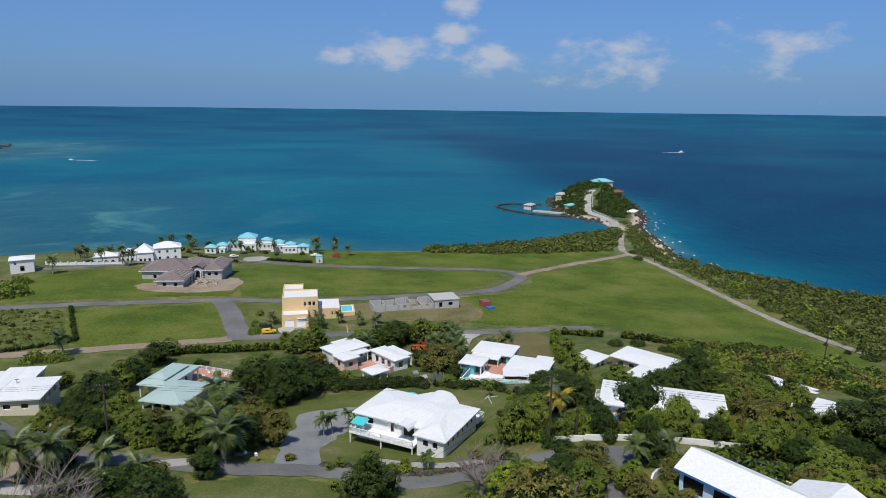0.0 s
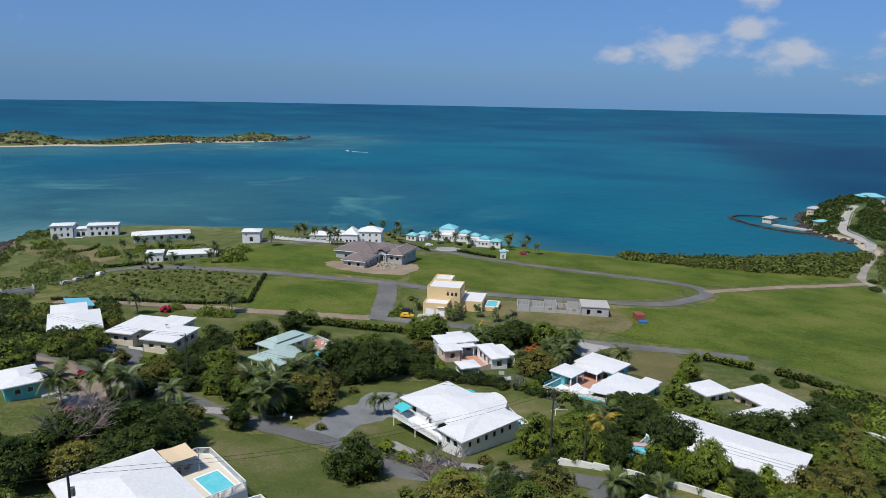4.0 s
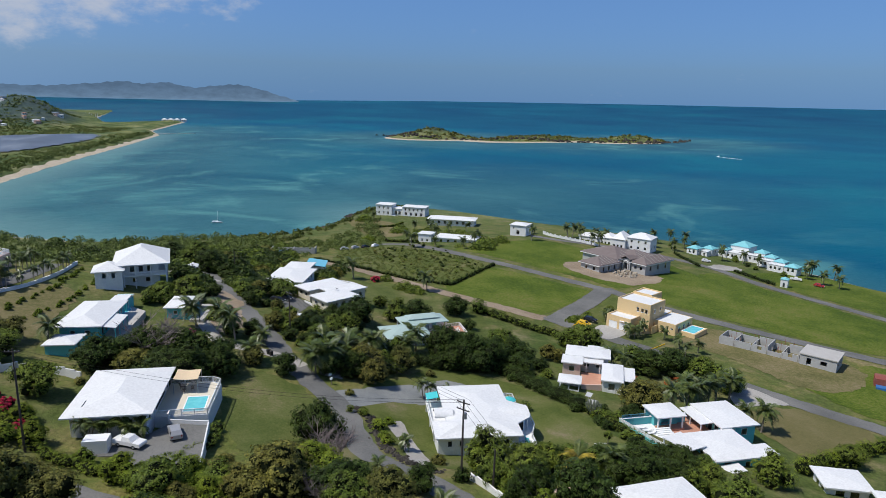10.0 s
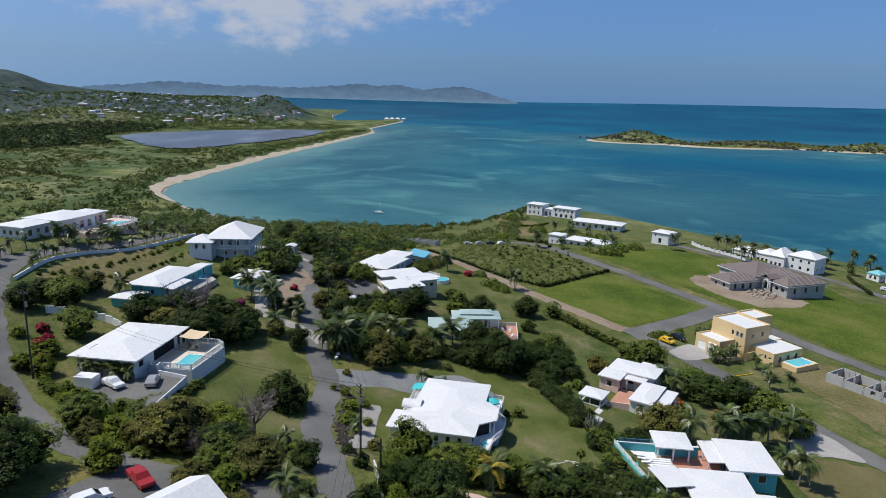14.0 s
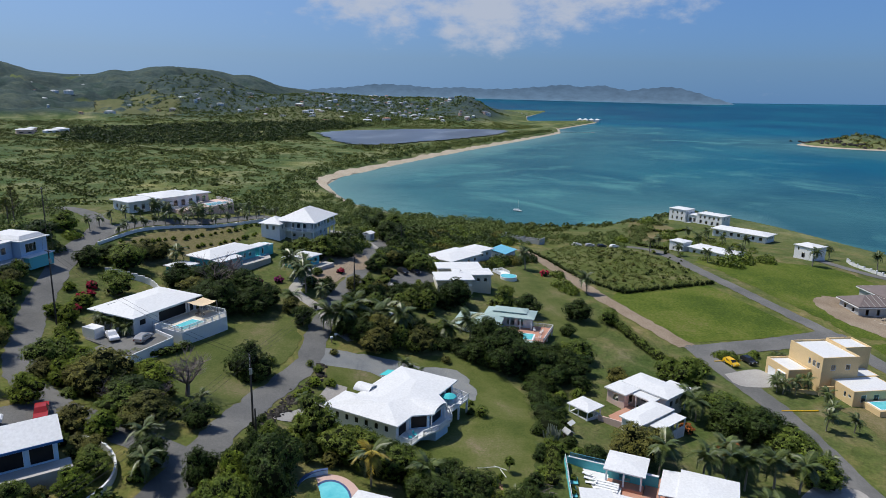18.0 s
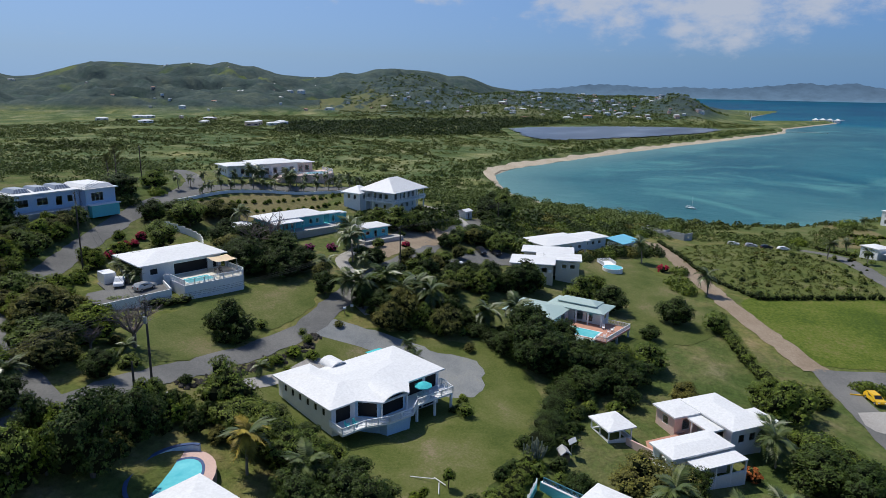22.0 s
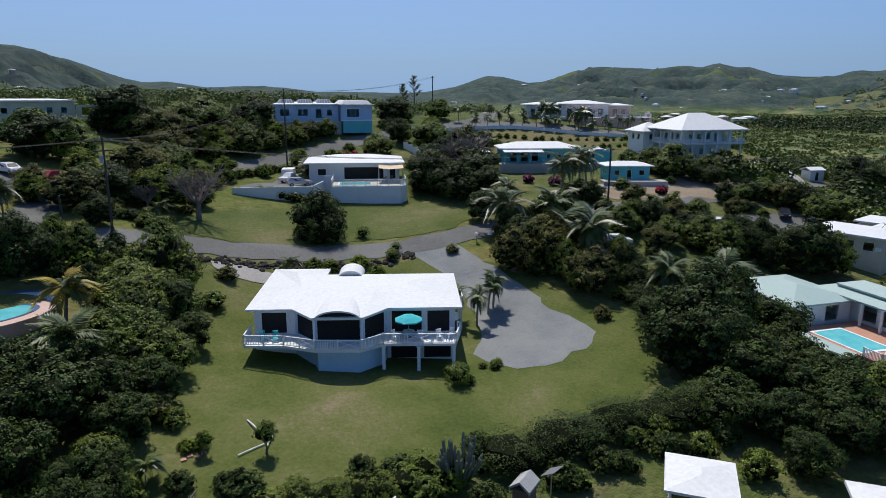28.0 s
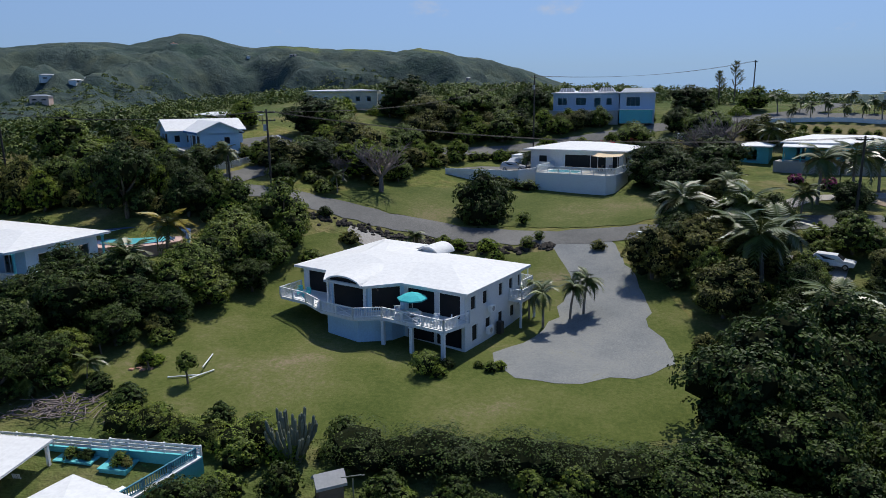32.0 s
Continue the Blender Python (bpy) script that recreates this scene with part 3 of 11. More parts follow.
def make_ground():
    ob, x, y = polar_sheet("ground", ring_radii(1.0, 4950, 2.6, 0.0115), 860, lambda x, y, r: height(x, y))
    m, nt, b = shader("scrub_ground_hazed_hills", 0.95, 0.0, 0.12)
    big, mid, fine = noise_of(nt, 0.012, 6, 0.62), noise_of(nt, 0.11, 6, 0.7), noise_of(nt, 1.1, 5, 0.7)
    near = ramp_of(nt, mid, [(0.3, (0.060, 0.085, 0.022)), (0.46, (0.095, 0.118, 0.034)), (0.58, (0.145, 0.142, 0.055)), (0.72, (0.23, 0.19, 0.105))])
    clump = noise_of(nt, 0.032, 7, 0.72)
    plain = ramp_of(nt, noise_of(nt, 0.020, 8, 0.74), [(0.36, (0.052, 0.084, 0.028)), (0.46, (0.088, 0.122, 0.042)), (0.54, (0.150, 0.172, 0.068)), (0.66, (0.255, 0.250, 0.130))])
    # hill greens shifted towards blue: distance haze mixed into the base colour
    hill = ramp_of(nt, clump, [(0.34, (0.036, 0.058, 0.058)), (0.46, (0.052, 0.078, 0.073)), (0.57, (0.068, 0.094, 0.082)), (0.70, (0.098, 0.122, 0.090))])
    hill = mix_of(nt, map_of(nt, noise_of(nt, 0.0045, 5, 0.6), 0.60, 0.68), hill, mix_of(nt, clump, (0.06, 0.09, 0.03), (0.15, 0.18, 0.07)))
    veg = ramp_of(nt, big, [(0.35, (0.75, 0.88, 0.8)), (0.5, (1.0, 1.0, 1.0)), (0.66, (1.3, 1.2, 1.0))])
    g = nt.nodes.new("ShaderNodeNewGeometry")
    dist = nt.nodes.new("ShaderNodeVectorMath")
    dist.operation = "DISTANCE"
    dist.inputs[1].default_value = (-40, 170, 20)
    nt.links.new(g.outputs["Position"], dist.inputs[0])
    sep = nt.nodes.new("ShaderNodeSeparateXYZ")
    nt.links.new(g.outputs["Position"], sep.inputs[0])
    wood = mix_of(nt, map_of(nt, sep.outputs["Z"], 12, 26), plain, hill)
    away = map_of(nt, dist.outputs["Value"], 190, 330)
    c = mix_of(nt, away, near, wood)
    c = mix_of(nt, 1.0, c, veg, "MULTIPLY")
    c = mix_of(nt, 1.0, c, map_of(nt, fine, 0.25, 0.75, 0.65, 1.3), "MULTIPLY")
    shore = map_of(nt, sep.outputs["Z"], 2.0, 1.2)
    c = mix_of(nt, shore, c, ramp_of(nt, noise_of(nt, 0.3, 4), [(0.3, (0.40, 0.32, 0.23)), (0.7, (0.60, 0.51, 0.39))]))
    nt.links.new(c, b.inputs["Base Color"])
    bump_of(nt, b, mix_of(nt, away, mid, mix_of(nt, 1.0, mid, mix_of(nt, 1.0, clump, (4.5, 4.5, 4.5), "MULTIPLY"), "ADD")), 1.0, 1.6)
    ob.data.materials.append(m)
    tagged(ob, "scrubby green and tan ground sloping down to the sea", "ground", kind="structure")


def make_sea_sheet():
    ob, x, y = polar_sheet("water", ring_radii(60.0, 4960, 6, 0.022), 420,
                           lambda x, y, r: np.interp(np.degrees(np.arctan2(y - 120, x)), [-180, 0, 40, 112, 130, 147, 160, 180], [46, 60, 79, 81, 76, 63, 44, 46]) * np.clip((r - 2100) / 2860, 0, 1) ** 2)
    d = -coast_distance(x, y)
    cay = np.minimum(np.hypot((x + 1150) / 1.0, (y - 850) / 1.3), np.hypot((x + 930) / 1.0, (y - 1240) / 1.5)) - 110
    lagoon = np.clip(d / 650, 0, 1)
    open_sea = np.clip(d / 60, 0, 1) * 0.6 + 0.4
    lagoon = lagoon + (open_sea - lagoon) * smooth(-420, 60, x)
    depth = np.minimum(lagoon, np.clip(cay / 350, 0.12, 1))
    depth = np.maximum(depth, smooth(1500, 2200, np.hypot(x, y - 120)))
    depth = depth + 0.85 * smooth(100, 250, x + 0.12 * (y - 400)) * smooth(2, 26, d) * smooth(3200, 1100, np.hypot(x, y - 120)) + 0.45 * smooth(1100, 3000, np.hypot(x, y - 120))
    a = ob.data.attributes.new("depth", "FLOAT", "POINT")
    a.data.foreach_set("value", depth.astype(np.float32).ravel())
    ob.data.materials.append(SEA)
    tagged(ob, "blue-green tropical sea with paler reefs and dark deep patches", "sea", kind="structure")


def resample(pts, step):
    pts = [Vector((*p, 0)) for p in pts]
    out = []
    for i in range(len(pts) - 1):
        p0, p1, p2, p3 = pts[max(i - 1, 0)], pts[i], pts[i + 1], pts[min(i + 2, len(pts) - 1)]
        n = max(1, round((p2 - p1).length / step))
        for k in range(n):
            s = k / n
            out.append(0.5 * ((2 * p1) + (p2 - p0) * s + (2 * p0 - 5 * p1 + 4 * p2 - p3) * s * s + (3 * p1 - p0 - 3 * p2 + p3) * s ** 3))
    return out + [pts[-1]]


def strip(name, pts, width, material, label, category, up=0.10, step=2.0, ragged=0.0, across=4):
    line = resample(pts, step)
    rnd = random.Random(len(name) * 7 + int(width * 10) + int(pts[0][0]))
    xs, ys, n = [], [], across + 1
    for i, p in enumerate(line):
        d = (line[min(i + 1, len(line) - 1)] - line[max(i - 1, 0)]).normalized()
        s = Vector((-d.y, d.x, 0))
        w0, w1 = width / 2 + rnd.uniform(-ragged, ragged), width / 2 + rnd.uniform(-ragged, ragged)
        for k in range(n):
            q = p + s * (-w0 + (w0 + w1) * k / across)
            xs.append(q.x), ys.append(q.y)
    z = height(np.array(xs), np.array(ys)) + up
    sh = Shape()
    sh.add(list(zip(xs, ys, z)), [(i * n + k, i * n + k + 1, (i + 1) * n + k + 1, (i + 1) * n + k)[::-1] for i in range(len(line) - 1) for k in range(across)])
    ob = sh.put(name, material, flat=False)
    return tagged(ob, label, category, kind="structure")


def sheet(name, poly, material, label, category, up=0.06, cell=2.5, ragged=0.8):
    """A patch of ground cover laid over the slope: a fine grid inside an outline."""
    rnd = random.Random(int(poly[0][0] * 3 + poly[0][1]))
    edge = [p for p in resample(list(poly) + [poly[0]], 2.0)][:-1]
    edge = [(p.x + rnd.uniform(-ragged, ragged), p.y + rnd.uniform(-ragged, ragged)) for p in edge]
    bm = bmesh.new()
    vs = [bm.verts.new((x, y, 0)) for x, y in edge]
    face = bm.faces.new(vs)
    xs, ys = [p[0] for p in edge], [p[1] for p in edge]
    for k in range(int(min(xs) // cell), int(max(xs) // cell) + 2):
        bmesh.ops.bisect_plane(bm, geom=bm.verts[:] + bm.edges[:] + bm.faces[:], plane_co=(k * cell, 0, 0), plane_no=(1, 0, 0))
    for k in range(int(min(ys) // cell), int(max(ys) // cell) + 2):
        bmesh.ops.bisect_plane(bm, geom=bm.verts[:] + bm.edges[:] + bm.faces[:], plane_co=(0, k * cell, 0), plane_no=(0, 1, 0))
    zs = height(np.array([v.co.x for v in bm.verts]), np.array([v.co.y for v in bm.verts])) + up
    for v, z in zip(bm.verts, zs):
        v.co.z = z
    bmesh.ops.recalc_face_normals(bm, faces=bm.faces[:])
    if sum(f.normal.z for f in bm.faces) < 0:
        bmesh.ops.reverse_faces(bm, faces=bm.faces[:])
    me = bpy.data.meshes.new(name)
    bm.to_mesh(me)
    bm.free()
    me.shade_smooth()
    me.materials.append(material)
    return tagged(new(name, me), label, category, kind="structure")


make_ground()
make_sea_sheet()
MAIN_ROAD = [(95, 84), (60, 92), (37, 98), (23, 99), (0, 98.5), (-12, 100.5), (-21, 102.5), (-31, 101.5), (-49, 101), (-76, 103), (-117, 104), (-150, 108)]
UPPER_ROAD = [(30, 97), (25, 86), (20, 74), (10, 62), (-3, 53), (-16, 46), (-30, 40), (-53, 32), (-68, 29), (-84, 24), (-100, 4), (-110, -20)]
strip("road_main", MAIN_ROAD, 5.2, ASPHALT, "narrow worn grey asphalt lane with soft edges", "road", 0.085, ragged=0.35)
strip("road_upper", UPPER_ROAD, 5.5, ASPHALT, "narrow grey asphalt lane climbing the hill", "road", 0.08, ragged=0.35)
strip("road_cross", [(-62, 197), (-68, 212), (-75, 228), (-85, 248)], 7.5, ASPHALT, "wide grey asphalt road beside the green field", "road", 0.12, ragged=0.3)
strip("road_field", [(-84, 247), (-116, 237), (-148, 229), (-175, 226), (-196, 222), (-206, 212)], 6.0, ASPHALT, "grey asphalt road along the green field", "road", 0.11, ragged=0.3)
strip("road_loop", [(-86, 248), (-61, 249), (-18, 258), (19, 273), (33, 294), (38, 312), (26, 325), (-23, 327), (-67, 332), (-104, 341), (-138, 329), (-166, 300), (-190, 290)],
      6.0, ASPHALT, "grey asphalt loop road round a green meadow", "road", 0.105, ragged=0.3)
strip("road_lower", [(-64, 199), (-33, 206.5), (4, 208), (34, 214), (52, 217)], 6.0, ASPHALT, "grey asphalt road below the villas", "road", 0.105, ragged=0.3)
strip("track_dirt", [(-165, 158), (-140, 167), (-119, 174), (-102, 180), (-80, 190), (-65, 197)], 6.0, DIRT, "reddish brown dirt track beside the field", "track", 0.12, ragged=0.5)
strip("track_meadow", [(38, 314), (67, 346), (92, 368), (110, 385)], 5.0, DIRT, "pale brown dirt track through grass", "track", 0.11, ragged=0.6)
strip("track_shore", [(133, 520), (131, 495), (128, 468), (113, 410), (111, 390), (117, 363), (123, 299), (125, 256), (126, 229), (130, 184), (136, 130), (150, 60)],
      3.8, TRACK, "pale stony track along the shore", "track", 0.11, ragged=0.4)
strip("drive_concrete", [(-41, 103), (-46, 100.5), (-50.5, 96.5), (-55, 92), (-59, 89.6), (-65, 89.4), (-72, 89.6), (-80, 92)], 3.2, CONCRETE_DRIVE, "pale concrete drive curving uphill", "driveway", 0.11)
strip("drive_hip", [(-112, 104), (-119, 99), (-124, 92), (-122, 86)], 4.0, CONCRETE_DRIVE, "pale concrete ramp up to the house", "driveway", 0.11)
strip("drive_top", [(-70, 29.5), (-84, 31), (-94, 38), (-103, 50), (-116, 58), (-130, 62)], 5.0, ASPHALT, "curved asphalt drive to the hilltop house", "driveway", 0.11)
strip("drive_yard", [(21, 77), (29, 72), (37, 65.5)], 13.0, ASPHALT, "broad asphalt yard before a low white house", "driveway", 0.10)
sheet("drive_house", [(-13.5, 108.2), (-14.1, 112.0), (-7.3, 110.4), (1.3, 108.0), (6.5, 106.2), (7.5, 103.0), (4.8, 103.0), (-4.8, 106.8)], CONCRETE_DRIVE, "pale concrete drive sloping up behind the house", "driveway", 0.115, ragged=0.12)
sheet("gravel_yard", [(-19.6, 102.8), (-27.4, 103.7), (-28.8, 109.5), (-29.9, 117.4), (-29.5, 126.5), (-30.6, 132.1), (-29.5, 134.9), (-25.9, 136.6), (-22.9, 137.7), (-19.6, 138.5), (-16.1, 137.7), (-14.1, 135.7), (-14.1, 132.9), (-17.4, 128.1), (-20.7, 121.2), (-22.2, 113.0)], GRAVEL,
      "pale grey gravel parking yard with grassy edge", "gravel yard", 0.055, ragged=0.45)
sheet("drive_court", [(-69.5, 103.6), (-74.0, 108.0), (-80.0, 111.6), (-88.0, 112.6), (-97.5, 115.5), (-99.5, 123.0), (-93.0, 126.8), (-88.5, 123.6), (-83.0, 119.0), (-76.5, 114.0), (-70.0, 109.2), (-66.5, 105.2)], ASPHALT, "worn grey asphalt forecourt before the cream house", "driveway", 0.11, ragged=0.3)
strip("drive_green_house", [(-35, 106.6), (-40.5, 110.3), (-46, 113.4), (-52, 116.8)], 5.0, CONCRETE_DRIVE, "short grey concrete drive under trees", "driveway", 0.11, ragged=0.3)
sheet("lawn_main", [(11, 106), (15, 118), (22, 126), (26, 136), (22, 146), (10, 148), (0, 149), (-12, 149.5), (-22, 148), (-32, 143), (-37, 136), (-34, 124), (-30, 112), (-24, 107), (-12, 107), (0, 106)], LAWN,
      "mown lawn with bare patches round the white house", "lawn", 0.03)
sheet("lawn_slope", [(4, 95.5), (-12, 97), (-24, 99), (-34, 97), (-40, 92), (-36, 85), (-30, 82.5), (-20, 79), (-8, 79), (4, 84), (12, 92)], GARDEN, "green lawn sloping below the pool terrace", "lawn", 0.07)
sheet("lawn_green_house", [(-46, 160), (-58, 166), (-70, 175), (-82, 178), (-100, 170), (-116, 162), (-126, 156), (-122, 146), (-110, 142), (-96, 150), (-82, 158), (-66, 160)], GARDEN,
      "green lawn with trodden dry patches", "lawn", 0.07)
sheet("lawn_villa", [(8, 190), (14, 205), (30, 210), (36, 196), (33, 182), (24, 182)], OLIVE, "smooth olive-green lawn beside the villa", "lawn", 0.08)
sheet("lawn_corner", [(-62, 213), (-68, 226), (-75, 241), (-66, 243), (-57, 232), (-52, 218)], LAWN, "green lawn beside the yellow house", "lawn", 0.08)
sheet("field_green", [(-129, 224), (-112, 230), (-86, 238), (-79, 228), (-69, 198), (-74, 192), (-108, 186)], MEADOW, "bright green square field of rough grass", "field", 0.08, ragged=0.4)
sheet("meadow_loop", [(-78, 254), (-20, 263), (12, 278), (25, 298), (29, 311), (20, 320), (-25, 321), (-66, 326), (-92, 330), (-88, 300), (-84, 272)], MEADOW, "bright green meadow inside the loop road", "meadow", 0.08)
sheet("meadow_east", [(8, 222), (25, 219), (52, 222), (70, 212), (95, 196), (122, 172), (122, 229), (120, 299), (113, 358), (106, 372), (90, 360), (66, 338), (45, 316), (42, 296), (28, 270), (8, 258), (12, 240)], MEADOW,
      "wide bright green meadow above the shore track", "meadow", 0.07)
sheet("meadow_shore", [(36, 326), (20, 334), (-25, 334), (-66, 339), (-88, 350), (-70, 384), (-20, 382), (40, 392), (95, 420), (104, 392), (80, 366)], MEADOW, "green grass strip above the shore", "meadow", 0.07)
sheet("plot_west", [(-98, 252), (-116, 246), (-150, 238), (-172, 236), (-170, 284), (-150, 296), (-130, 290), (-118, 270)], MEADOW, "patchy green plot beside the building site", "field", 0.07)
sheet("plot_back", [(-84, 254), (-100, 252), (-124, 256), (-142, 290), (-130, 318), (-100, 318), (-86, 306)], MEADOW, "patchy green grass behind the building site", "field", 0.055)
sheet("plot_site", [(-86, 264), (-100, 257), (-120, 258), (-126, 268), (-120, 274), (-106, 282), (-94, 292), (-86, 282)], DIRT, "bare sandy earth round the building site", "bare earth", 0.09)
sheet("plot_ruin", [(-34, 222), (-16, 224), (8, 222), (16, 234), (8, 252), (-16, 252), (-36, 242)], DRY, "trampled dry grass and rubble round an unfinished house", "bare earth", 0.08)
sheet("plot_dry", [(-60, 40), (-72, 36), (-92, 44), (-102, 58), (-92, 64), (-76, 56), (-62, 48)], DRY, "dry tan grass slope below the hilltop house", "dry grass", 0.07)
sheet("bank_dry", [(-66, 98), (-74, 99.5), (-84, 102.5), (-92, 104.5), (-100, 102), (-100, 94), (-84, 90), (-66, 88)], DIRT, "bare brown earth bank beside the lane", "bank", 0.09)
sheet("plot_point", [(-296, 236), (-262, 226), (-232, 222), (-226, 236), (-252, 250), (-276, 252)], DRY, "dry grass plot beside the point house", "dry grass", 0.07)
sheet("plot_orchard", [(-132, 222), (-150, 226), (-180, 216), (-200, 206), (-196, 186), (-172, 170), (-146, 166), (-122, 176), (-110, 188)], LAWN, "dry scrubby orchard plot with rows of young shrubs", "plot", 0.06)
def make_pond():
    m, nt, b = shader("pond_mud", 0.30, 0.0, 0.4)
    c = ramp_of(nt, noise_of(nt, 0.006, 5, 0.6, (0.6, 1.6, 1), 0.4), [(0.40, (0.050, 0.058, 0.075)), (0.52, (0.085, 0.098, 0.125)), (0.60, (0.17, 0.19, 0.22)), (0.68, (0.36, 0.35, 0.32))])
    nt.links.new(mix_of(nt, map_of(nt, noise_of(nt, 0.05, 4), 0.3, 0.7, 0.0, 0.35), c, (0.10, 0.11, 0.12)), b.inputs["Base Color"])
    return m


sheet("salt_pond", [(-1046, -128), (-1135, -81), (-1249, 57), (-1281, 206), (-1102, 165), (-888, 40), (-842, -35)], make_pond(),
      "pale grey-blue salt pond with silted banks", "pond", 1.4, cell=30, ragged=6)

sheet("drive_villa", [(1, 199), (1, 207), (8, 207.5), (13, 206.5), (10, 201), (8, 193)], CONCRETE_DRIVE, "pale concrete drive beside a smooth lawn", "driveway", 0.115, ragged=0.1)
sheet("pasture_far", [(-1744, -889), (-1797, -805), (-1497, -565), (-1293, -497), (-1330, -605), (-1413, -719)], PASTURE, "green pasture on the far hillside", "pasture", 0.8, cell=25, ragged=8)
sheet("pasture_ridge", [(-1537, -377), (-1600, -298), (-1511, -171), (-1275, -151), (-1234, -231), (-1322, -324)], PASTURE, "green pasture on the far hillside", "pasture", 0.8, cell=25, ragged=8)


def beach():
    line = COAST_WEST[15:]
    strip("beach", [(x + 2, y - 3) for x, y in line], 9, SANDY, "long curved beach of pale sand", "beach", 0.5, step=12, ragged=2.0)
    strip("beach_east", [(x - 4, y - 1) for x, y in COAST_EAST[1:6]], 7, SANDY, "narrow strip of pale sand along the shore", "beach", 0.25, step=5, ragged=1.0)


beach()


# ---- houses ----
def wall(par, a, b, z0, z1, material, holes=(), thick=0.25, name="wall", label=""):
    """A wall from a to b seen from its right-hand side, with openings (centre, width, sill, head, kind) cut through it."""
    a, b = Vector((*a, 0)), Vector((*b, 0))
    length = (b - a).length
    d = (b - a).normalized()
    inn = Vector((-d.y, d.x, 0))
    m = Matrix(((d.x, inn.x, 0, a.x), (d.y, inn.y, 0, a.y), (0, 0, 1, 0), (0, 0, 0, 1)))
    xs = sorted({0.0, length, *[max(0, c - w / 2) for c, w, *_ in holes], *[min(length, c + w / 2) for c, w, *_ in holes]})
    zs = sorted({z0, z1, *[min(max(s, z0), z1) for c, w, s, h, k in holes], *[min(max(h, z0), z1) for c, w, s, h, k in holes]})
    xs = [x for i, x in enumerate(xs) if i == 0 or x - xs[i - 1] > 1e-4]
    zs = [z for i, z in enumerate(zs) if i == 0 or z - zs[i - 1] > 1e-4]
    nx, nz = len(xs), len(zs)

    def full(i, k):
        if not (0 <= i < nx - 1 and 0 <= k < nz - 1):
            return False
        x, z = (xs[i] + xs[i + 1]) / 2, (zs[k] + zs[k + 1]) / 2
        return not any(abs(x - c) < w / 2 and s < z < h for c, w, s, h, kind in holes)

    sh, back, fs = Shape(), nx * nz, []
    for i in range(nx - 1):
        for k in range(nz - 1):
            if not full(i, k):
                continue
            p, q, r, t = k * nx + i, k * nx + i + 1, (k + 1) * nx + i + 1, (k + 1) * nx + i
            fs += [(p, q, r, t), (t + back, r + back, q + back, p + back)]
            for near, u, v in ((full(i, k - 1), q, p), (full(i, k + 1), t, r), (full(i - 1, k), p, t), (full(i + 1, k), r, q)):
                if not near:
                    fs.append((u, v, v + back, u + back))
    used = sorted({v for f in fs for v in f})
    slot = {v: n for n, v in enumerate(used)}
    spot = [(x, y, z) for y in (0, thick) for z in zs for x in xs]
    sh.add([spot[v] for v in used], [tuple(slot[v] for v in f) for f in fs])
    ob = sh.put(name, material, par, label)
    ob.matrix_basis = m
    for c, w, s, h, kind in holes:
        opening(par, m, c, w, s, h, kind)
    return ob


def opening(par, m, c, w, s, h, kind):
    x0, x1 = c - w / 2, c + w / 2
    if kind == "o":
        return
    if kind == "g":
        dr = Shape().box(x0, 0.08, s, x1, 0.14, h)
        for k in range(1, 5):
            z = s + (h - s) * k / 5
            dr.box(x0 + 0.05, 0.06, z - 0.02, x1 - 0.05, 0.08, z + 0.02)
        dr.put("garage_door", TRIM, par, "white panelled garage door").matrix_basis = m
        return
    if kind == "s":
        # opaque dark pane stands in for the shade behind the opening
        Shape().box(x0, 0.10, s, x1, 0.12, h).put("dark_fill", DARK_FILL, par, "near-black pane painting the dark inside of an opening").matrix_basis = m
        edge = Shape()
        for q in ((x0, s, x0 + 0.05, h), (x1 - 0.05, s, x1, h), (x0 + 0.05, h - 0.05, x1 - 0.05, h)):
            edge.box(q[0], 0.04, q[1], q[2], 0.1, q[3])
        edge.put("opening_trim", TRIM, par).matrix_basis = m
        return
    fr = Shape()
    t = 0.07
    for q in ((x0, s, x0 + t, h), (x1 - t, s, x1, h), (x0 + t, h - t, x1 - t, h), (x0 + t, s, x1 - t, s + t)):
        fr.box(q[0], 0.03, q[1], q[2], 0.15, q[3])
    bars = max(1, round(w / 1.2))
    for k in range(1, bars):
        x = x0 + w * k / bars
        fr.box(x - 0.03, 0.06, s + t, x + 0.03, 0.12, h - t)
    win = fr.put("door" if kind == "d" else "window", TRIM, par)
    win.matrix_basis = m
    pane = Shape().box(x0 + t, 0.085, s + t, x1 - t, 0.095, h - t).put("pane", GLASS, win)
    pane.visible_shadow = False


def spread(length, n, w, s, h, kind="w", margin=0.8):
    n = int(n)
    return [(margin + (length - 2 * margin) * (k + 0.5) / n, w, s, h, kind) for k in range(n)]


def block(par, x0, y0, x1, y1, z0, z1, material, south=(), east=(), north=(), west=(), deep=2.5, floor=True):
    """Four walls with openings, standing on a plinth that runs into the slope; a floor within."""
    zz = z0 - deep
    up = lambda hs: [(c, w, s + z0, h + z0, k) for c, w, s, h, k in hs]
    wall(par, (x0, y0), (x1, y0), zz, z1, material, up(south))
    wall(par, (x1, y0 + 0.25), (x1, y1 - 0.25), zz, z1, material, up(east))
    wall(par, (x1, y1), (x0, y1), zz, z1, material, up(north))
    wall(par, (x0, y1 - 0.25), (x0, y0 + 0.25), zz, z1, material, up(west))
    if floor:
        Shape().box(x0 + 0.26, y0 + 0.26, z0 - 0.15, x1 - 0.26, y1 - 0.26, z0).put("floor", CONCRETE, par)


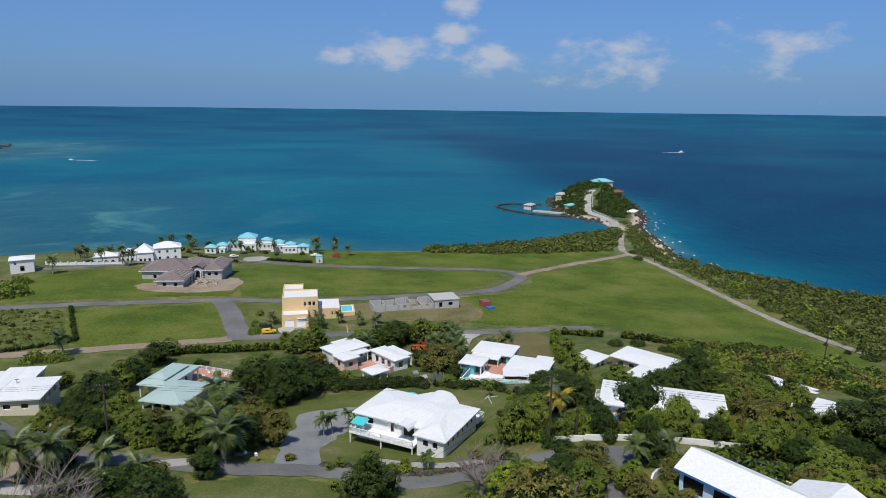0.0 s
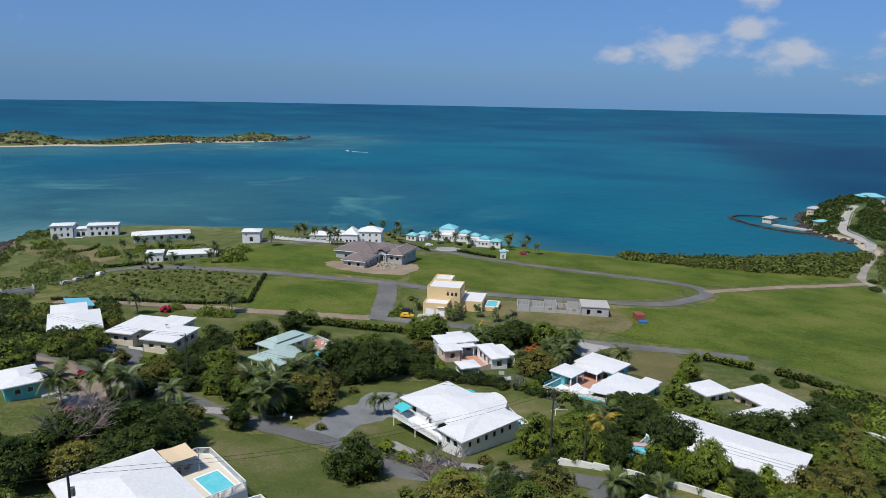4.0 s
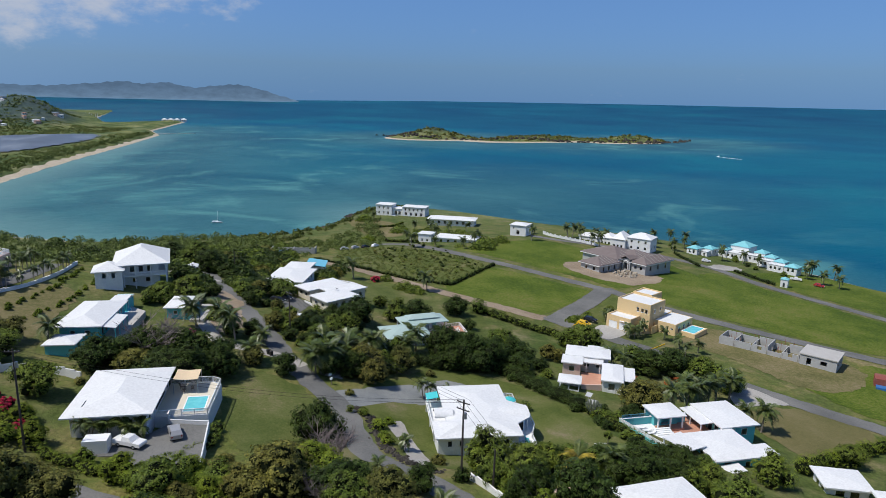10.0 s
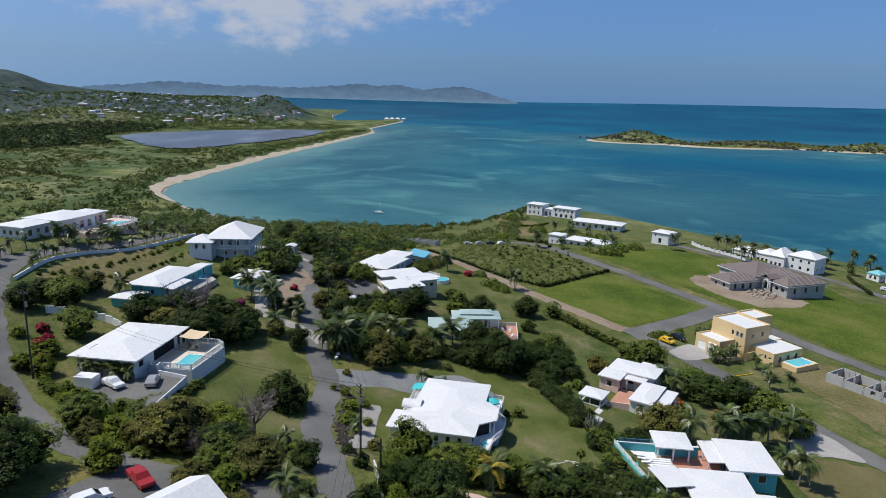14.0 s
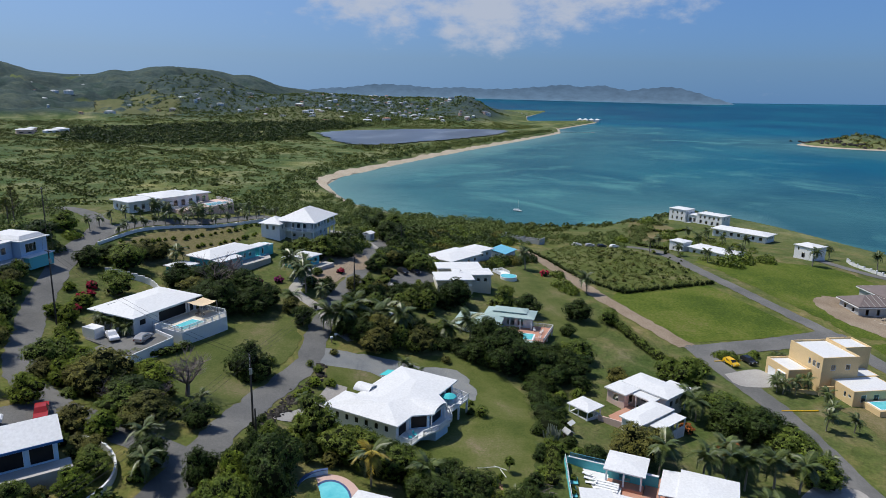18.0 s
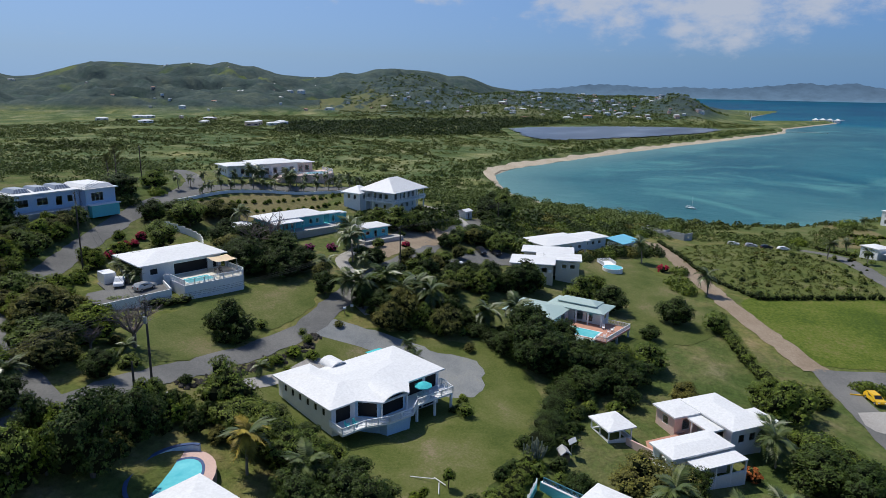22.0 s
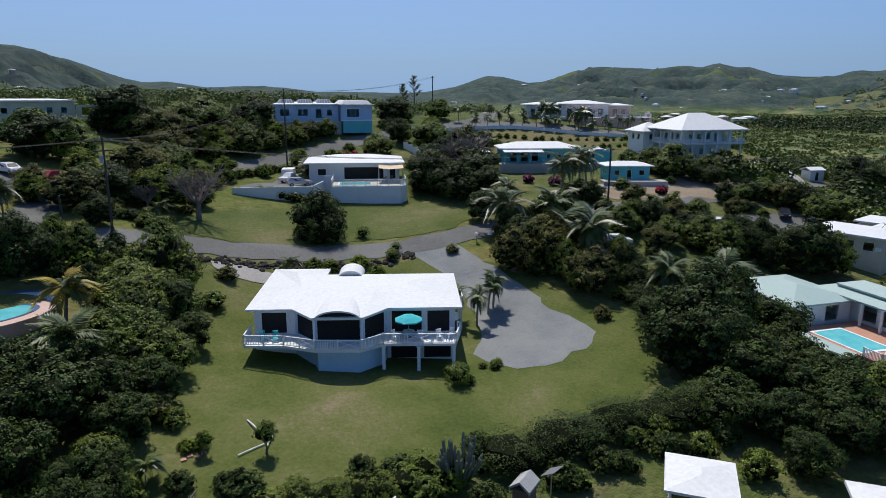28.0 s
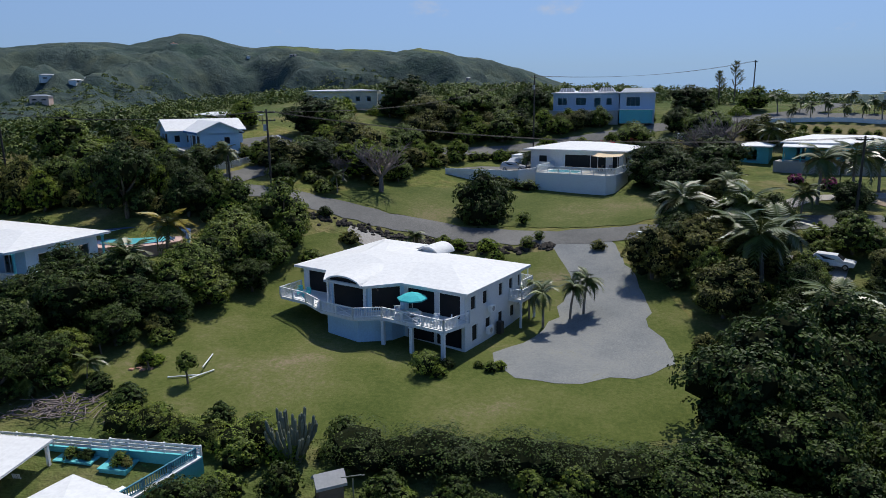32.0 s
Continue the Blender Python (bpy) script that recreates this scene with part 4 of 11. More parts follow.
def flat_roof(par, x0, y0, x1, y1, z, over=0.6, material=None, thick=0.28, lip=0.06, label="", rise=0.25):
    sh = Shape()
    X0, Y0, X1, Y1 = x0 - over, y0 - over, x1 + over, y1 + over
    sh.box(X0, Y0, z, X1, Y1, z + thick)
    cx, cy = (X0 + X1) / 2, (Y0 + Y1) / 2
    w = min(X1 - X0, Y1 - Y0) / 2 - 0.3
    sh.add([(X0 + 0.1, Y0 + 0.1, z + thick), (X1 - 0.1, Y0 + 0.1, z + thick), (X1 - 0.1, Y1 - 0.1, z + thick), (X0 + 0.1, Y1 - 0.1, z + thick),
            (X0 + w, cy, z + thick + rise) if X1 - X0 > Y1 - Y0 else (cx, Y0 + w, z + thick + rise),
            (X1 - w, cy, z + thick + rise) if X1 - X0 > Y1 - Y0 else (cx, Y1 - w, z + thick + rise)],
           [(0, 1, 5, 4), (1, 2, 5), (2, 3, 4, 5), (3, 0, 4)] if X1 - X0 > Y1 - Y0 else [(0, 1, 4), (1, 2, 5, 4), (2, 3, 5), (3, 0, 4, 5)])
    return sh.put("roof", material or ROOF_WHITE, par, label)


def hip_roof(par, x0, y0, x1, y1, z, rise, over=0.8, material=None, label="", thick=0.22):
    return flat_roof(par, x0, y0, x1, y1, z, over, material, thick, label=label, rise=rise)


def gable_roof(par, x0, y0, x1, y1, z, rise, over=0.6, material=None, along="x", label="", ends=None):
    X0, Y0, X1, Y1 = x0 - over, y0 - over, x1 + over, y1 + over
    t = 0.2
    if along == "x":
        cy = (Y0 + Y1) / 2
        sec = [(Y0, z), (cy, z + rise), (Y1, z), (Y1, z + t), (cy, z + rise + t), (Y0, z + t)]
        vs = [(x, a, b) for x in (X0, X1) for a, b in sec]
    else:
        cx = (X0 + X1) / 2
        sec = [(X0, z), (cx, z + rise), (X1, z), (X1, z + t), (cx, z + rise + t), (X0, z + t)]
        vs = [(a, y, b) for y in (Y0, Y1) for a, b in sec]
    fs = [(i, (i + 1) % 6, (i + 1) % 6 + 6, i + 6) for i in range(6)] + [(0, 5, 4, 1), (1, 4, 3, 2), (6, 7, 10, 11), (7, 8, 9, 10)]
    if ends:
        a0, a1, b0, b1 = (y0, y1, x0, x1) if along == "x" else (x0, x1, y0, y1)
        low, mid = z + rise * over / ((a1 - a0) / 2 + over) - 0.02, (a0 + a1) / 2
        for b, t in ((b0, 0.2), (b1, -0.2)):
            tri = [(a0, z - 0.3), (a1, z - 0.3), (a1, low), (mid, z + rise - 0.02), (a0, low)]
            ring = [(c, a, h) if along == "x" else (a, c, h) for c in (b, b + t) for a, h in tri]
            Shape().add(ring, [(0, 1, 2, 3, 4), (9, 8, 7, 6, 5)] + [(i, i + 5, (i + 1) % 5 + 5, (i + 1) % 5) for i in range(5)]).put("gable_wall", ends, par)
    return Shape().add(vs, fs).put("roof", material or ROOF_WHITE, par, label)


def shed_roof(par, x0, y0, x1, y1, za, zb, material=None, t=0.16, label=""):
    """A roof slab that leans from height za along y0 to zb along y1."""
    return Shape().add([(x0, y0, za), (x1, y0, za), (x1, y1, zb), (x0, y1, zb), (x0, y0, za + t), (x1, y0, za + t), (x1, y1, zb + t), (x0, y1, zb + t)],
                       [(3, 2, 1, 0), (4, 5, 6, 7), (0, 1, 5, 4), (1, 2, 6, 5), (2, 3, 7, 6), (3, 0, 4, 7)]).put("roof", material or ROOF_WHITE, par, label)


def mansard(par, x0, y0, x1, y1, z, rise, inset, material, name="roof", label=""):
    """A raised cap with sloping sides and a flat top."""
    i = inset
    vs = [(x0, y0, z), (x1, y0, z), (x1, y1, z), (x0, y1, z), (x0 + i, y0 + i, z + rise), (x1 - i, y0 + i, z + rise), (x1 - i, y1 - i, z + rise), (x0 + i, y1 - i, z + rise)]
    return Shape().add(vs, [(3, 2, 1, 0), (4, 5, 6, 7), (0, 1, 5, 4), (1, 2, 6, 5), (2, 3, 7, 6), (3, 0, 4, 7)]).put(name, material, par, label)


def posts(par, pts, z0, z1, w=0.22, material=None):
    for x, y in pts:
        Shape().box(x - w / 2, y - w / 2, z0, x + w / 2, y + w / 2, z1).box(x - w * 0.7, y - w * 0.7, z1 - 0.12, x + w * 0.7, y + w * 0.7, z1).put("post", material or TRIM, par)


def railing(par, pts, h=1.0, material=None, cross=True, gap=0.16, name="railing"):
    """White timber railing: rails, posts and balusters, with a crossed panel in the middle of each run."""
    for (ax, ay, az), (bx, by, bz) in zip(pts, pts[1:]):
        a, b = Vector((ax, ay, az)), Vector((bx, by, bz))
        n = max(1, round((b - a).length / 2.2))
        sh = Shape()
        up = Vector((0, 0, 1))
        sh.beam(a + up * h, b + up * h, 0.12, 0.08).beam(a + up * 0.12, b + up * 0.12, 0.07, 0.07)
        for i in range(n + 1):
            p = a.lerp(b, i / n)
            sh.box(p.x - 0.07, p.y - 0.07, p.z - 0.05, p.x + 0.07, p.y + 0.07, p.z + h + 0.06)
        for i in range(n):
            p, q = a.lerp(b, i / n), a.lerp(b, (i + 1) / n)
            if cross and n > 1 and i == n // 2:
                sh.beam(p + up * 0.15, q + up * (h - 0.05), 0.05).beam(p + up * (h - 0.05), q + up * 0.15, 0.05)
                continue
            m = max(2, int((q - p).length / gap))
            for k in range(1, m):
                r = p.lerp(q, k / m)
                sh.box(r.x - 0.025, r.y - 0.025, r.z + 0.12, r.x + 0.025, r.y + 0.025, r.z + h)
        sh.put(name, material or TRIM, par)


def slab(par, poly, z0, z1, material, name="terrace", label=""):
    return Shape().prism(poly, z0, z1).put(name, material, par, label)


def house_at(name, label, x, y, yaw, z):
    return thing(name, label, "house", pose(x, y, z, 0, 0, yaw))


# ---- the white house on the lawn ----
def main_house():
    h = house_at("white_house", "white two-storey house with low roof and railed balcony", 8.3, 124.6, 153.6, 23.95)
    eave, low = 2.6, -3.0
    bay = [(4.8, 0.7), (7.2, -2.0), (11.9, -2.0), (14.3, 0.7)]
    # upper storey
    wall(h, (0.7, 0.7), bay[0], low - 1, eave, WHITE, [(2.0, 2.6, 0.05, 2.3, "s")])
    wall(h, bay[0], bay[1], low - 1, eave, PALE_BLUE, [(1.8, 2.9, 0.1, 2.4, "s")], name="bay_wall")
    wall(h, bay[1], bay[2], low - 1, eave, PALE_BLUE, [(2.35, 4.3, 0.1, 2.4, "s"), (2.2, 0.9, -1.4, -0.6, "s")], name="bay_wall")
    wall(h, bay[2], bay[3], low - 1, eave, PALE_BLUE, [(1.8, 2.9, 0.1, 2.4, "s")], name="bay_wall")
    wall(h, bay[3], (21.3, 0.7), low - 1, eave, WHITE, [(2.0, 3.2, 0.0, 2.3, "s"), (5.3, 2.4, 0.0, 2.3, "s"), (1.9, 3.2, -2.9, -0.5, "s"), (5.2, 2.9, -2.9, -0.5, "s")])
    side = [(1.3, 0.9, 0.7, 2.0, "s"), (3.6, 0.9, 0.7, 2.0, "s"), (6.8, 0.8, 0.7, 2.0, "s"), (9.0, 0.8, 0.7, 2.0, "s"), (11.0, 0.8, 0.7, 2.0, "s"),
            (1.6, 1.0, -2.5, -0.9, "s"), (4.2, 1.0, -2.4, -0.9, "s"), (6.8, 0.9, -2.3, -1.0, "s"), (9.4, 0.9, -2.2, -1.0, "s")]
    wall(h, (21.3, 0.95), (21.3, 12.05), low - 1, eave, WHITE, side)
    wall(h, (21.3, 12.3), (6.2, 12.3), low - 1, eave, WHITE, [(3.0, 1.4, 0.8, 2.0, "s"), (8.0, 1.0, 0.0, 2.1, "d"), (11.6, 2.4, 0.1, 2.1, "s")])
    wall(h, (6.2, 12.3), (6.2, 15.15), low - 1, eave, WHITE, ())
    wall(h, (6.2, 15.4), (0.7, 15.4), low - 1, eave, WHITE, spread(5.5, 2, 1.1, 0.9, 2.0, "s"))
    wall(h, (0.7, 15.15), (0.7, 0.95), low - 1, eave, WHITE, spread(14.2, 6, 0.8, 0.8, 1.9, "s"))
    Shape().prism([(0.95, 0.95), (4.9, 0.95), (7.3, -1.7), (11.8, -1.7), (14.2, 0.95), (21.05, 0.95), (21.05, 12.0), (5.95, 12.0), (5.95, 15.1), (0.95, 15.1)], -0.25, 0.0).put("floor", CONCRETE, h)
    Shape().box(0.95, 6.0, 0.0, 21.0, 6.15, 2.5).put("partition", CREAM, h)
    # roof: a low hipped cap with a deep edge, the bay carried forward under it
    ins = [(0, 0), (4.7, 0), (7.0, -2.9), (12.1, -2.9), (14.4, 0), (22, 0), (22, 13.2), (6.8, 13.2), (6.8, 16.0), (0, 16.0)]
    ridge = [(5.0, 5.2), (6.4, 5.4), (9.5, 3.6), (9.6, 3.6), (13.0, 5.2), (16.5, 6.0), (16.5, 7.4), (6.6, 7.6), (4.2, 11.6), (3.4, 11.6)]
    sh, n = Shape(), len(ins)
    vs = [(x, y, eave) for x, y in ins] + [(x, y, eave + 0.24) for x, y in ins] + [(x, y, eave + 1.05) for x, y in ridge]
    fs = [tuple(range(n))[::-1]] + [(i, (i + 1) % n, (i + 1) % n + n, i + n) for i in range(n)]
    fs += [(i + n, (i + 1) % n + n, (i + 1) % n + 2 * n, i + 2 * n) for i in range(n)] + [tuple(range(2 * n, 3 * n))]
    sh.add(vs, fs).put("roof", ROOF_WHITE, h, "low white coated roof")
    # arched dormer over the bay, and a small barrel vault at the back
    for cx, y0, y1, w, hh, base in ((9.55, -3.0, 3.0, 4.6, 0.95, eave + 0.02), (9.6, 11.6, 15.2, 3.0, 1.0, eave + 0.1)):
        arc = [(cx + w / 2 * math.cos(math.pi * k / 14), base + hh * math.sin(math.pi * k / 14)) for k in range(15)]
        inner = [(cx + (w / 2 - 0.16) * math.cos(math.pi * k / 14), base + (hh - 0.16) * math.sin(math.pi * k / 14)) for k in range(15)]
        s2, m = Shape(), 15
        s2.add([(x, y, z) for y in (y0, y1) for x, z in arc] + [(x, y, z) for y in (y0, y1) for x, z in inner],
               [(k + 1, k, k + m, k + 1 + m) for k in range(m - 1)] + [(k + 2 * m, k + 1 + 2 * m, k + 1 + 3 * m, k + 3 * m) for k in range(m - 1)]
               + [(k, k + 1, k + 1 + 2 * m, k + 2 * m) for k in range(m - 1)])
        s2.put("dormer", ROOF_WHITE, h)
        s3 = Shape().add([(x, y0 + 0.35, z) for x, z in inner], [tuple(range(15))[::-1]])
        s3.put("dormer_window", DARK_FILL if y0 < 0 else ROOF_WHITE, h)
    # balcony on posts, railing all round
    edge = [(0.3, -2.5), (4.2, -2.7), (7.5, -4.0), (11.8, -4.2), (14.0, -2.5), (21.2, -2.8), (21.9, 0.5)]
    deck = edge + [(21.3, 0.7), (14.3, 0.66), (11.9, -2.04), (7.2, -2.04), (4.8, 0.66), (0.3, 0.66)]
    Shape().prism(deck, -0.32, -0.03).put("balcony_floor", WHITE, h)
    railing(h, [(0.3, 0.6, -0.03)] + [(x, y, -0.03) for x, y in edge] + [(21.6, 0.8, -0.03)])
    posts(h, [(14.0, -2.4), (17.5, -2.6), (21.0, -2.6)], low - 0.8, -0.32, 0.32)
    posts(h, [(7.2, -2.5), (11.9, -2.5)], -0.03, eave, 0.2)
    Shape().prism([(7.6, -3.2), (11.7, -3.4), (14.0, -1.0), (14.2, 0.6), (11.9, -2.05), (7.2, -2.05)], low - 1, -0.34).put("plinth", PALE_BLUE, h)
    # rear deck with a turquoise awning
    slab(h, [(7.0, 12.35), (21.2, 12.35), (21.2, 15.6), (7.0, 15.6)], -0.32, -0.03, WHITE, "rear_deck")
    railing(h, [(7.1, 15.5, -0.03), (21.1, 15.5, -0.03), (21.1, 13.3, -0.03)], 1.0)
    posts(h, [(7.2, 15.4), (14.0, 15.4), (21.0, 15.4)], low - 0.6, -0.32, 0.2)
    Shape().add([(17.8, 13.3, 2.25), (20.8, 13.3, 2.25), (20.8, 15.7, 1.85), (17.8, 15.7, 1.85), (17.8, 13.3, 2.31), (20.8, 13.3, 2.31), (20.8, 15.7, 1.91), (17.8, 15.7, 1.91)],
                [(3, 2, 1, 0), (4, 5, 6, 7), (0, 1, 5, 4), (1, 2, 6, 5), (2, 3, 7, 6), (3, 0, 4, 7)]).put("awning", TEAL_CLOTH, h, "turquoise canvas awning")
    posts(h, [(18.0, 15.4), (20.6, 15.4)], -0.03, 1.85, 0.08)
    # air conditioners and pipes on the side wall, steps at the back
    for y, z in ((4.6, -0.2), (4.2, -2.3)):
        u = Shape().box(21.56, y, z, 21.95, y + 0.9, z + 0.65).put("air_conditioner", TRIM, h)
        Shape().tube([(21.96, y + 0.45, z + 0.32), (21.98, y + 0.45, z + 0.32)], 0.25, 12).put("fan_grille", METAL, u)
    Shape().box(21.56, 6.4, -2.95, 22.1, 7.0, -1.7).put("meter_box", DARK, h)
    slab(h, [(21.32, 9.4), (22.9, 9.4), (22.9, 13.0), (21.32, 13.0)], -0.32, -0.03, WHITE, "landing")
    railing(h, [(21.4, 9.5, -0.03), (22.8, 9.5, -0.03), (22.8, 12.9, -0.03)], 1.0, cross=False)
    posts(h, [(22.7, 9.6), (22.7, 12.8)], low - 0.6, -0.32, 0.2)
    return h


def parasol(x, y, z, r=1.45):
    u = thing("parasol", "open turquoise patio parasol on the balcony", "parasol", pose(x, y, z))
    Shape().tube([(0, 0, 0), (0, 0, 2.45)], 0.03, 8).put("pole", METAL, u)
    Shape().tube([(0, 0, 0), (0, 0, 0.08), (0, 0, 0.1)], [0.3, 0.28, 0.05], 12).put("base", METAL, u)
    n = 8
    rim = [(r * math.cos(k * math.tau / n), r * math.sin(k * math.tau / n)) for k in range(n)]
    s = Shape().add([(0, 0, 2.55)] + [(a * 0.55, b * 0.55, 2.30) for a, b in rim] + [(a, b, 1.98) for a, b in rim] + [(a, b, 1.85) for a, b in rim],
                    [(0, 1 + k, 1 + (k + 1) % n) for k in range(n)] + [(1 + k, 9 + k, 9 + (k + 1) % n, 1 + (k + 1) % n) for k in range(n)]
                    + [(9 + k, 17 + k, 17 + (k + 1) % n, 9 + (k + 1) % n) for k in range(n)])
    s.put("canopy", TEAL_CLOTH, u)
    for a, b in rim:
        Shape().beam((0, 0, 2.5), (a, b, 1.97), 0.03).put("rib", METAL, u)


def garden_chair(x, y, z, yaw, material, name="patio_chair", label="white slatted patio chair on the balcony"):
    c = thing(name, label, "chair", pose(x, y, z, 0, 0, yaw), "patio chairs")
    Shape().box(-0.28, -0.28, 0.38, 0.28, 0.28, 0.43).put("seat", material, c)
    for k in range(5):
        Shape().beam((-0.24 + k * 0.12, 0.26, 0.43), (-0.24 + k * 0.12, 0.40, 0.96), 0.07, 0.03).put("back_slat", material, c)
    Shape().beam((-0.28, 0.40, 0.98), (0.28, 0.40, 0.98), 0.06).put("top_rail", material, c)
    for i in (-0.25, 0.25):
        for j in (-0.25, 0.25):
            Shape().box(i - 0.03, j - 0.03, 0, i + 0.03, j + 0.03, 0.38).put("leg", material, c)
        Shape().beam((i, -0.3, 0.62), (i, 0.34, 0.62), 0.07, 0.04).put("armrest", material, c)


def patio_table(x, y, z):
    t = thing("patio_table", "round white patio table under the parasol", "table", pose(x, y, z))
    Shape().tube([(0, 0, 0.70), (0, 0, 0.74)], 0.6, 20).put("tabletop", TRIM, t)
    for k in range(4):
        a = math.pi / 4 + k * math.pi / 2
        Shape().beam((0.4 * math.cos(a), 0.4 * math.sin(a), 0), (0.3 * math.cos(a), 0.3 * math.sin(a), 0.7), 0.05).put("leg", TRIM, t)


MAIN = main_house()
M = MAIN.matrix_basis
for lx, ly, yaw in ((15.2, -1.6, 200), (17.6, -1.9, 150), (19.6, -1.7, 170), (20.6, -1.2, 100), (2.0, -1.3, 190), (3.2, -1.5, 160)):
    p = M @ Vector((lx, ly, -0.03))
    garden_chair(p.x, p.y, p.z, yaw, TRIM if lx > 10 else TEAL_CLOTH, label="white slatted patio chair on the balcony" if lx > 10 else "turquoise patio chair on the balcony")
p = M @ Vector((16.5, -1.0, -0.03))
patio_table(p.x, p.y, p.z)
parasol(p.x, p.y, p.z)


# ---- other houses ----
def pool(par, poly, z, rim=None, label=""):
    """A sunk pool: water a little below a stone rim."""
    cx, cy = sum(p[0] for p in poly) / len(poly), sum(p[1] for p in poly) / len(poly)
    out = [(cx + (x - cx) * 1.12, cy + (y - cy) * 1.12) for x, y in poly]
    n = len(poly)
    Shape().add([(x, y, z + 0.03) for x, y in poly] + [(x, y, z + 0.03) for x, y in out] + [(x, y, z - 0.2) for x, y in poly] + [(x, y, z - 0.2) for x, y in out],
                [(i, i + n, (i + 1) % n + n, (i + 1) % n) for i in range(n)] + [(i, (i + 1) % n, (i + 1) % n + 2 * n, i + 2 * n) for i in range(n)]
                + [(i + n, i + 3 * n, (i + 1) % n + 3 * n, (i + 1) % n + n) for i in range(n)]).put("pool_rim", rim or TRIM, par)
    w = Shape().add([(x, y, z + 0.012) for x, y in poly], [tuple(range(n))]).put("pool_water", POOL, par, label or "clear turquoise pool water")
    return w


def oval(cx, cy, a, b, n=20, turn=0.0):
    return [(cx + a * math.cos(k * math.tau / n) * math.cos(turn) - b * math.sin(k * math.tau / n) * math.sin(turn),
             cy + a * math.cos(k * math.tau / n) * math.sin(turn) + b * math.sin(k * math.tau / n) * math.cos(turn)) for k in range(n)]


def pool_house():
    h = house_at("pool_terrace_house", "white single-storey house with hipped roof and raised pool terrace", -16.4, 67.4, 157, 31.9)
    block(h, 1.0, 1.2, 18.2, 12.6, 0, 3.1, WHITE, south=[(10.4, 7.6, 0.1, 2.4, "s"), (15.9, 1.2, 0.1, 2.3, "s"), (2.4, 1.6, 0.9, 2.1, "s")],
          west=spread(10.8, 3, 1.2, 0.8, 2.1), east=spread(10.8, 3, 1.2, 0.8, 2.1), north=spread(17, 4, 1.2, 0.9, 2.0), deep=4)
    hip_roof(h, 0.6, 0.6, 18.6, 13.2, 3.1, 1.1, 0.6, label="white hipped roof")
    Shape().box(12.0, 9.0, 3.62, 14.0, 10.6, 3.78).put("solar_panel", METAL, h)
    slab(h, [(5.5, -7.6), (18.0, -8.2), (19.2, -6.5), (19.2, 1.1), (5.5, 1.1)], -4.2, -0.08, WHITE, "terrace", "white walled pool terrace")
    slab(h, [(5.75, -7.3), (17.8, -7.9), (18.9, -6.3), (18.9, 1.1), (5.75, 1.1)], -0.08, -0.03, CREAM, "paving")
    pool(h, [(7.0, -6.6), (12.6, -6.6), (12.6, -3.2), (7.0, -3.2)], 0.0)
    railing(h, [(5.6, 0.9, -0.05), (5.6, -7.5, -0.05), (17.9, -8.05, -0.05), (19.1, -6.5, -0.05), (19.1, 1.0, -0.05)], 1.1, cross=False)
    sail = Shape()
    for i in range(9):
        for k in range(9):
            s, t = i / 8, k / 8
            sail.v.append((14.2 + 4.6 * s, -4.6 + 4.2 * t, 2.4 + 0.35 * (abs(s - 0.5) + abs(t - 0.5)) + 0.2 * t))
    sail.f += [(i * 9 + k, i * 9 + k + 1, i * 9 + k + 10, i * 9 + k + 9)[::-1] for i in range(8) for k in range(8)]
    sail.put("shade_sail", CANVAS, h, "sand-coloured shade sail")
    posts(h, [(14.2, -4.6), (18.8, -4.6), (14.2, -0.4), (18.8, -0.4)], -0.03, 2.8, 0.1, METAL)
    slab(h, [(-11.5, -8.6), (2.4, -7.9), (3.8, -1.7), (0.6, 0.9), (-0.2, 9.5), (-5.4, 9.5), (-6.0, 2.0), (-11.0, 1.6)], -2.6, -0.5, ASPHALT, "forecourt", "asphalt forecourt")
    wall(h, (2.6, -8.2), (4.0, -1.7), -2.8, 0.2, WHITE, thick=0.22, name="boundary_wall")
    wall(h, (-11.6, -8.9), (2.4, -8.2), -2.8, 0.05, WHITE, thick=0.22, name="boundary_wall")
    wall(h, (4.1, -1.5), (5.4, -1.5), -2.8, 1.1, WHITE, thick=0.22, name="boundary_wall")
    Shape().box(3.0, 9.4, 3.56, 5.4, 11.4, 3.72).put("solar_panel", BLACK_CAR, h)
    t = pose(-16.4, 67.4, 31.9, 0, 0, 157)
    for k, (lx, ly) in enumerate(((15.2, -2.0), (16.6, -1.4), (15.6, -3.4))):
        q = t @ Vector((lx, ly, -0.03))
        garden_chair(q.x, q.y, q.z, 40 + 110 * k, TIMBER, "terrace_chair", "brown wooden chair on the pool terrace")
    bx = thing("storage_container", "white metal storage container on a forecourt", "container", t @ pose(-4.8, 5.6, -0.5))
    Shape().box(0, 0, 0, 2.4, 3.6, 2.1).put("body", TRIM, bx)
    d = Shape()
    for k in range(5):
        d.box(2.4, 0.3 + k * 0.65, 0.1, 2.44, 0.6 + k * 0.65, 2.0)
    d.put("side_ribs", TRIM, bx)


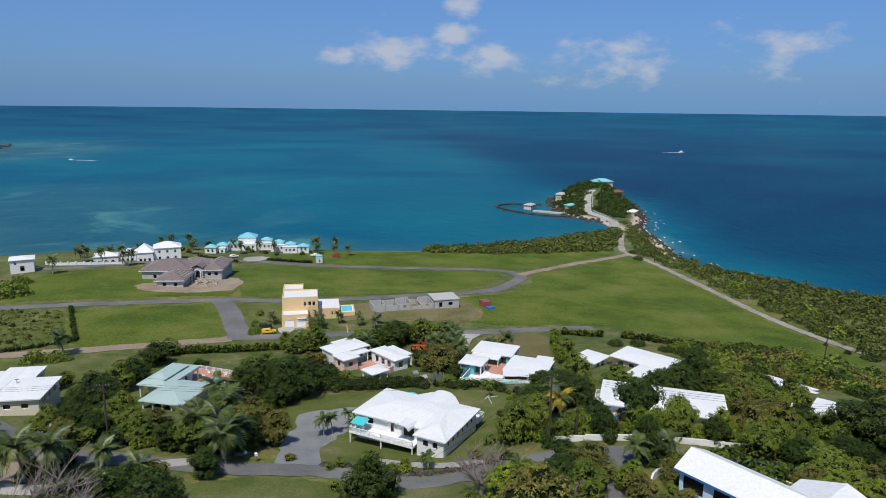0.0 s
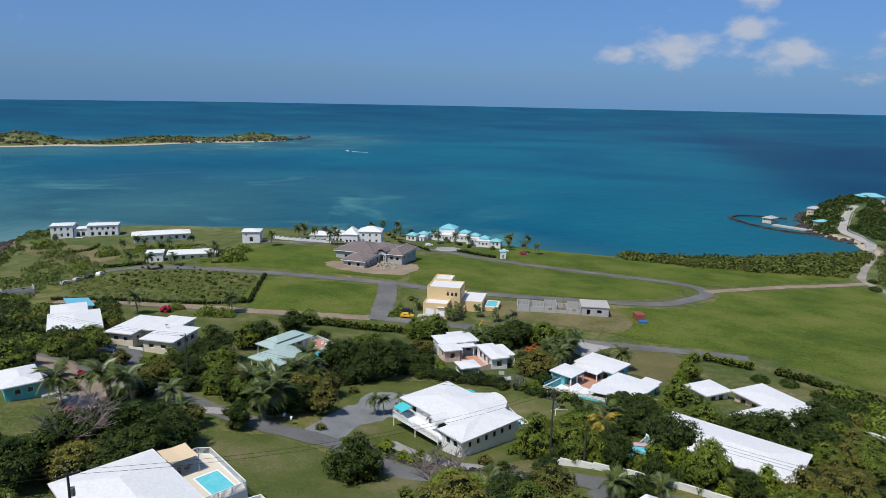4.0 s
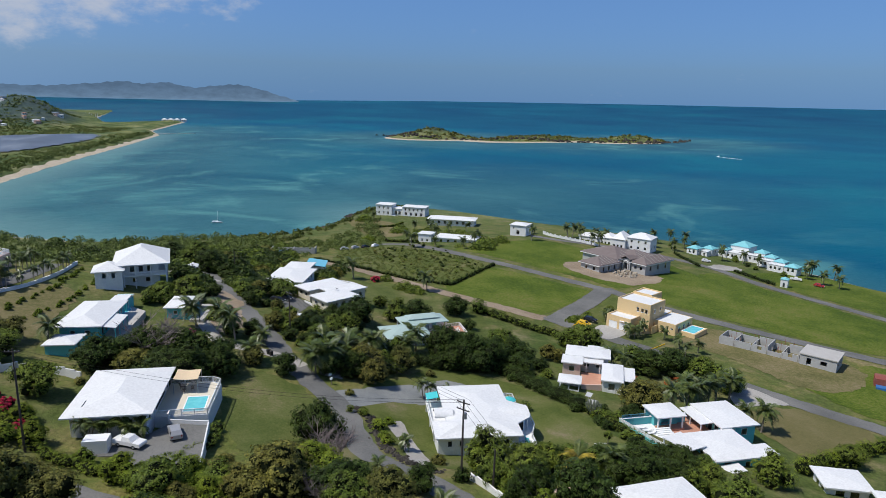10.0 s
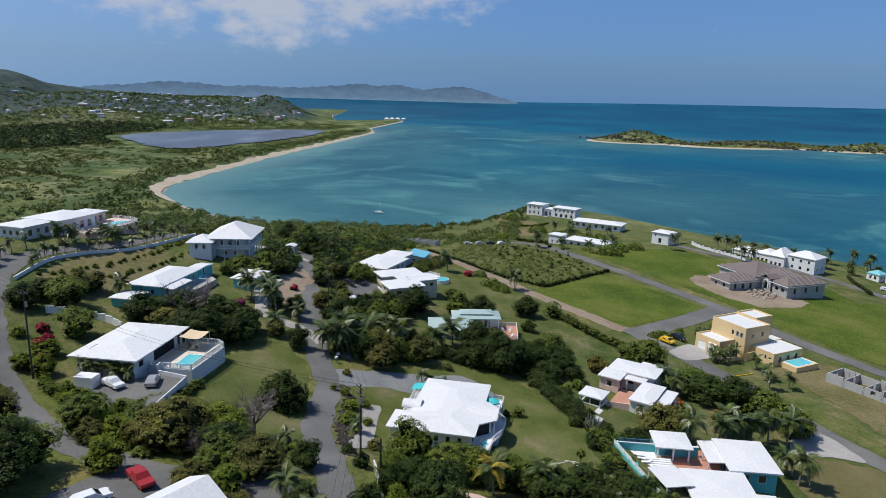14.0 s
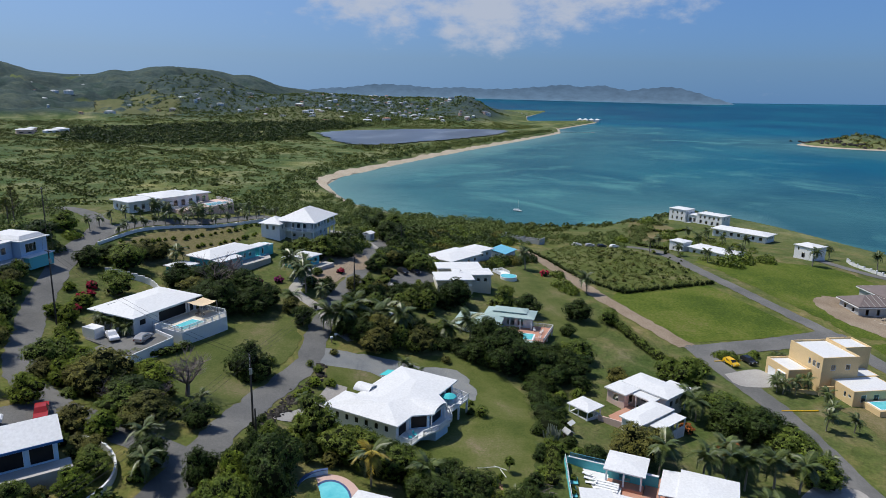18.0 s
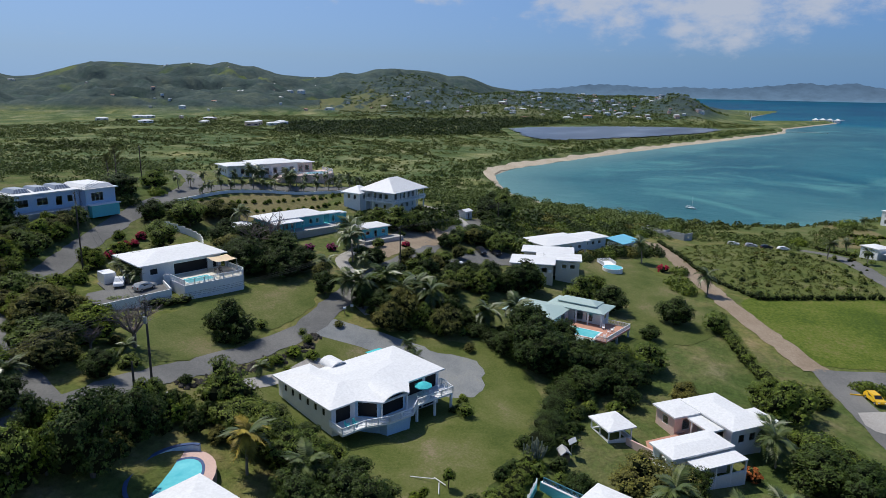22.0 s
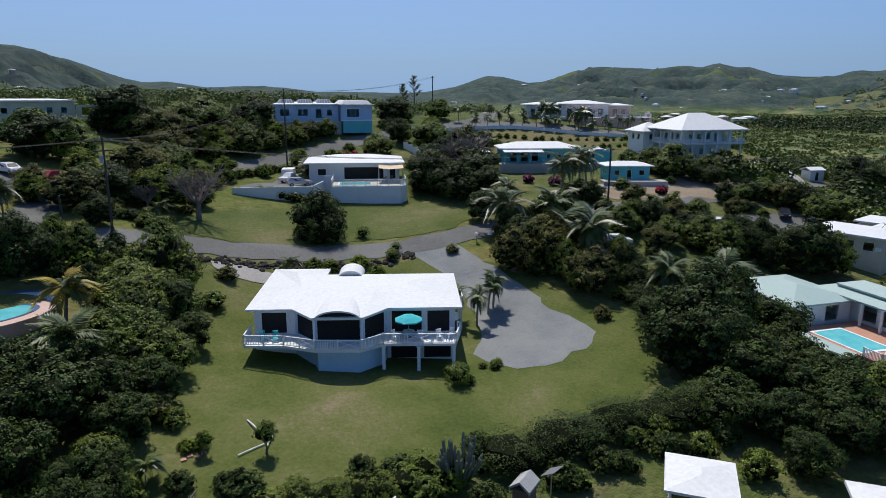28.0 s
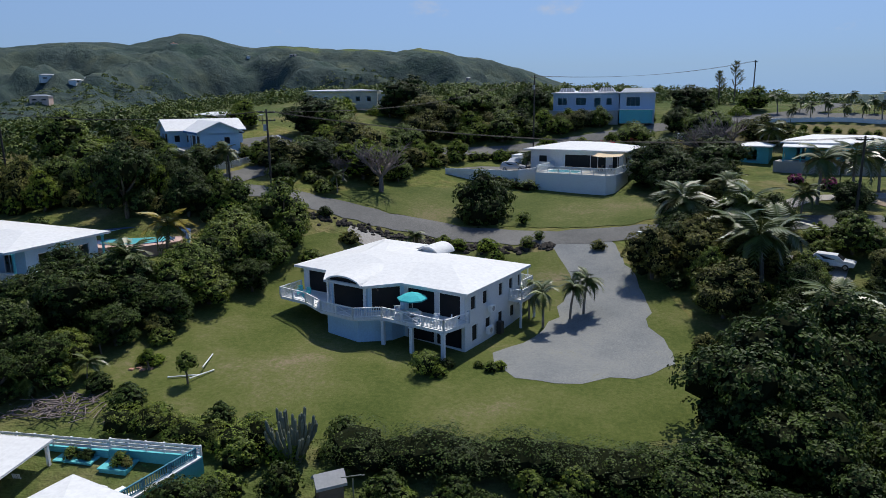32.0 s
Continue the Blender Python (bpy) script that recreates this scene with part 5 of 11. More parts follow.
def turquoise_house():
    h = house_at("turquoise_house", "turquoise bungalow with white hipped roof and terrace pool", -62, 66, 154.8, 33.1)
    block(h, 0.8, 0.9, 18.2, 8.8, 0, 2.9, TURQUOISE, south=[(2.6, 1.5, 0.1, 2.2, "o"), (5.0, 1.5, 0.1, 2.2, "o"), (7.4, 1.5, 0.1, 2.2, "d"), (10.5, 0.9, 0.7, 2.0, "w"), (13.0, 0.9, 0.7, 2.0, "w"), (15.2, 1.0, 0.7, 2.0, "w")],
          west=spread(7.6, 2, 1.1, 0.8, 2.0), east=spread(7.6, 2, 1.1, 0.8, 2.0), north=spread(17, 4, 1.2, 0.9, 2.0), deep=4)
    hip_roof(h, 0.8, 0.8, 18.2, 9.2, 2.9, 1.2, 0.8, label="white hipped roof")
    shed_roof(h, 0.6, -2.6, 9.5, 0.9, 2.35, 2.8)
    posts(h, [(0.9, -2.4), (3.6, -2.4), (6.4, -2.4), (9.2, -2.4)], -0.1, 2.35, 0.22, TURQUOISE)
    slab(h, [(-0.5, -3.2), (20, -3.4), (24, 1.0), (23.0, 8.0), (18.6, 8.0), (18.0, 0.85), (0, 0.85)], -3.2, -0.05, CONCRETE, "terrace", "pale paved terrace")
    pool(h, oval(20.6, 2.0, 2.2, 1.7), 0.0)
    block(h, -7.5, 3.0, -2.0, 8.5, -0.6, 1.9, TURQUOISE, south=[(2.7, 1.6, 0.0, 2.0, "o")], deep=3)
    hip_roof(h, -7.5, 3.0, -2.0, 8.5, 1.9, 0.7, 0.5)
    c = house_at("pump_house", "small turquoise flat-roofed outbuilding on the hillside", -80.5, 73.6, 154.8, 33.4)
    block(c, 0, 0, 6.0, 3.4, 0, 2.3, TURQUOISE, south=[(1.5, 0.8, 0.0, 1.9, "d")], deep=3)
    flat_roof(c, 0, 0, 3.8, 3.4, 2.3, 0.25, rise=0.05)
    flat_roof(c, 3.9, 0, 6.0, 3.4, 2.0, 0.2, rise=0.05)
    a = house_at("turquoise_cottage", "small turquoise cottage with white roof beside a drive", -74.0, 87.2, 152, float(height(-78, 88)) + 0.5)
    block(a, 0.4, 0.4, 9.2, 6.0, 0, 2.6, TURQUOISE, south=[(2.0, 1.2, 0.8, 1.9, "w"), (4.6, 1.0, 0.0, 2.0, "d"), (7.2, 1.2, 0.8, 1.9, "w")], east=spread(5.6, 2, 1.0, 0.8, 1.9), west=spread(5.6, 2, 1.0, 0.8, 1.9), deep=3)
    hip_roof(a, 0.4, 0.4, 9.2, 6.0, 2.6, 0.7, 0.7, label="white low roof")
    slab(a, [(-1, -3.0), (12, -3.0), (12, 0.4), (-1, 0.4)], -2.5, -0.05, CONCRETE, "terrace")


def hip_house():
    h = house_at("balcony_house", "white two-storey house with hipped roof and wraparound balcony", -95.8, 86.6, 168, 34.1)
    up = 3.2
    block(h, 2.6, 2.4, 15.6, 11.0, 0, 6.3, WHITE, south=spread(13, 5, 1.3, 3.4, 5.4, "d") + spread(13, 4, 1.2, 0.7, 2.1),
          east=spread(8, 3, 1.3, 3.5, 5.3) + spread(8, 2, 1.3, 0.6, 2.0), north=spread(13, 4, 1.1, 3.9, 5.2), west=spread(8, 3, 1.2, 3.5, 5.3, "d") + spread(8, 2, 1.2, 0.7, 2.0), deep=4)
    Shape().box(2.85, 2.65, up - 0.2, 15.3, 10.7, up).put("upper_floor", CONCRETE, h)
    hip_roof(h, 0.4, 0.2, 16.8, 12.8, 6.1, 3.5, 0.9, label="white hipped roof")
    slab(h, [(0.2, 0.0), (17.2, 0.0), (17.2, 2.35), (2.55, 2.35), (2.55, 11.0), (0.2, 11.0)], up - 0.25, up, WHITE, "balcony_floor")
    railing(h, [(0.3, 10.8, up), (0.3, 0.1, up), (17.1, 0.1, up), (17.1, 2.3, up)], 1.0)
    posts(h, [(0.5, 0.4), (3.6, 0.4), (6.8, 0.4), (10.0, 0.4), (13.2, 0.4), (16.6, 0.4), (0.5, 4.2), (0.5, 8.0), (0.5, 10.8)], -3, 6.3, 0.26)
    block(h, -2.0, 11.05, 4.5, 17.5, 0.5, 5.4, WHITE, west=spread(6, 2, 1.0, 3.0, 4.4), south=spread(6.5, 2, 1.0, 3.0, 4.4), deep=4)
    hip_roof(h, -2.0, 11.2, 4.5, 17.5, 5.3, 1.9, 0.8, label="white hipped roof")
    sh = house_at("garden_shed", "small white garden shed beside the lane", -122.5, 100.5, 160, float(height(-122, 101)))
    block(sh, 0, 0, 3.4, 3.0, 0, 2.3, WHITE, south=[(1.7, 0.9, 0, 2.0, "d")], deep=2)
    gable_roof(sh, 0, 0, 3.4, 3.0, 2.3, 0.6, 0.3)


def top_house():
    h = house_at("hilltop_house", "long white hilltop villa with flat roofs and balustraded terrace", -98.0, 26.0, 149, 41.6)
    block(h, 0, 0, 10, 9, 0, 3.2, WHITE, south=spread(10, 3, 1.4, 0.4, 2.3), west=spread(8.5, 3, 1.2, 0.8, 2.2), deep=4)
    block(h, 10.4, -2, 24, 10, 0, 3.5, WHITE, south=spread(13.6, 4, 1.6, 0.1, 2.3, "d"), east=spread(11.5, 3, 1.2, 0.7, 2.2), deep=4)
    block(h, 24.4, 0.5, 31, 8, 0, 3.0, PINK_WALL, south=spread(6.6, 2, 1.6, 0.1, 2.2, "d"), east=spread(7, 2, 1.2, 0.7, 2.0), deep=4)
    hip_roof(h, 0, 0, 10, 9, 3.2, 0.7, 0.8, label="white low roof")
    hip_roof(h, 10.4, -2, 24, 10, 3.5, 1.0, 0.9, label="white low roof")
    hip_roof(h, 24.4, 0.5, 31, 8, 3.0, 0.6, 0.7, label="white low roof")
    slab(h, [(13, -9.5), (34, -9.5), (36, -5), (36, 2), (24.4, 2), (24.2, -2.4), (13, -2.4)], -4.5, -0.1, PINK_WALL, "terrace", "pale pink walled terrace")
    railing(h, [(13.2, -2.5, -0.1), (13.2, -9.3, -0.1), (33.8, -9.3, -0.1), (35.8, -5, -0.1), (35.8, 2, -0.1)], 1.0)
    pool(h, [(25.5, -8.0), (32.5, -8.0), (33.5, -5.5), (32.5, -3.6), (25.5, -3.6)], -0.06)
    g = thing("garden_wall", "low white curved garden wall along the drive", "wall")
    line = resample([(-66, 33), (-82, 36), (-91, 43), (-99, 54), (-112, 63), (-130, 68)], 2.5)
    for a, b in zip(line, line[1:]):
        z = float(height((a.x + b.x) / 2, (a.y + b.y) / 2))
        Shape().beam((a.x, a.y, z + 0.25), (b.x, b.y, z + 0.25), 0.35, 1.3).put("wall_section", WHITE, g)


def blue_house():
    h = house_at("blue_grey_house", "pale blue-grey split-level house with white roofs on the hill", -23.5, 24.8, 169, 41.9)
    block(h, 0, 0, 15.5, 8.5, 0, 3.3, BLUE_GREY, south=[(2.2, 2.4, 0.6, 2.4, "w"), (6.6, 2.6, 0.6, 2.4, "w"), (10.5, 1.6, 0.1, 2.4, "d"), (13.2, 1.4, 0.6, 2.3, "w")], west=spread(8, 2, 1.4, 0.7, 2.2), deep=5)
    block(h, 15.8, -2.2, 23.6, 8.5, 0, 3.3, BLUE_GREY, south=[(3.0, 3.2, 0.3, 2.5, "w")], east=spread(10.2, 2, 1.4, 0.7, 2.2), deep=5)
    Shape().box(15.9, -4.2, -3.4, 23.2, -2.22, -0.5).put("lower_wall", TURQUOISE, h, "turquoise lower wall")
    flat_roof(h, 0, 0, 15.5, 8.5, 3.3, 0.5, rise=0.5)
    hip_roof(h, 15.8, -2.2, 23.6, 8.5, 3.3, 0.15, 0.6)
    for k in range(3):
        mansard(h, 0.9 + k * 4.7, 1.2, 4.9 + k * 4.7, 7.4, 3.75, 0.95, 0.75, METAL, "roof_monitor", "grey ribbed metal roof monitor")
        for j in range(5):
            x = 1.5 + k * 4.7 + j * 0.7
            Shape().beam((x, 1.18, 3.8), (x + 0.25 * (2 - j) / 2, 1.96, 4.76), 0.10, 0.05).put("rib", TRIM, h)
    mansard(h, 15.9, -2.1, 23.5, 8.4, 3.62, 0.85, 0.9, ROOF_WHITE, "roof_cap", "white mansard roof cap")
    Shape().box(15.6, -4.5, -0.48, 23.5, -2.22, -0.3).put("ledge", TRIM, h)
    slab(h, [(-1, -3), (15.6, -3), (15.6, -0.05), (-1, -0.05)], -4, -0.6, BARE, "terrace", "dark block terrace wall")


def far_south_house():
    h = house_at("cream_hill_house", "long cream single-storey house with flat white roof among trees", 37, 28.5, 186, 43.0)
    block(h, 0, 0, 17.5, 9, 0, 3.3, CREAM, south=spread(17.5, 6, 1.2, 0.9, 2.2), west=spread(8.5, 2, 1.2, 0.9, 2.1), east=spread(8.5, 2, 1.2, 0.9, 2.1), deep=4)
    flat_roof(h, 0, 0, 17.5, 9, 3.3, 0.5, rise=0.3)
    wall(h, (17.7, 0), (22, 0), -3, 2.6, CREAM, [(2.1, 2.2, 0.3, 2.1, "o")], name="garden_arch")


def gable_house():
    h = house_at("gabled_white_house", "pale blue house with long white gabled roofs above an asphalt yard", 31.4, 81.2, -52, 36.3)
    block(h, 0.6, 0.6, 19.0, 7.2, 0, 2.65, PALE_BLUE, west=[(4.2, 1.0, 0.8, 2.0, "s")], north=[(7.6, 2.0, 0.7, 2.0, "s"), (10.4, 1.0, 0.0, 2.1, "s"), (13.2, 3.0, 0.1, 2.2, "s"), (16.6, 2.6, 0.1, 2.2, "s")],
          south=[(2.0, 3.0, 0.1, 2.3, "s"), (6.0, 2.4, 0.1, 2.3, "s"), (9.4, 1.6, 0.6, 2.1, "s")], deep=4)
    gable_roof(h, 0.6, 0.6, 17.0, 7.2, 2.65, 1.75, 0.6, ends=PALE_BLUE, label="long white gabled roof")
    block(h, 12.4, 7.25, 21.6, 10.2, 0, 2.65, PALE_BLUE, north=[(3.0, 1.4, 0.7, 2.1, "s"), (6.4, 2.4, 0.1, 2.2, "s")], west=[(1.2, 1.0, 0.8, 2.0, "s")], deep=4)
    block(h, 12.4, -3.0, 21.6, 0.55, 0, 2.65, PALE_BLUE, south=spread(9.2, 3, 1.2, 0.7, 2.0, "s"), west=[(1.7, 1.2, 0.8, 2.0, "s")], deep=4)
    gable_roof(h, 12.2, -3.0, 21.8, 10.2, 2.62, 1.95, 0.6, along="y", ends=PALE_BLUE, label="white gabled cross roof")
    Shape().box(0.0, 7.81, 2.5, 11.5, 7.86, 2.8).put("fascia", BLUE_TARP, h)
    Shape().box(0.0, -0.06, 2.5, 11.5, -0.01, 2.8).put("fascia", BLUE_TARP, h)
    slab(h, [(-0.6, 7.25), (12.3, 7.25), (12.3, 9.8), (-0.6, 9.8)], -3.2, -0.1, CONCRETE, "porch_floor")
    o = house_at("grey_shed", "low shed with patched white tin roofs among trees", 54, 52, 170, float(height(54, 52)) + 0.3)
    block(o, 0, 0, 9, 5, 0, 2.3, CREAM, south=spread(9, 3, 1.1, 0.6, 1.9, "s"), deep=3)
    shed_roof(o, -0.5, -0.6, 5.0, 5.6, 2.3, 2.8)
    shed_roof(o, 4.6, -1.4, 9.6, 4.6, 2.1, 2.5)
    shed_roof(o, 9.8, 0.6, 13.5, 4.6, 1.9, 2.2, METAL)
    posts(o, [(13.2, 0.9), (13.2, 4.3)], -1.5, 1.95, 0.12, TIMBER)


def yard_wall():
    w = thing("curved_garden_wall", "low white curved garden wall round a paved corner", "wall")
    line = resample([(29.5, 83.5), (31.0, 87.5), (34.5, 90.6), (39, 91.6), (44, 90), (50, 85)], 1.6)
    for a, b in zip(line, line[1:]):
        z = float(height((a.x + b.x) / 2, (a.y + b.y) / 2))
        Shape().beam((a.x, a.y, z + 0.3), (b.x, b.y, z + 0.3), 0.28, 1.5).put("wall_section", WHITE, w)


def long_house():
    h = house_at("long_roof_house", "blue house with long low white roof and railed porch", 34.9, 133.4, -17.5, 26.4)
    block(h, 1.0, -11.2, 22.8, -2.6, 0, 2.9, PALE_BLUE, north=spread(21.5, 6, 1.9, 0.1, 2.2, "d"), west=spread(8.4, 3, 1.6, 0.2, 2.2, "d"), south=spread(21.5, 5, 1.2, 0.8, 2.0), deep=6)
    flat_roof(h, 0.4, -11.8, 23.4, -0.4, 3.0, 0.5, rise=0.7, thick=0.24)
    slab(h, [(-1.4, -11.4), (0.95, -11.4), (0.95, -2.55), (23, -2.55), (23, -0.2), (-1.4, -0.2)], -0.3, -0.05, CONCRETE, "porch_floor")
    railing(h, [(-1.3, -11.3, -0.05), (-1.3, -0.3, -0.05), (22.9, -0.3, -0.05)], 0.95)
    posts(h, [(-0.2, -0.6), (4, -0.6), (8, -0.6), (12, -0.6), (16, -0.6), (20, -0.6), (23, -0.6), (-0.2, -6), (-0.2, -11)], -0.05, 3.0, 0.2, TURQUOISE)
    posts(h, [(-1.0, -1), (4, -0.8), (10, -0.8), (16, -0.8), (22, -0.8), (-1.0, -6), (-1, -11)], -6, -0.3, 0.3, PALE_BLUE)
    Shape().box(6.5, -14.8, 2.4, 14.5, -12.5, 2.5).put("skylight_roof", METAL, h)
    s = thing("garden_fence_wall", "white garden wall beside the lane", "wall")
    for a, b in zip(*[(lambda l: (l, l[1:]))(resample([(18, 105.5), (28, 105), (42, 103.5), (52, 102)], 2.5))][0]):
        z = float(height((a.x + b.x) / 2, (a.y + b.y) / 2))
        Shape().beam((a.x, a.y, z + 0.5), (b.x, b.y, z + 0.5), 0.25, 1.2).put("wall_section", WHITE, s)
    t = thing("garden_pool", "curved turquoise garden pool with pink paving and blue coping wall", "pool", pose(30.8, 117.6, 27.75, 0, 0, 20))
    slab(t, oval(0, 0, 6.2, 4.4, 28), -2.2, -0.02, PINK_PAVE, "paving")
    rim = paint("dark_blue_rim", (0.05, 0.09, 0.20), wear=0.05)
    pool(t, oval(-0.2, 0.4, 4.0, 2.4, 28), 0.0, rim)
    arc = [(6.3 * math.cos(radians(a)), 4.5 * math.sin(radians(a))) for a in range(170, 330, 10)]
    for (ax, ay), (bx, by) in zip(arc, arc[1:]):
        Shape().beam((ax, ay, -0.5), (bx, by, -0.5), 0.35, 2.4).put("coping_wall", PALE_BLUE, t)
        Shape().beam((ax, ay, 0.76), (bx, by, 0.76), 0.45, 0.12).put("coping", rim, t)


def green_house():
    h = house_at("green_roof_house", "white house with grey-green hipped roofs and railed pool deck", -65.0, 134.5, -13, 20.45)
    block(h, 0.7, 2.6, 9.6, 11.6, 0, 2.45, WHITE, south=[(1.8, 1.8, 0.1, 2.1, "o"), (4.6, 1.8, 0.1, 2.1, "d"), (7.2, 1.4, 0.7, 2.0, "w")], east=spread(9, 3, 1.3, 0.7, 2.0), west=spread(9, 2, 1.3, 0.7, 2.0), north=[(6.0, 2.0, 0.1, 2.1, "o")], deep=4)
    hip_roof(h, 0.3, 0.3, 10.0, 11.8, 2.5, 1.1, 0.5, GREEN_ROOF, "weathered grey-green hipped roof")
    posts(h, [(0.5, 0.5), (2.9, 0.5), (5.2, 0.5), (7.5, 0.5), (9.8, 0.5)], -1.6, 2.5, 0.26)
    slab(h, [(0.1, 0.2), (10.2, 0.2), (10.2, 2.55), (0.1, 2.55)], -1.8, -0.05, CONCRETE, "porch_floor", "grey concrete porch floor")
    block(h, -4.0, 8.4, 0.2, 19.4, 0.2, 2.75, WHITE, west=spread(11, 3, 1.4, 0.7, 2.0), north=spread(4.2, 1, 1.4, 0.7, 2.0), east=[(5.2, 2.0, 0.1, 2.2, "o"), (7.8, 1.6, 0.1, 2.2, "d")], deep=3)
    hip_roof(h, -5.2, 7.0, 1.4, 19.8, 2.85, 1.2, 0.5, GREEN_ROOF, "weathered grey-green hipped roof")
    hip_roof(h, -3.9, 9.0, 0.1, 17.8, 3.75, 0.7, 0.25, GREEN_ROOF, "raised grey-green roof monitor")
    posts(h, [(-5.2, 7.2), (-5.2, 11.0), (-5.2, 15.0), (1.5, 13.8), (1.5, 16.6), (1.5, 19.6)], -1.0, 2.85, 0.26)
    slab(h, [(0.3, 12.2), (9.6, 12.2), (9.6, 24.0), (-1.8, 25.2), (-1.8, 19.7), (0.3, 19.6)], -0.4, -0.05, TERRACOTTA, "pool_deck", "terracotta tiled pool deck")
    slab(h, [(9.7, 11.9), (12.2, 12.6), (12.2, 21.4), (9.7, 21.4)], -0.6, 0.02, GREEN_ROOF, "deck_edge", "grey-green flat terrace beside the pool")
    posts(h, [(9.4, 23.8), (4.0, 24.2), (-1.5, 24.9), (9.4, 18.0), (12.0, 13.0), (12.0, 21.0)], -4.5, -0.6, 0.35, WHITE)
    Shape().box(4.2, 13.8, -3.0, 9.3, 21.2, -0.41).put("pool_shell", WHITE, h)
    pool(h, [(4.7, 14.2), (8.9, 14.2), (8.9, 20.8), (4.7, 20.8)], 0.0)
    railing(h, [(-1.7, 19.8, -0.05), (-1.7, 25.1, -0.05), (9.5, 23.9, -0.05), (9.5, 21.6, -0.05)], 1.0, cross=False)
    for x, y, yaw in ((2.6, 22.6, 20), (4.0, 22.4, -15), (2.4, 20.6, 100), (7.2, 22.6, 10)):
        q = h.matrix_basis @ Vector((x, y, -0.05))
        garden_chair(q.x, q.y, q.z, yaw, TRIM, "deck_chair", "white slatted chair on a terracotta pool deck")


def block_house():
    h = house_at("l_shaped_house", "cream house with stepped flat white roofs round an entrance court", -81.5, 126.2, 10, 23.85)
    block(h, -8.6, 0.9, -0.3, 11.6, 0, 2.9, CREAM, south=[(2.2, 1.5, 0.9, 2.0, "w"), (5.6, 1.5, 0.9, 2.0, "w")], east=[(2.4, 1.8, 0.8, 2.2, "w"), (5.4, 1.6, 0.8, 2.2, "w"), (8.2, 1.6, 0.8, 2.2, "w")], west=[(2.6, 1.2, 0.8, 2.0, "w")], north=spread(8.3, 2, 1.3, 0.9, 2.0), deep=3.5)
    block(h, -20.3, 3.2, -13.4, 16.4, 0, 2.9, CREAM, south=[(2.0, 1.5, 0.9, 2.0, "w"), (4.8, 1.3, 0.9, 2.0, "w")], east=[(1.8, 1.1, 0.0, 2.1, "d")], west=spread(13, 3, 1.4, 0.9, 2.0), north=spread(7, 2, 1.3, 0.9, 2.0), deep=3.5)
    block(h, -13.1, 7.6, -8.9, 18.4, 0, 2.9, CREAM, south=[(1.6, 1.1, 0.0, 2.1, "d")], north=spread(4, 1, 1.4, 0.8, 2.0), deep=3.5)
    block(h, -8.6, 12.2, -5.6, 18.4, 0, 2.9, CREAM, east=spread(6, 2, 1.3, 0.8, 2.0), deep=3.5)
    flat_roof(h, -9.3, 0.2, 0.4, 12.1, 2.9, 0.0, rise=0.32)
    flat_roof(h, -21.2, 2.4, -13.05, 17.0, 2.9, 0.0, rise=0.36)
    flat_roof(h, -13.0, 6.6, -9.35, 19.0, 2.9, 0.0, rise=0.22)
    flat_roof(h, -9.3, 12.15, -5.1, 19.0, 2.9, 0.0, rise=0.2)
    for y, z in ((4.4, 0.9), (10.4, 1.0)):
        Shape().box(-0.28, y, z, 0.06, y + 0.8, z + 0.55).put("air_conditioner", TRIM, h, label="white boxed air conditioner")
    Shape().box(-13.0, 1.0, -0.6, -8.9, 1.25, 0.45).put("court_wall", WHITE, h, label="low white wall before the entrance court")
    dish = thing("satellite_dish", "grey satellite dish on a flat white roof", "satellite dish", h.matrix_basis @ pose(-7.5, 9.0, 4.1, 35, 0, 200))
    Shape().add([(0, 0, -0.15)] + [(0.5 * math.cos(a), 0.5 * math.sin(a), 0.0) for a in [k * math.tau / 14 for k in range(14)]], [(0, 1 + k, 1 + (k + 1) % 14) for k in range(14)]).put("bowl", METAL, dish)
    Shape().tube([(0, 0, -0.15), (0, -0.1, -0.8)], 0.04).put("mast", METAL, dish)
    a = thing("round_pool", "round above-ground pool with white deck and stairs", "pool", at(-110, 150, 0, 30))
    Shape().tube([(0, 0, -0.6), (0, 0, 1.15)], 2.9, 28).put("pool_wall", TRIM, a)
    Shape().add([(2.75 * math.cos(k * math.tau / 28), 2.75 * math.sin(k * math.tau / 28), 1.165) for k in range(28)], [tuple(range(28))]).put("pool_water", POOL, a)
    slab(a, [(-7.5, -1.8), (-2.4, -1.8), (-2.4, 2.2), (-7.5, 2.2)], 0.95, 1.1, TRIM, "deck")
    railing(a, [(-2.6, -1.7, 1.1), (-7.4, -1.7, 1.1), (-7.4, 2.1, 1.1), (-2.6, 2.1, 1.1)], 0.9, cross=False)
    posts(a, [(-7.2, -1.5), (-2.8, -1.5), (-7.2, 1.9), (-2.8, 1.9)], -0.5, 0.95, 0.15)


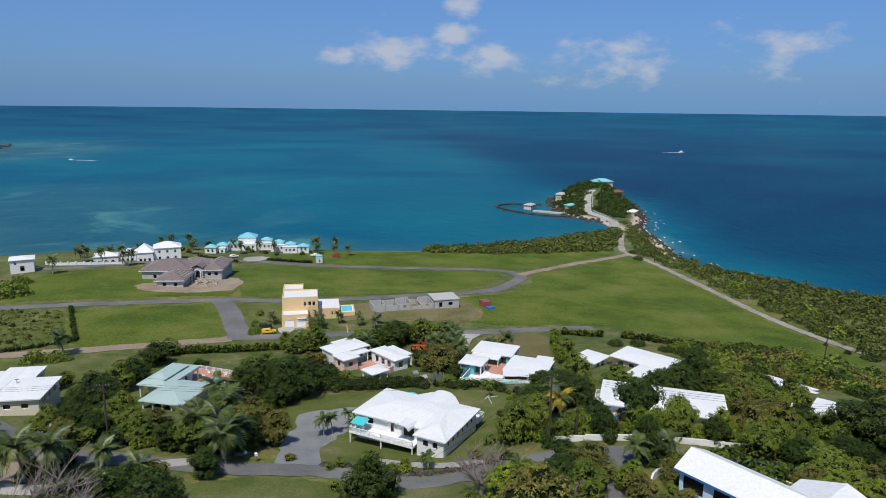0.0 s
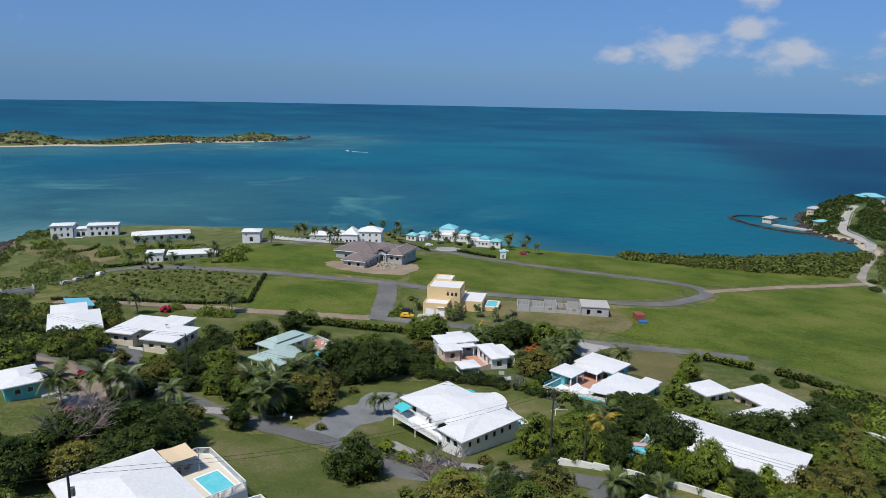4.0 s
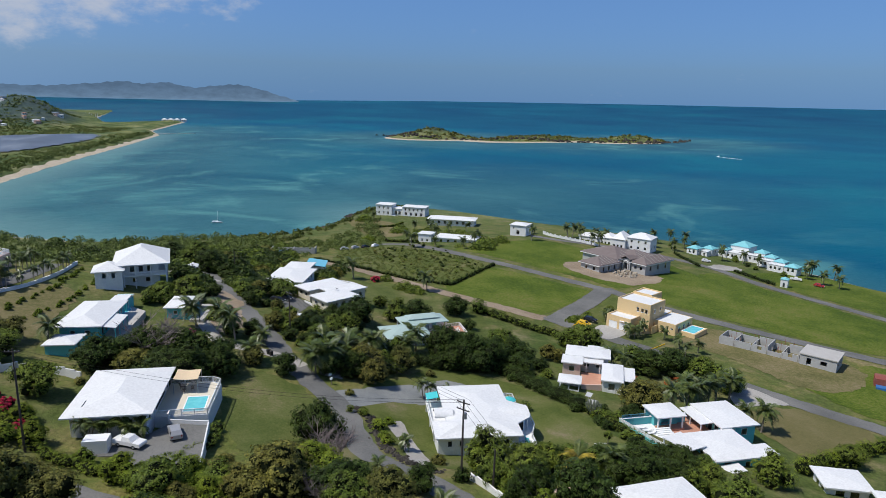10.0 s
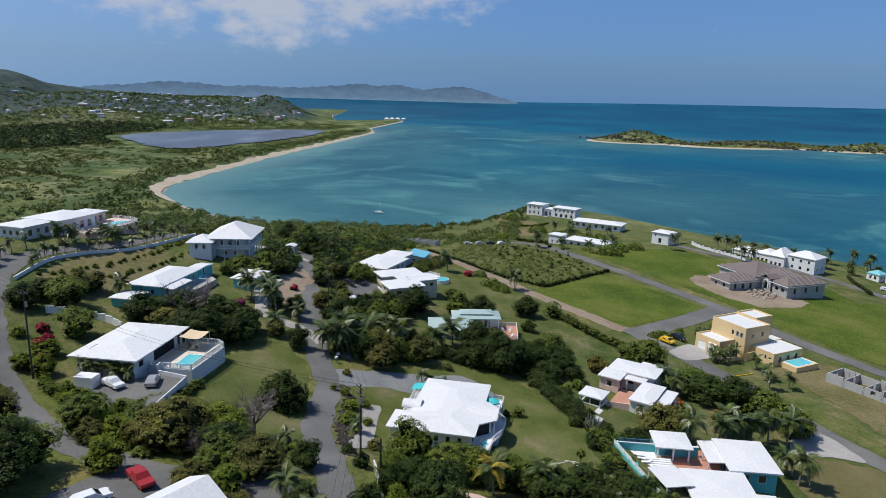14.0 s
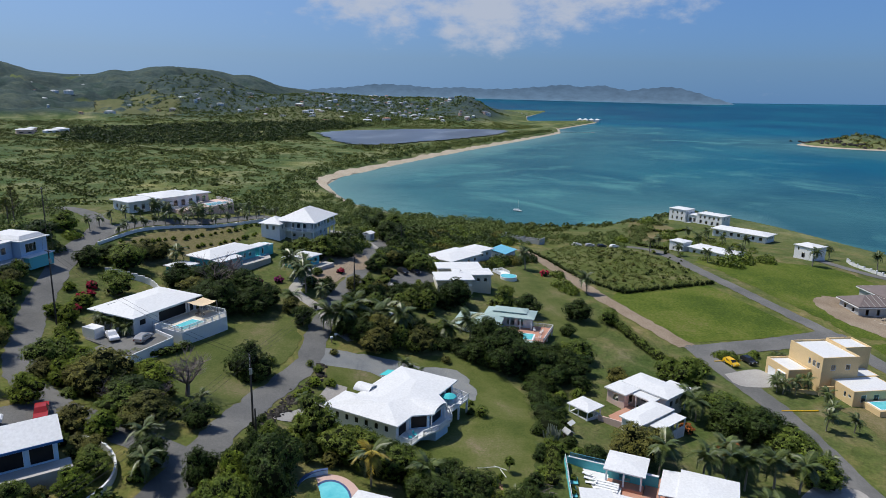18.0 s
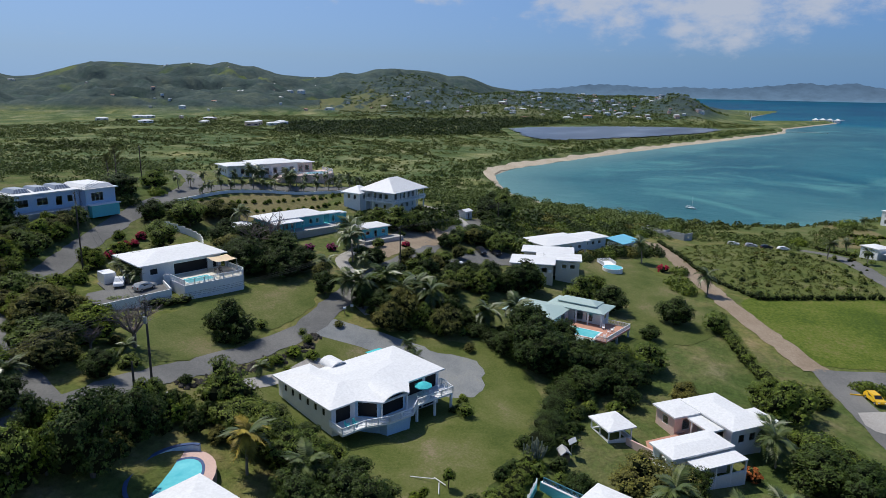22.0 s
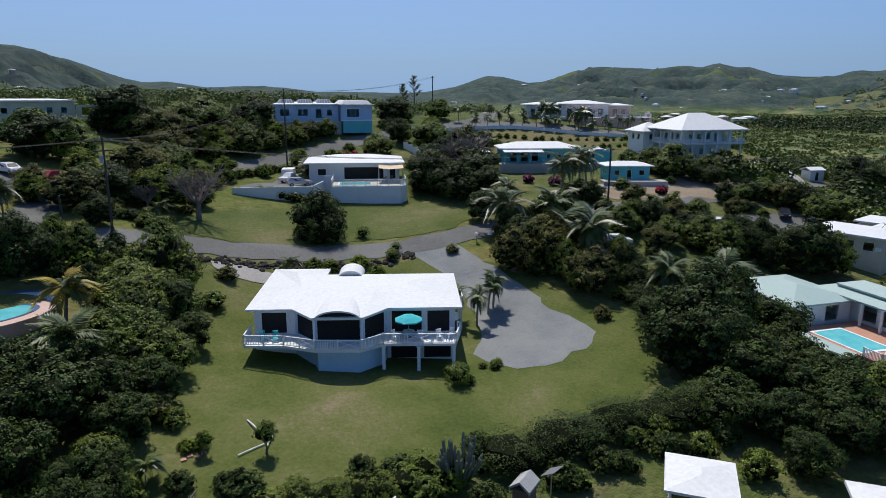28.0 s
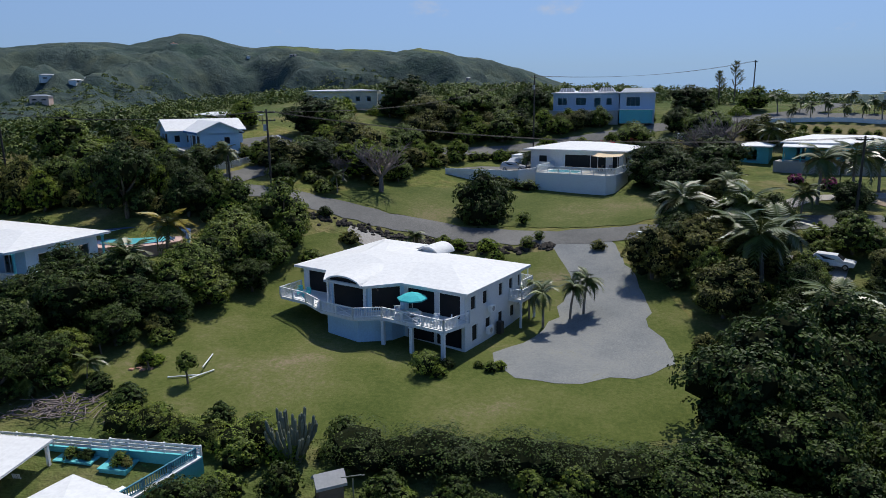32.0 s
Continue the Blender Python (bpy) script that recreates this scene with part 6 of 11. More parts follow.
def west_houses():
    h = house_at("low_white_roof_house", "white house with broad low white roof behind trees", -117.5, 120.5, 142, float(height(-130, 135)) + 0.3)
    block(h, 0.5, -12, 17, -0.5, 0, 2.9, WHITE, west=spread(11, 3, 1.3, 0.9, 2.0), north=spread(16, 4, 1.3, 0.9, 2.0), south=spread(16, 4, 1.3, 0.9, 2.0), deep=3)
    flat_roof(h, 0.3, -12.2, 17.2, -0.3, 2.9, 0.7, rise=0.8)
    block(h, 17.4, -9, 28, -1, -0.4, 2.4, WHITE, south=spread(10, 3, 1.3, 0.9, 2.0), deep=3)
    flat_roof(h, 17.3, -9.2, 28.2, -0.8, 2.4, 0.6, rise=0.5)
    b = house_at("blue_roof_cottage", "small white cottage with bright blue roof", -137, 150, 150, float(height(-140, 152)) + 0.2)
    block(b, 0, 0, 9, 6, 0, 2.5, WHITE, south=spread(9, 3, 1.1, 0.8, 1.9), west=spread(6, 2, 1.1, 0.8, 1.9), deep=3)
    shed_roof(b, -0.6, -0.6, 9.6, 6.6, 2.5, 3.5, paint("bright_blue_roof", (0.16, 0.48, 0.62), rough=0.5))


def villa_three():
    h = house_at("pavilion_villa", "white villa of linked flat-roofed wings round a small court", -16.9, 157.0, 42, 17.2)
    block(h, 10.4, 4.4, 14.9, 14.6, 0, 2.8, WHITE, south=[(2.2, 1.6, 0.4, 2.2, "w")], west=spread(9.7, 3, 1.6, 0.3, 2.2, "d"), north=spread(4.5, 1, 1.6, 0.6, 2.1), deep=3)
    flat_roof(h, 10.4, 4.2, 15.0, 14.9, 2.75, 0.35, rise=0.35)
    shed_roof(h, 15.4, 6.2, 18.2, 15.0, 2.35, 2.35)
    posts(h, [(18.0, 6.5), (18.0, 9.3), (18.0, 12.1), (18.0, 14.8), (15.6, 6.5), (15.6, 14.8)], -1.5, 2.35)
    wall(h, (18.1, 6.3), (18.1, 15.0), -2.5, 0.7, WHITE, name="porch_wall")
    block(h, 0.8, 18.3, 11.6, 24.8, -0.2, 2.9, WHITE, south=spread(10.8, 3, 1.5, 0.4, 2.2), east=spread(6, 2, 1.3, 0.7, 2.1), north=spread(10.8, 3, 1.3, 0.7, 2.1), deep=3)
    flat_roof(h, 0.8, 18.2, 11.8, 25.0, 2.9, 0.4, rise=0.5)
    block(h, 0.3, 13.2, 4.8, 18.0, 0, 2.8, PINK_WALL, south=spread(4.5, 1, 1.4, 0.6, 2.1), west=spread(4.2, 1, 1.4, 0.6, 2.1), east=spread(4.2, 1, 1.6, 0.2, 2.2, "d"), deep=3)
    flat_roof(h, 0.2, 13.0, 5.0, 18.1, 2.75, 0.35, rise=0.2)
    flat_roof(h, 5.3, 15.2, 10.3, 18.0, 2.4, 0.1, rise=0.1)
    posts(h, [(6.2, 15.4), (9.6, 15.4)], -1, 2.4)
    wall(h, (5.6, 3.2), (10.3, 4.6), -2.0, 1.5, PINK_WALL, name="court_wall")
    slab(h, [(5.2, 4.0), (10.2, 4.9), (10.2, 15.1), (5.0, 15.1)], -2, -0.1, TERRACOTTA, "court_paving")
    flat_roof(h, 6.2, 26.2, 11.5, 28.5, 2.2, 0.2, rise=0.1)
    posts(h, [(6.3, 28.4), (11.4, 28.4), (6.3, 26.3), (11.4, 26.3)], -2, 2.2)
    p = thing("garden_pavilion", "open white garden pavilion with low square roof", "pavilion", pose(-16.9, 157.0, 17.5, 0, 0, 42))
    block(p, 0.35, 0.35, 5.1, 4.7, 0, 0.85, WHITE, deep=2.5)
    posts(p, [(0.4, 0.4), (5.0, 0.4), (0.4, 4.6), (5.0, 4.6), (2.7, 0.4), (2.7, 4.6), (5.0, 2.5)], 0, 2.5, 0.18)
    hip_roof(p, 0.2, 0.2, 5.3, 4.9, 2.5, 0.45, 0.25)


def turquoise_villa():
    h = house_at("turquoise_villa", "turquoise and white villa of flat-roofed wings round a walled terrace", 5.3, 154.2, -21, 19.3)
    slab(h, [(0.05, 0.2), (8.4, 2.9), (8.4, 9.6), (0.05, 9.6)], -2.6, -0.05, WHITE, "terrace", "white paved terrace")
    slab(h, [(8.45, 2.9), (21.0, 6.9), (21.0, 9.2), (8.45, 9.2)], -2.8, -0.35, TERRACOTTA, "lower_terrace", "terracotta lower terrace")
    wall(h, (-0.3, 15.0), (-0.3, -0.3), -3, 1.5, TURQUOISE, name="terrace_wall")
    Shape().box(-0.42, -0.1, 1.5, 0.08, 15.0, 1.62).put("wall_coping", TRIM, h)
    g = thing("terrace_screen", "turquoise terrace wall topped with white boards", "wall", pose(5.4, 153.4, 19.3, 0, 0, -3))
    wall(g, (0, 0), (6.8, 0), -3, 1.25, TURQUOISE, name="screen_wall")
    wall(g, (6.85, 0), (17.0, 0), -3, 1.1, TURQUOISE, name="screen_wall")
    for x0, x1, z in ((-0.1, 6.7, 1.3), (6.8, 17.1, 1.15)):
        n = round((x1 - x0) / 1.5)
        for k in range(n + 1):
            x = x0 + (x1 - x0) * k / n
            Shape().box(x - 0.06, 0.04, z - 0.05, x + 0.06, 0.16, z + 0.75).put("post", TRIM, g)
        for q in (0.05, 0.31, 0.57):
            Shape().box(x0, 0.17, z + q, x1, 0.21, z + q + 0.19).put("board", TRIM, g)
    for x0, x1, y1 in ((4.6, 6.6, 1.7), (7.6, 10.4, 1.2)):
        Shape().box(x0, 0.3, -0.4, x1, y1, 0.55).box(x0 - 0.08, 0.28, 0.56, x1 + 0.08, y1 + 0.08, 0.66).put("planter", TURQUOISE, g)
    c = thing("terrace_canopy", "white flat canopy on square posts over a terracotta terrace", "canopy", pose(15.6, 154.0, 19.3, 0, 0, -3))
    shed_roof(c, 0, 0.2, 6.4, 5.4, 2.15, 1.95)
    posts(c, [(0.3, 0.5), (6.1, 0.5), (0.3, 5.0), (6.1, 5.0)], -0.35, 2.0, 0.2)
    # pavilion
    posts(h, [(-2.6, 6.9), (2.8, 6.9), (-2.6, 12.5), (2.8, 12.5), (2.8, 9.7)], -3, 2.6, 0.28)
    hip_roof(h, -2.9, 6.6, 3.1, 12.9, 2.6, 0.35, 0.25, label="white square pavilion roof")
    block(h, -2.5, 7.0, 1.0, 12.4, 0, 2.3, TURQUOISE, east=[(2.4, 1.8, 0, 2.1, "o")], deep=3)
    slab(h, [(1.1, 7.0), (3.2, 7.0), (3.2, 12.9), (1.1, 12.9)], -2.6, -0.02, TERRACOTTA, "pavilion_paving")
    slab(h, [(3.25, 9.65), (8.4, 9.65), (8.4, 18.3), (-3, 18.3), (-3, 13), (3.25, 13)], -3, -0.45, TERRACOTTA, "court_paving", "terracotta court paving")
    # far wing and near wing
    block(h, -3.0, 18.8, 7.3, 26.6, -1.2, 1.65, TURQUOISE, south=spread(10.3, 4, 1.5, 0.2, 2.3, "d"), east=spread(7.3, 2, 1.4, 0.7, 2.2), north=spread(10.3, 3, 1.3, 0.7, 2.1), deep=3)
    flat_roof(h, -3.2, 18.6, 7.5, 26.9, 1.6, 0.4, rise=0.25)
    shed_roof(h, -3.0, 15.4, 5.0, 18.3, 1.3, 1.5)
    posts(h, [(-2.8, 15.6), (1, 15.6), (4.8, 15.6)], -2, 1.3, 0.2)
    block(h, 8.6, 10.2, 18.2, 19.8, -1.5, 1.3, TURQUOISE, south=spread(9.6, 3, 1.5, 0.2, 2.2, "d"), east=[(2.2, 1.6, 0.3, 2.2, "w"), (6.5, 1.2, 0.8, 2.0, "w")], north=spread(9.6, 3, 1.4, 0.7, 2.1), west=spread(9, 2, 1.8, 0.1, 2.2, "d"), deep=3)
    flat_roof(h, 8.2, 9.9, 18.5, 20.1, 1.3, 0.45, rise=0.4)
    block(h, 14.0, 20.0, 17.6, 23.4, -1.6, 0.9, TURQUOISE, east=[(1.6, 1.0, 0.0, 2.0, "d")], deep=3)
    flat_roof(h, 14.0, 20.3, 17.8, 23.6, 0.9, 0.3, rise=0.1)
    shed_roof(h, 18.7, 10.4, 21.6, 14.2, 0.4, 0.7)
    Shape().box(17.8, 7.0, -2.4, 21.4, 9.0, -0.9).put("planter", TURQUOISE, h)
    st = Shape()
    for k in range(4):
        st.box(3.2 + k * 0.5, 5.6, -0.05, 3.7 + k * 0.5, 9.2, 0.62 - k * 0.16)
    st.put("steps", TRIM, h)
    railing(h, [(-0.17, 0.2, 1.6), (-0.17, 6.4, 1.6)], 0.7, paint("blue_railing", (0.06, 0.22, 0.28)), cross=False)
    for k in range(3):
        lg = thing("sun_lounger", "white sun lounger on the terrace", "sun lounger", h.matrix_basis @ pose(1.6 + k * 1.4, 2.8 + 0.5 * k, -0.05, 0, 0, 14 * k - 20), "sun loungers")
        Shape().box(-0.3, 0, 0.28, 0.3, 1.35, 0.36).put("seat", TRIM, lg)
        Shape().beam((0, 1.35, 0.34), (0, 1.9, 0.75), 0.6, 0.07).put("backrest", TRIM, lg)
        for i in (-0.25, 0.25):
            for j in (0.15, 1.3):
                Shape().box(i - 0.03, j - 0.03, 0, i + 0.03, j + 0.03, 0.28).put("leg", TRIM, lg)
    for k, (x, y) in enumerate(((10.6, 5.6), (14.2, 6.6), (12.6, 7.6))):
        q = h.matrix_basis @ Vector((x, y, -0.35))
        garden_chair(q.x, q.y, q.z, 70 * k, TRIM, "terrace_chair", "white chair on a terracotta terrace")


def pink_villa():
    h = house_at("pink_villa", "pale pink villa with flat white roofs and terracotta patio", 46.0, 175.0, -43, 17.3)
    block(h, 3.0, -1.5, 17.0, 7.5, 0, 3.0, PINK_WALL, south=spread(14, 4, 1.6, 0.3, 2.3, "d"), west=spread(8.5, 2, 1.4, 0.7, 2.1), north=spread(14, 4, 1.2, 0.8, 2.1), east=spread(8.5, 2, 1.3, 0.7, 2.1), deep=3)
    flat_roof(h, 2.6, -1.8, 17.4, 7.8, 3.0, 0.5, rise=0.4)
    block(h, 12.0, -12.0, 21.0, -1.8, -0.2, 2.9, PINK_WALL, west=spread(10, 3, 1.5, 0.2, 2.2, "d"), south=spread(9, 3, 1.2, 0.8, 2.1), east=spread(10, 3, 1.2, 0.8, 2.1), deep=3)
    flat_roof(h, 11.7, -12.3, 21.3, -1.95, 2.9, 0.5, rise=0.4)
    slab(h, [(2, -9.5), (11.9, -9.5), (11.9, -1.6), (2, -1.6)], -2.0, -0.08, TERRACOTTA, "patio", "terracotta patio")
    block(h, -4.5, -9.0, 1.5, -2.0, 0, 2.6, WHITE, south=spread(6, 2, 1.4, 0.4, 2.0), east=spread(6.5, 2, 1.6, 0.1, 2.1, "d"), deep=3)
    flat_roof(h, -4.8, -9.3, 1.8, -1.7, 2.6, 0.4, rise=0.3)


def east_villa():
    h = house_at("east_villa", "turquoise and white villa with round and flat roofs among trees", 82.0, 157.0, -48, 18.2)
    block(h, 0, -7, 11, 0, 0, 2.8, TURQUOISE, south=spread(11, 3, 1.4, 0.4, 2.2), west=spread(7, 2, 1.4, 0.6, 2.1), deep=4)
    flat_roof(h, -0.3, -7.3, 11.3, 0.3, 2.8, 0.5, rise=0.5)
    block(h, 11.5, -13, 20, -3, 0.4, 3.2, PALE_BLUE, west=spread(10, 3, 1.4, 0.6, 2.1), south=spread(8, 2, 1.4, 0.6, 2.1), deep=4)
    flat_roof(h, 11.2, -13.3, 20.3, -2.7, 3.2, 0.5, rise=0.5)
    s = Shape()
    s.tube([(-6, -8, 2.6), (-6, -8, 2.8)], 4.2, 24)
    s.add([(-6, -8, 3.5)] + [(-6 + 4.1 * math.cos(k * math.tau / 24), -8 + 4.1 * math.sin(k * math.tau / 24), 2.8) for k in range(24)], [(0, 1 + k, 1 + (k + 1) % 24) for k in range(24)])
    s.put("round_roof", ROOF_WHITE, h, "round white conical roof")
    Shape().tube([(-6, -8, -3), (-6, -8, 2.6)], 3.4, 20).put("round_wall", TERRACOTTA, h)
    c = house_at("white_cottage", "small white cottage with flat roof and railed terrace", 76, 124, -40, float(height(78, 118)) + 0.4)
    block(c, 0, -7, 12, 0, 0, 2.8, WHITE, south=spread(12, 4, 1.3, 0.6, 2.0), west=spread(7, 2, 1.2, 0.6, 2.0), deep=4)
    flat_roof(c, -0.3, -7.3, 12.3, 0.3, 2.8, 0.5, rise=0.3)
    slab(c, [(-5, -6), (-0.1, -6), (-0.1, 0), (-5, 0)], -3, -0.1, WHITE, "terrace")
    railing(c, [(-0.2, -5.9, -0.1), (-4.9, -5.9, -0.1), (-4.9, -0.1, -0.1)], 1.0)


def yellow_house():
    h = house_at("yellow_house", "sand-yellow modern house of flat-roofed blocks with double garage", -53.0, 213.3, 11, 13.4)
    block(h, 0, 0, 8.7, 6.0, 0, 4.3, SAND_WALL, south=[(2.4, 3.0, 0, 2.4, "g"), (6.2, 3.0, 0, 2.4, "g")], west=[(3, 1.0, 1.2, 2.2, "w")], deep=2)
    flat_roof(h, 0.25, 0.25, 8.45, 5.75, 3.6, 0, rise=0.03)
    block(h, 0, 6.1, 12.0, 16.0, 0, 8.6, SAND_WALL, south=[(9.2, 1.0, 5.4, 6.9, "w"), (10.6, 1.0, 5.4, 6.9, "w"), (7.6, 0.8, 5.4, 6.9, "w")], west=spread(9.5, 2, 1.2, 5.0, 6.4), east=spread(9.5, 2, 1.3, 5.2, 6.7), deep=2)
    flat_roof(h, 0.25, 6.35, 11.75, 15.75, 7.9, 0, rise=0.03)
    block(h, 0, 16.1, 7.0, 23.2, 0, 8.9, SAND_WALL, east=spread(6.5, 1, 1.2, 5.2, 6.6), north=spread(7, 2, 1.2, 5.2, 6.6), west=spread(6.5, 2, 1.2, 5.0, 6.4), deep=2)
    flat_roof(h, 0.25, 16.35, 6.75, 22.95, 8.2, 0, rise=0.03)
    block(h, 7.1, 16.1, 12.0, 22.0, 0, 3.4, SAND_WALL, north=spread(5, 2, 1.0, 0.8, 2.2), deep=2)
    flat_roof(h, 7.3, 16.3, 11.8, 21.8, 3.1, 0, rise=0.03)
    block(h, 12.1, 9.0, 19.6, 21.0, 0, 3.3, SAND_WALL, south=[(4.8, 0.7, 0.9, 2.2, "d"), (6.3, 0.9, 1.3, 1.9, "w")], east=spread(11.5, 3, 1.4, 0.4, 2.3, "d"), deep=2)
    flat_roof(h, 12.3, 9.2, 19.4, 20.8, 3.0, 0, rise=0.03)
    slab(h, [(19.7, 11.5), (25.0, 11.5), (25.0, 20.5), (19.7, 20.5)], -2, 0.9, SAND_WALL, "pool_terrace")
    pool(h, [(20.4, 12.5), (24.2, 12.5), (24.2, 19.5), (20.4, 19.5)], 0.92, TRIM)
    wall(h, (10.2, -2.0), (13.6, 6.0), -2, 0.5, SAND_WALL, name="garden_wall")
    wall(h, (13.6, 5.0), (13.6, 8.9), -2, 1.9, SAND_WALL, name="garden_wall")
    Shape().box(5.0, -0.5, 2.9, 8.0, -0.02, 3.1).put("door_lintel", TRIM, h)
    sheet("drive_pad", [(-49, 201.5), (-54, 212.2), (-45, 214), (-42.5, 203)], CONCRETE_DRIVE, "pale concrete drive before a garage", "driveway", 0.12, ragged=0.05)


def grey_house():
    h = house_at("unfinished_grey_house", "grey block mansion under construction with brown shingle roofs", -117.0, 266.0, 4, 12.0)
    spec = [(0, 0, 10.5, 13.5, 3.4, 2.4), (-11.0, 14.0, 9.0, 33.0, 4.2, 3.2), (14.0, 18.0, 21.5, 37.0, 3.6, 2.3), (2.0, 22.0, 13.8, 34.0, 4.4, 2.4)]
    for x0, y0, x1, y1, z, rise in spec:
        block(h, x0, y0, x1, y1, 0, z, BARE, south=spread(x1 - x0, 2, 1.3, 0.8, 2.2, "o"), north=spread(x1 - x0, 2, 1.3, 0.8, 2.2, "o"),
              west=spread(y1 - y0 - 0.5, 3, 1.3, 0.8, 2.2, "o"), east=spread(y1 - y0 - 0.5, 3, 1.1, 0.4, 2.4, "o"), deep=3)
        hip_roof(h, x0, y0, x1, y1, z, rise, 0.9, BROWN_TILE, "brown shingle hipped roof with bare battens")
        Shape().box(x0 - 0.95, y0 - 0.95, z - 0.35, x1 + 0.95, y1 + 0.95, z - 0.02).put("eaves_band", TRIM, h)
        cy = (y0 + y1) / 2
        for k in range(7):
            y = y0 + (y1 - y0) * (k + 0.5) / 7
            zz = z + 0.25 + rise * min(1.0, min(y - y0, y1 - y) / ((x1 - x0) / 2))
            for sgn, xe in ((-1, x0 - 0.8), (1, x1 + 0.8)):
                xr = (x0 + x1) / 2 + sgn * max(0.0, (x1 - x0) / 2 * (1 - min(1.0, min(y - y0, y1 - y) / ((x1 - x0) / 2))))
                Shape().beam((xe, y, z + 0.34), (xr, y, zz + 0.06), 0.12, 0.1).put("batten", CONCRETE, h)
    # arched porch between the wings
    wall(h, (9.2, 17.2), (13.9, 17.2), -1, 4.6, BARE, [(2.35, 1.7, 0, 2.9, "o")], name="porch_wall")
    gable_roof(h, 9.2, 16.8, 13.9, 22.0, 4.5, 1.3, 0.3, BROWN_TILE, along="y")
    ar = Shape()
    for k in range(9):
        a0, a1 = math.pi * k / 9, math.pi * (k + 1) / 9
        ar.beam((11.55 + 0.95 * math.cos(a0), 17.1, 2.9 + 0.95 * math.sin(a0)), (11.55 + 0.95 * math.cos(a1), 17.1, 2.9 + 0.95 * math.sin(a1)), 0.25, 0.22)
    ar.put("arch", TRIM, h)
    for x in (10.2, 12.9):
        Shape().tube([(x, 16.9, -1), (x, 16.9, 2.9)], 0.2, 10).put("column", TRIM, h)
    heap = thing("rubble_heap", "pale heap of building rubble and sand", "rubble", at(-103, 276, 0), kind="stuff")
    rnd = random.Random(5)
    s = Shape()
    for k in range(140):
        a, r = rnd.uniform(0, math.tau), 8 * math.sqrt(rnd.random())
        x, y = r * math.cos(a), r * math.sin(a)
        z = max(0, 0.8 - r * 0.1)
        q = rnd.uniform(0.15, 0.6)
        s.box(x - q, y - q * rnd.uniform(0.5, 1), z - 0.4, x + q * rnd.uniform(0.4, 1), y + q, z + q * rnd.uniform(0.3, 0.9))
    s.put("rubble", paint("pale_rubble", (0.42, 0.36, 0.28), wear=0.3), heap)


def ruin_house():
    h = house_at("unfinished_block_house", "roofless grey concrete block house under construction", -24.5, 233.0, 16, 13.0)
    rnd = random.Random(9)
    for x in (0, 4.5, 9.5, 14.0, 18.0, 22.5):
        wall(h, (x, 8.0), (x, 0), -1.5, rnd.uniform(1.6, 2.9), BARE, [(3.0, 1.1, 0, 2.0 if x % 2 else 1.4, "o")])
    for x0, x1 in ((0.3, 4.4), (4.8, 9.4), (9.8, 13.9), (14.3, 17.9), (18.3, 22.4)):
        wall(h, (x0, 0), (x1, 0), -1.5, rnd.uniform(1.0, 2.8), BARE, [((x1 - x0) / 2, 1.2, 0.8, 1.9, "o")] if rnd.random() > 0.4 else ())
        wall(h, (x1, 8.0), (x0, 8.0), -1.5, rnd.uniform(1.4, 2.9), BARE, ())
    for k in range(16):
        x, y = rnd.uniform(0, 22), rnd.choice((0.12, 7.88, 4.0))
        Shape().tube([(x, y, 0), (x, y, rnd.uniform(2.8, 3.8))], 0.05, 5).put("rebar", RUST, h)
    block(h, 23.0, -0.5, 32.5, 8.5, 0, 2.9, BARE, south=[(2.4, 1.2, 0, 2.1, "o"), (6.2, 1.6, 0.8, 2.0, "o")], east=spread(8, 2, 1.2, 0.9, 2.0, "o"), west=[(4, 1.0, 0, 2.1, "o")], deep=2)
    flat_roof(h, 23.0, -0.5, 32.5, 8.5, 2.9, 0.25, CONCRETE, rise=0.02)
    c = thing("rust_red_tank", "rust-red metal container with blue sheeting in grass", "container", at(17, 245, 0, 25))
    Shape().box(-1.6, -2.2, 0, 1.6, 2.2, 2.4).put("body", RUST, c)
    rb = Shape()
    for k in range(7):
        rb.box(-1.66, -2.0 + k * 0.6, 0.1, 1.66, -1.8 + k * 0.6, 2.3)
    rb.put("ribs", RUST, c)
    Shape().box(-1.2, -4.6, 0, 1.8, -2.4, 0.8).put("sheeting", BLUE_TARP, c)


def white_mansion():
    h = house_at("white_mansion", "white seaside mansion with several steep white roofs and domes", -170, 318, 22, 8.6)
    for x0, x1, y0, y1, z, rise in ((0, 11, 0, 10, 4.0, 1.6), (11.3, 19, 1, 11, 4.4, 2.0), (19.3, 27, -2, 9, 5.2, 3.6), (27.3, 40, 0, 11, 6.6, 2.4)):
        block(h, x0, y0, x1, y1, 0, z, WHITE, south=spread(x1 - x0, 3, 1.2, 0.9, 2.4) + (spread(x1 - x0, 3, 1.1, 4.2, 5.6) if z > 6 else []), east=spread(y1 - y0 - 0.5, 2, 1.2, 0.9, 2.4), west=spread(y1 - y0 - 0.5, 2, 1.2, 0.9, 2.4), deep=4)
        hip_roof(h, x0, y0, x1, y1, z, rise, 0.4)
    w = thing("white_sea_wall", "long white garden wall with piers by the sea", "wall")
    line = resample([(-186, 306), (-178, 304), (-168, 306), (-158, 310), (-150, 312)], 3)
    for a, b in zip(line, line[1:]):
        z = float(height((a.x + b.x) / 2, (a.y + b.y) / 2))
        Shape().beam((a.x, a.y, z + 0.5), (b.x, b.y, z + 0.5), 0.3, 1.6).put("wall_section", WHITE, w)
        Shape().box(a.x - 0.3, a.y - 0.3, z, a.x + 0.3, a.y + 0.3, z + 1.8).put("pier", WHITE, w)


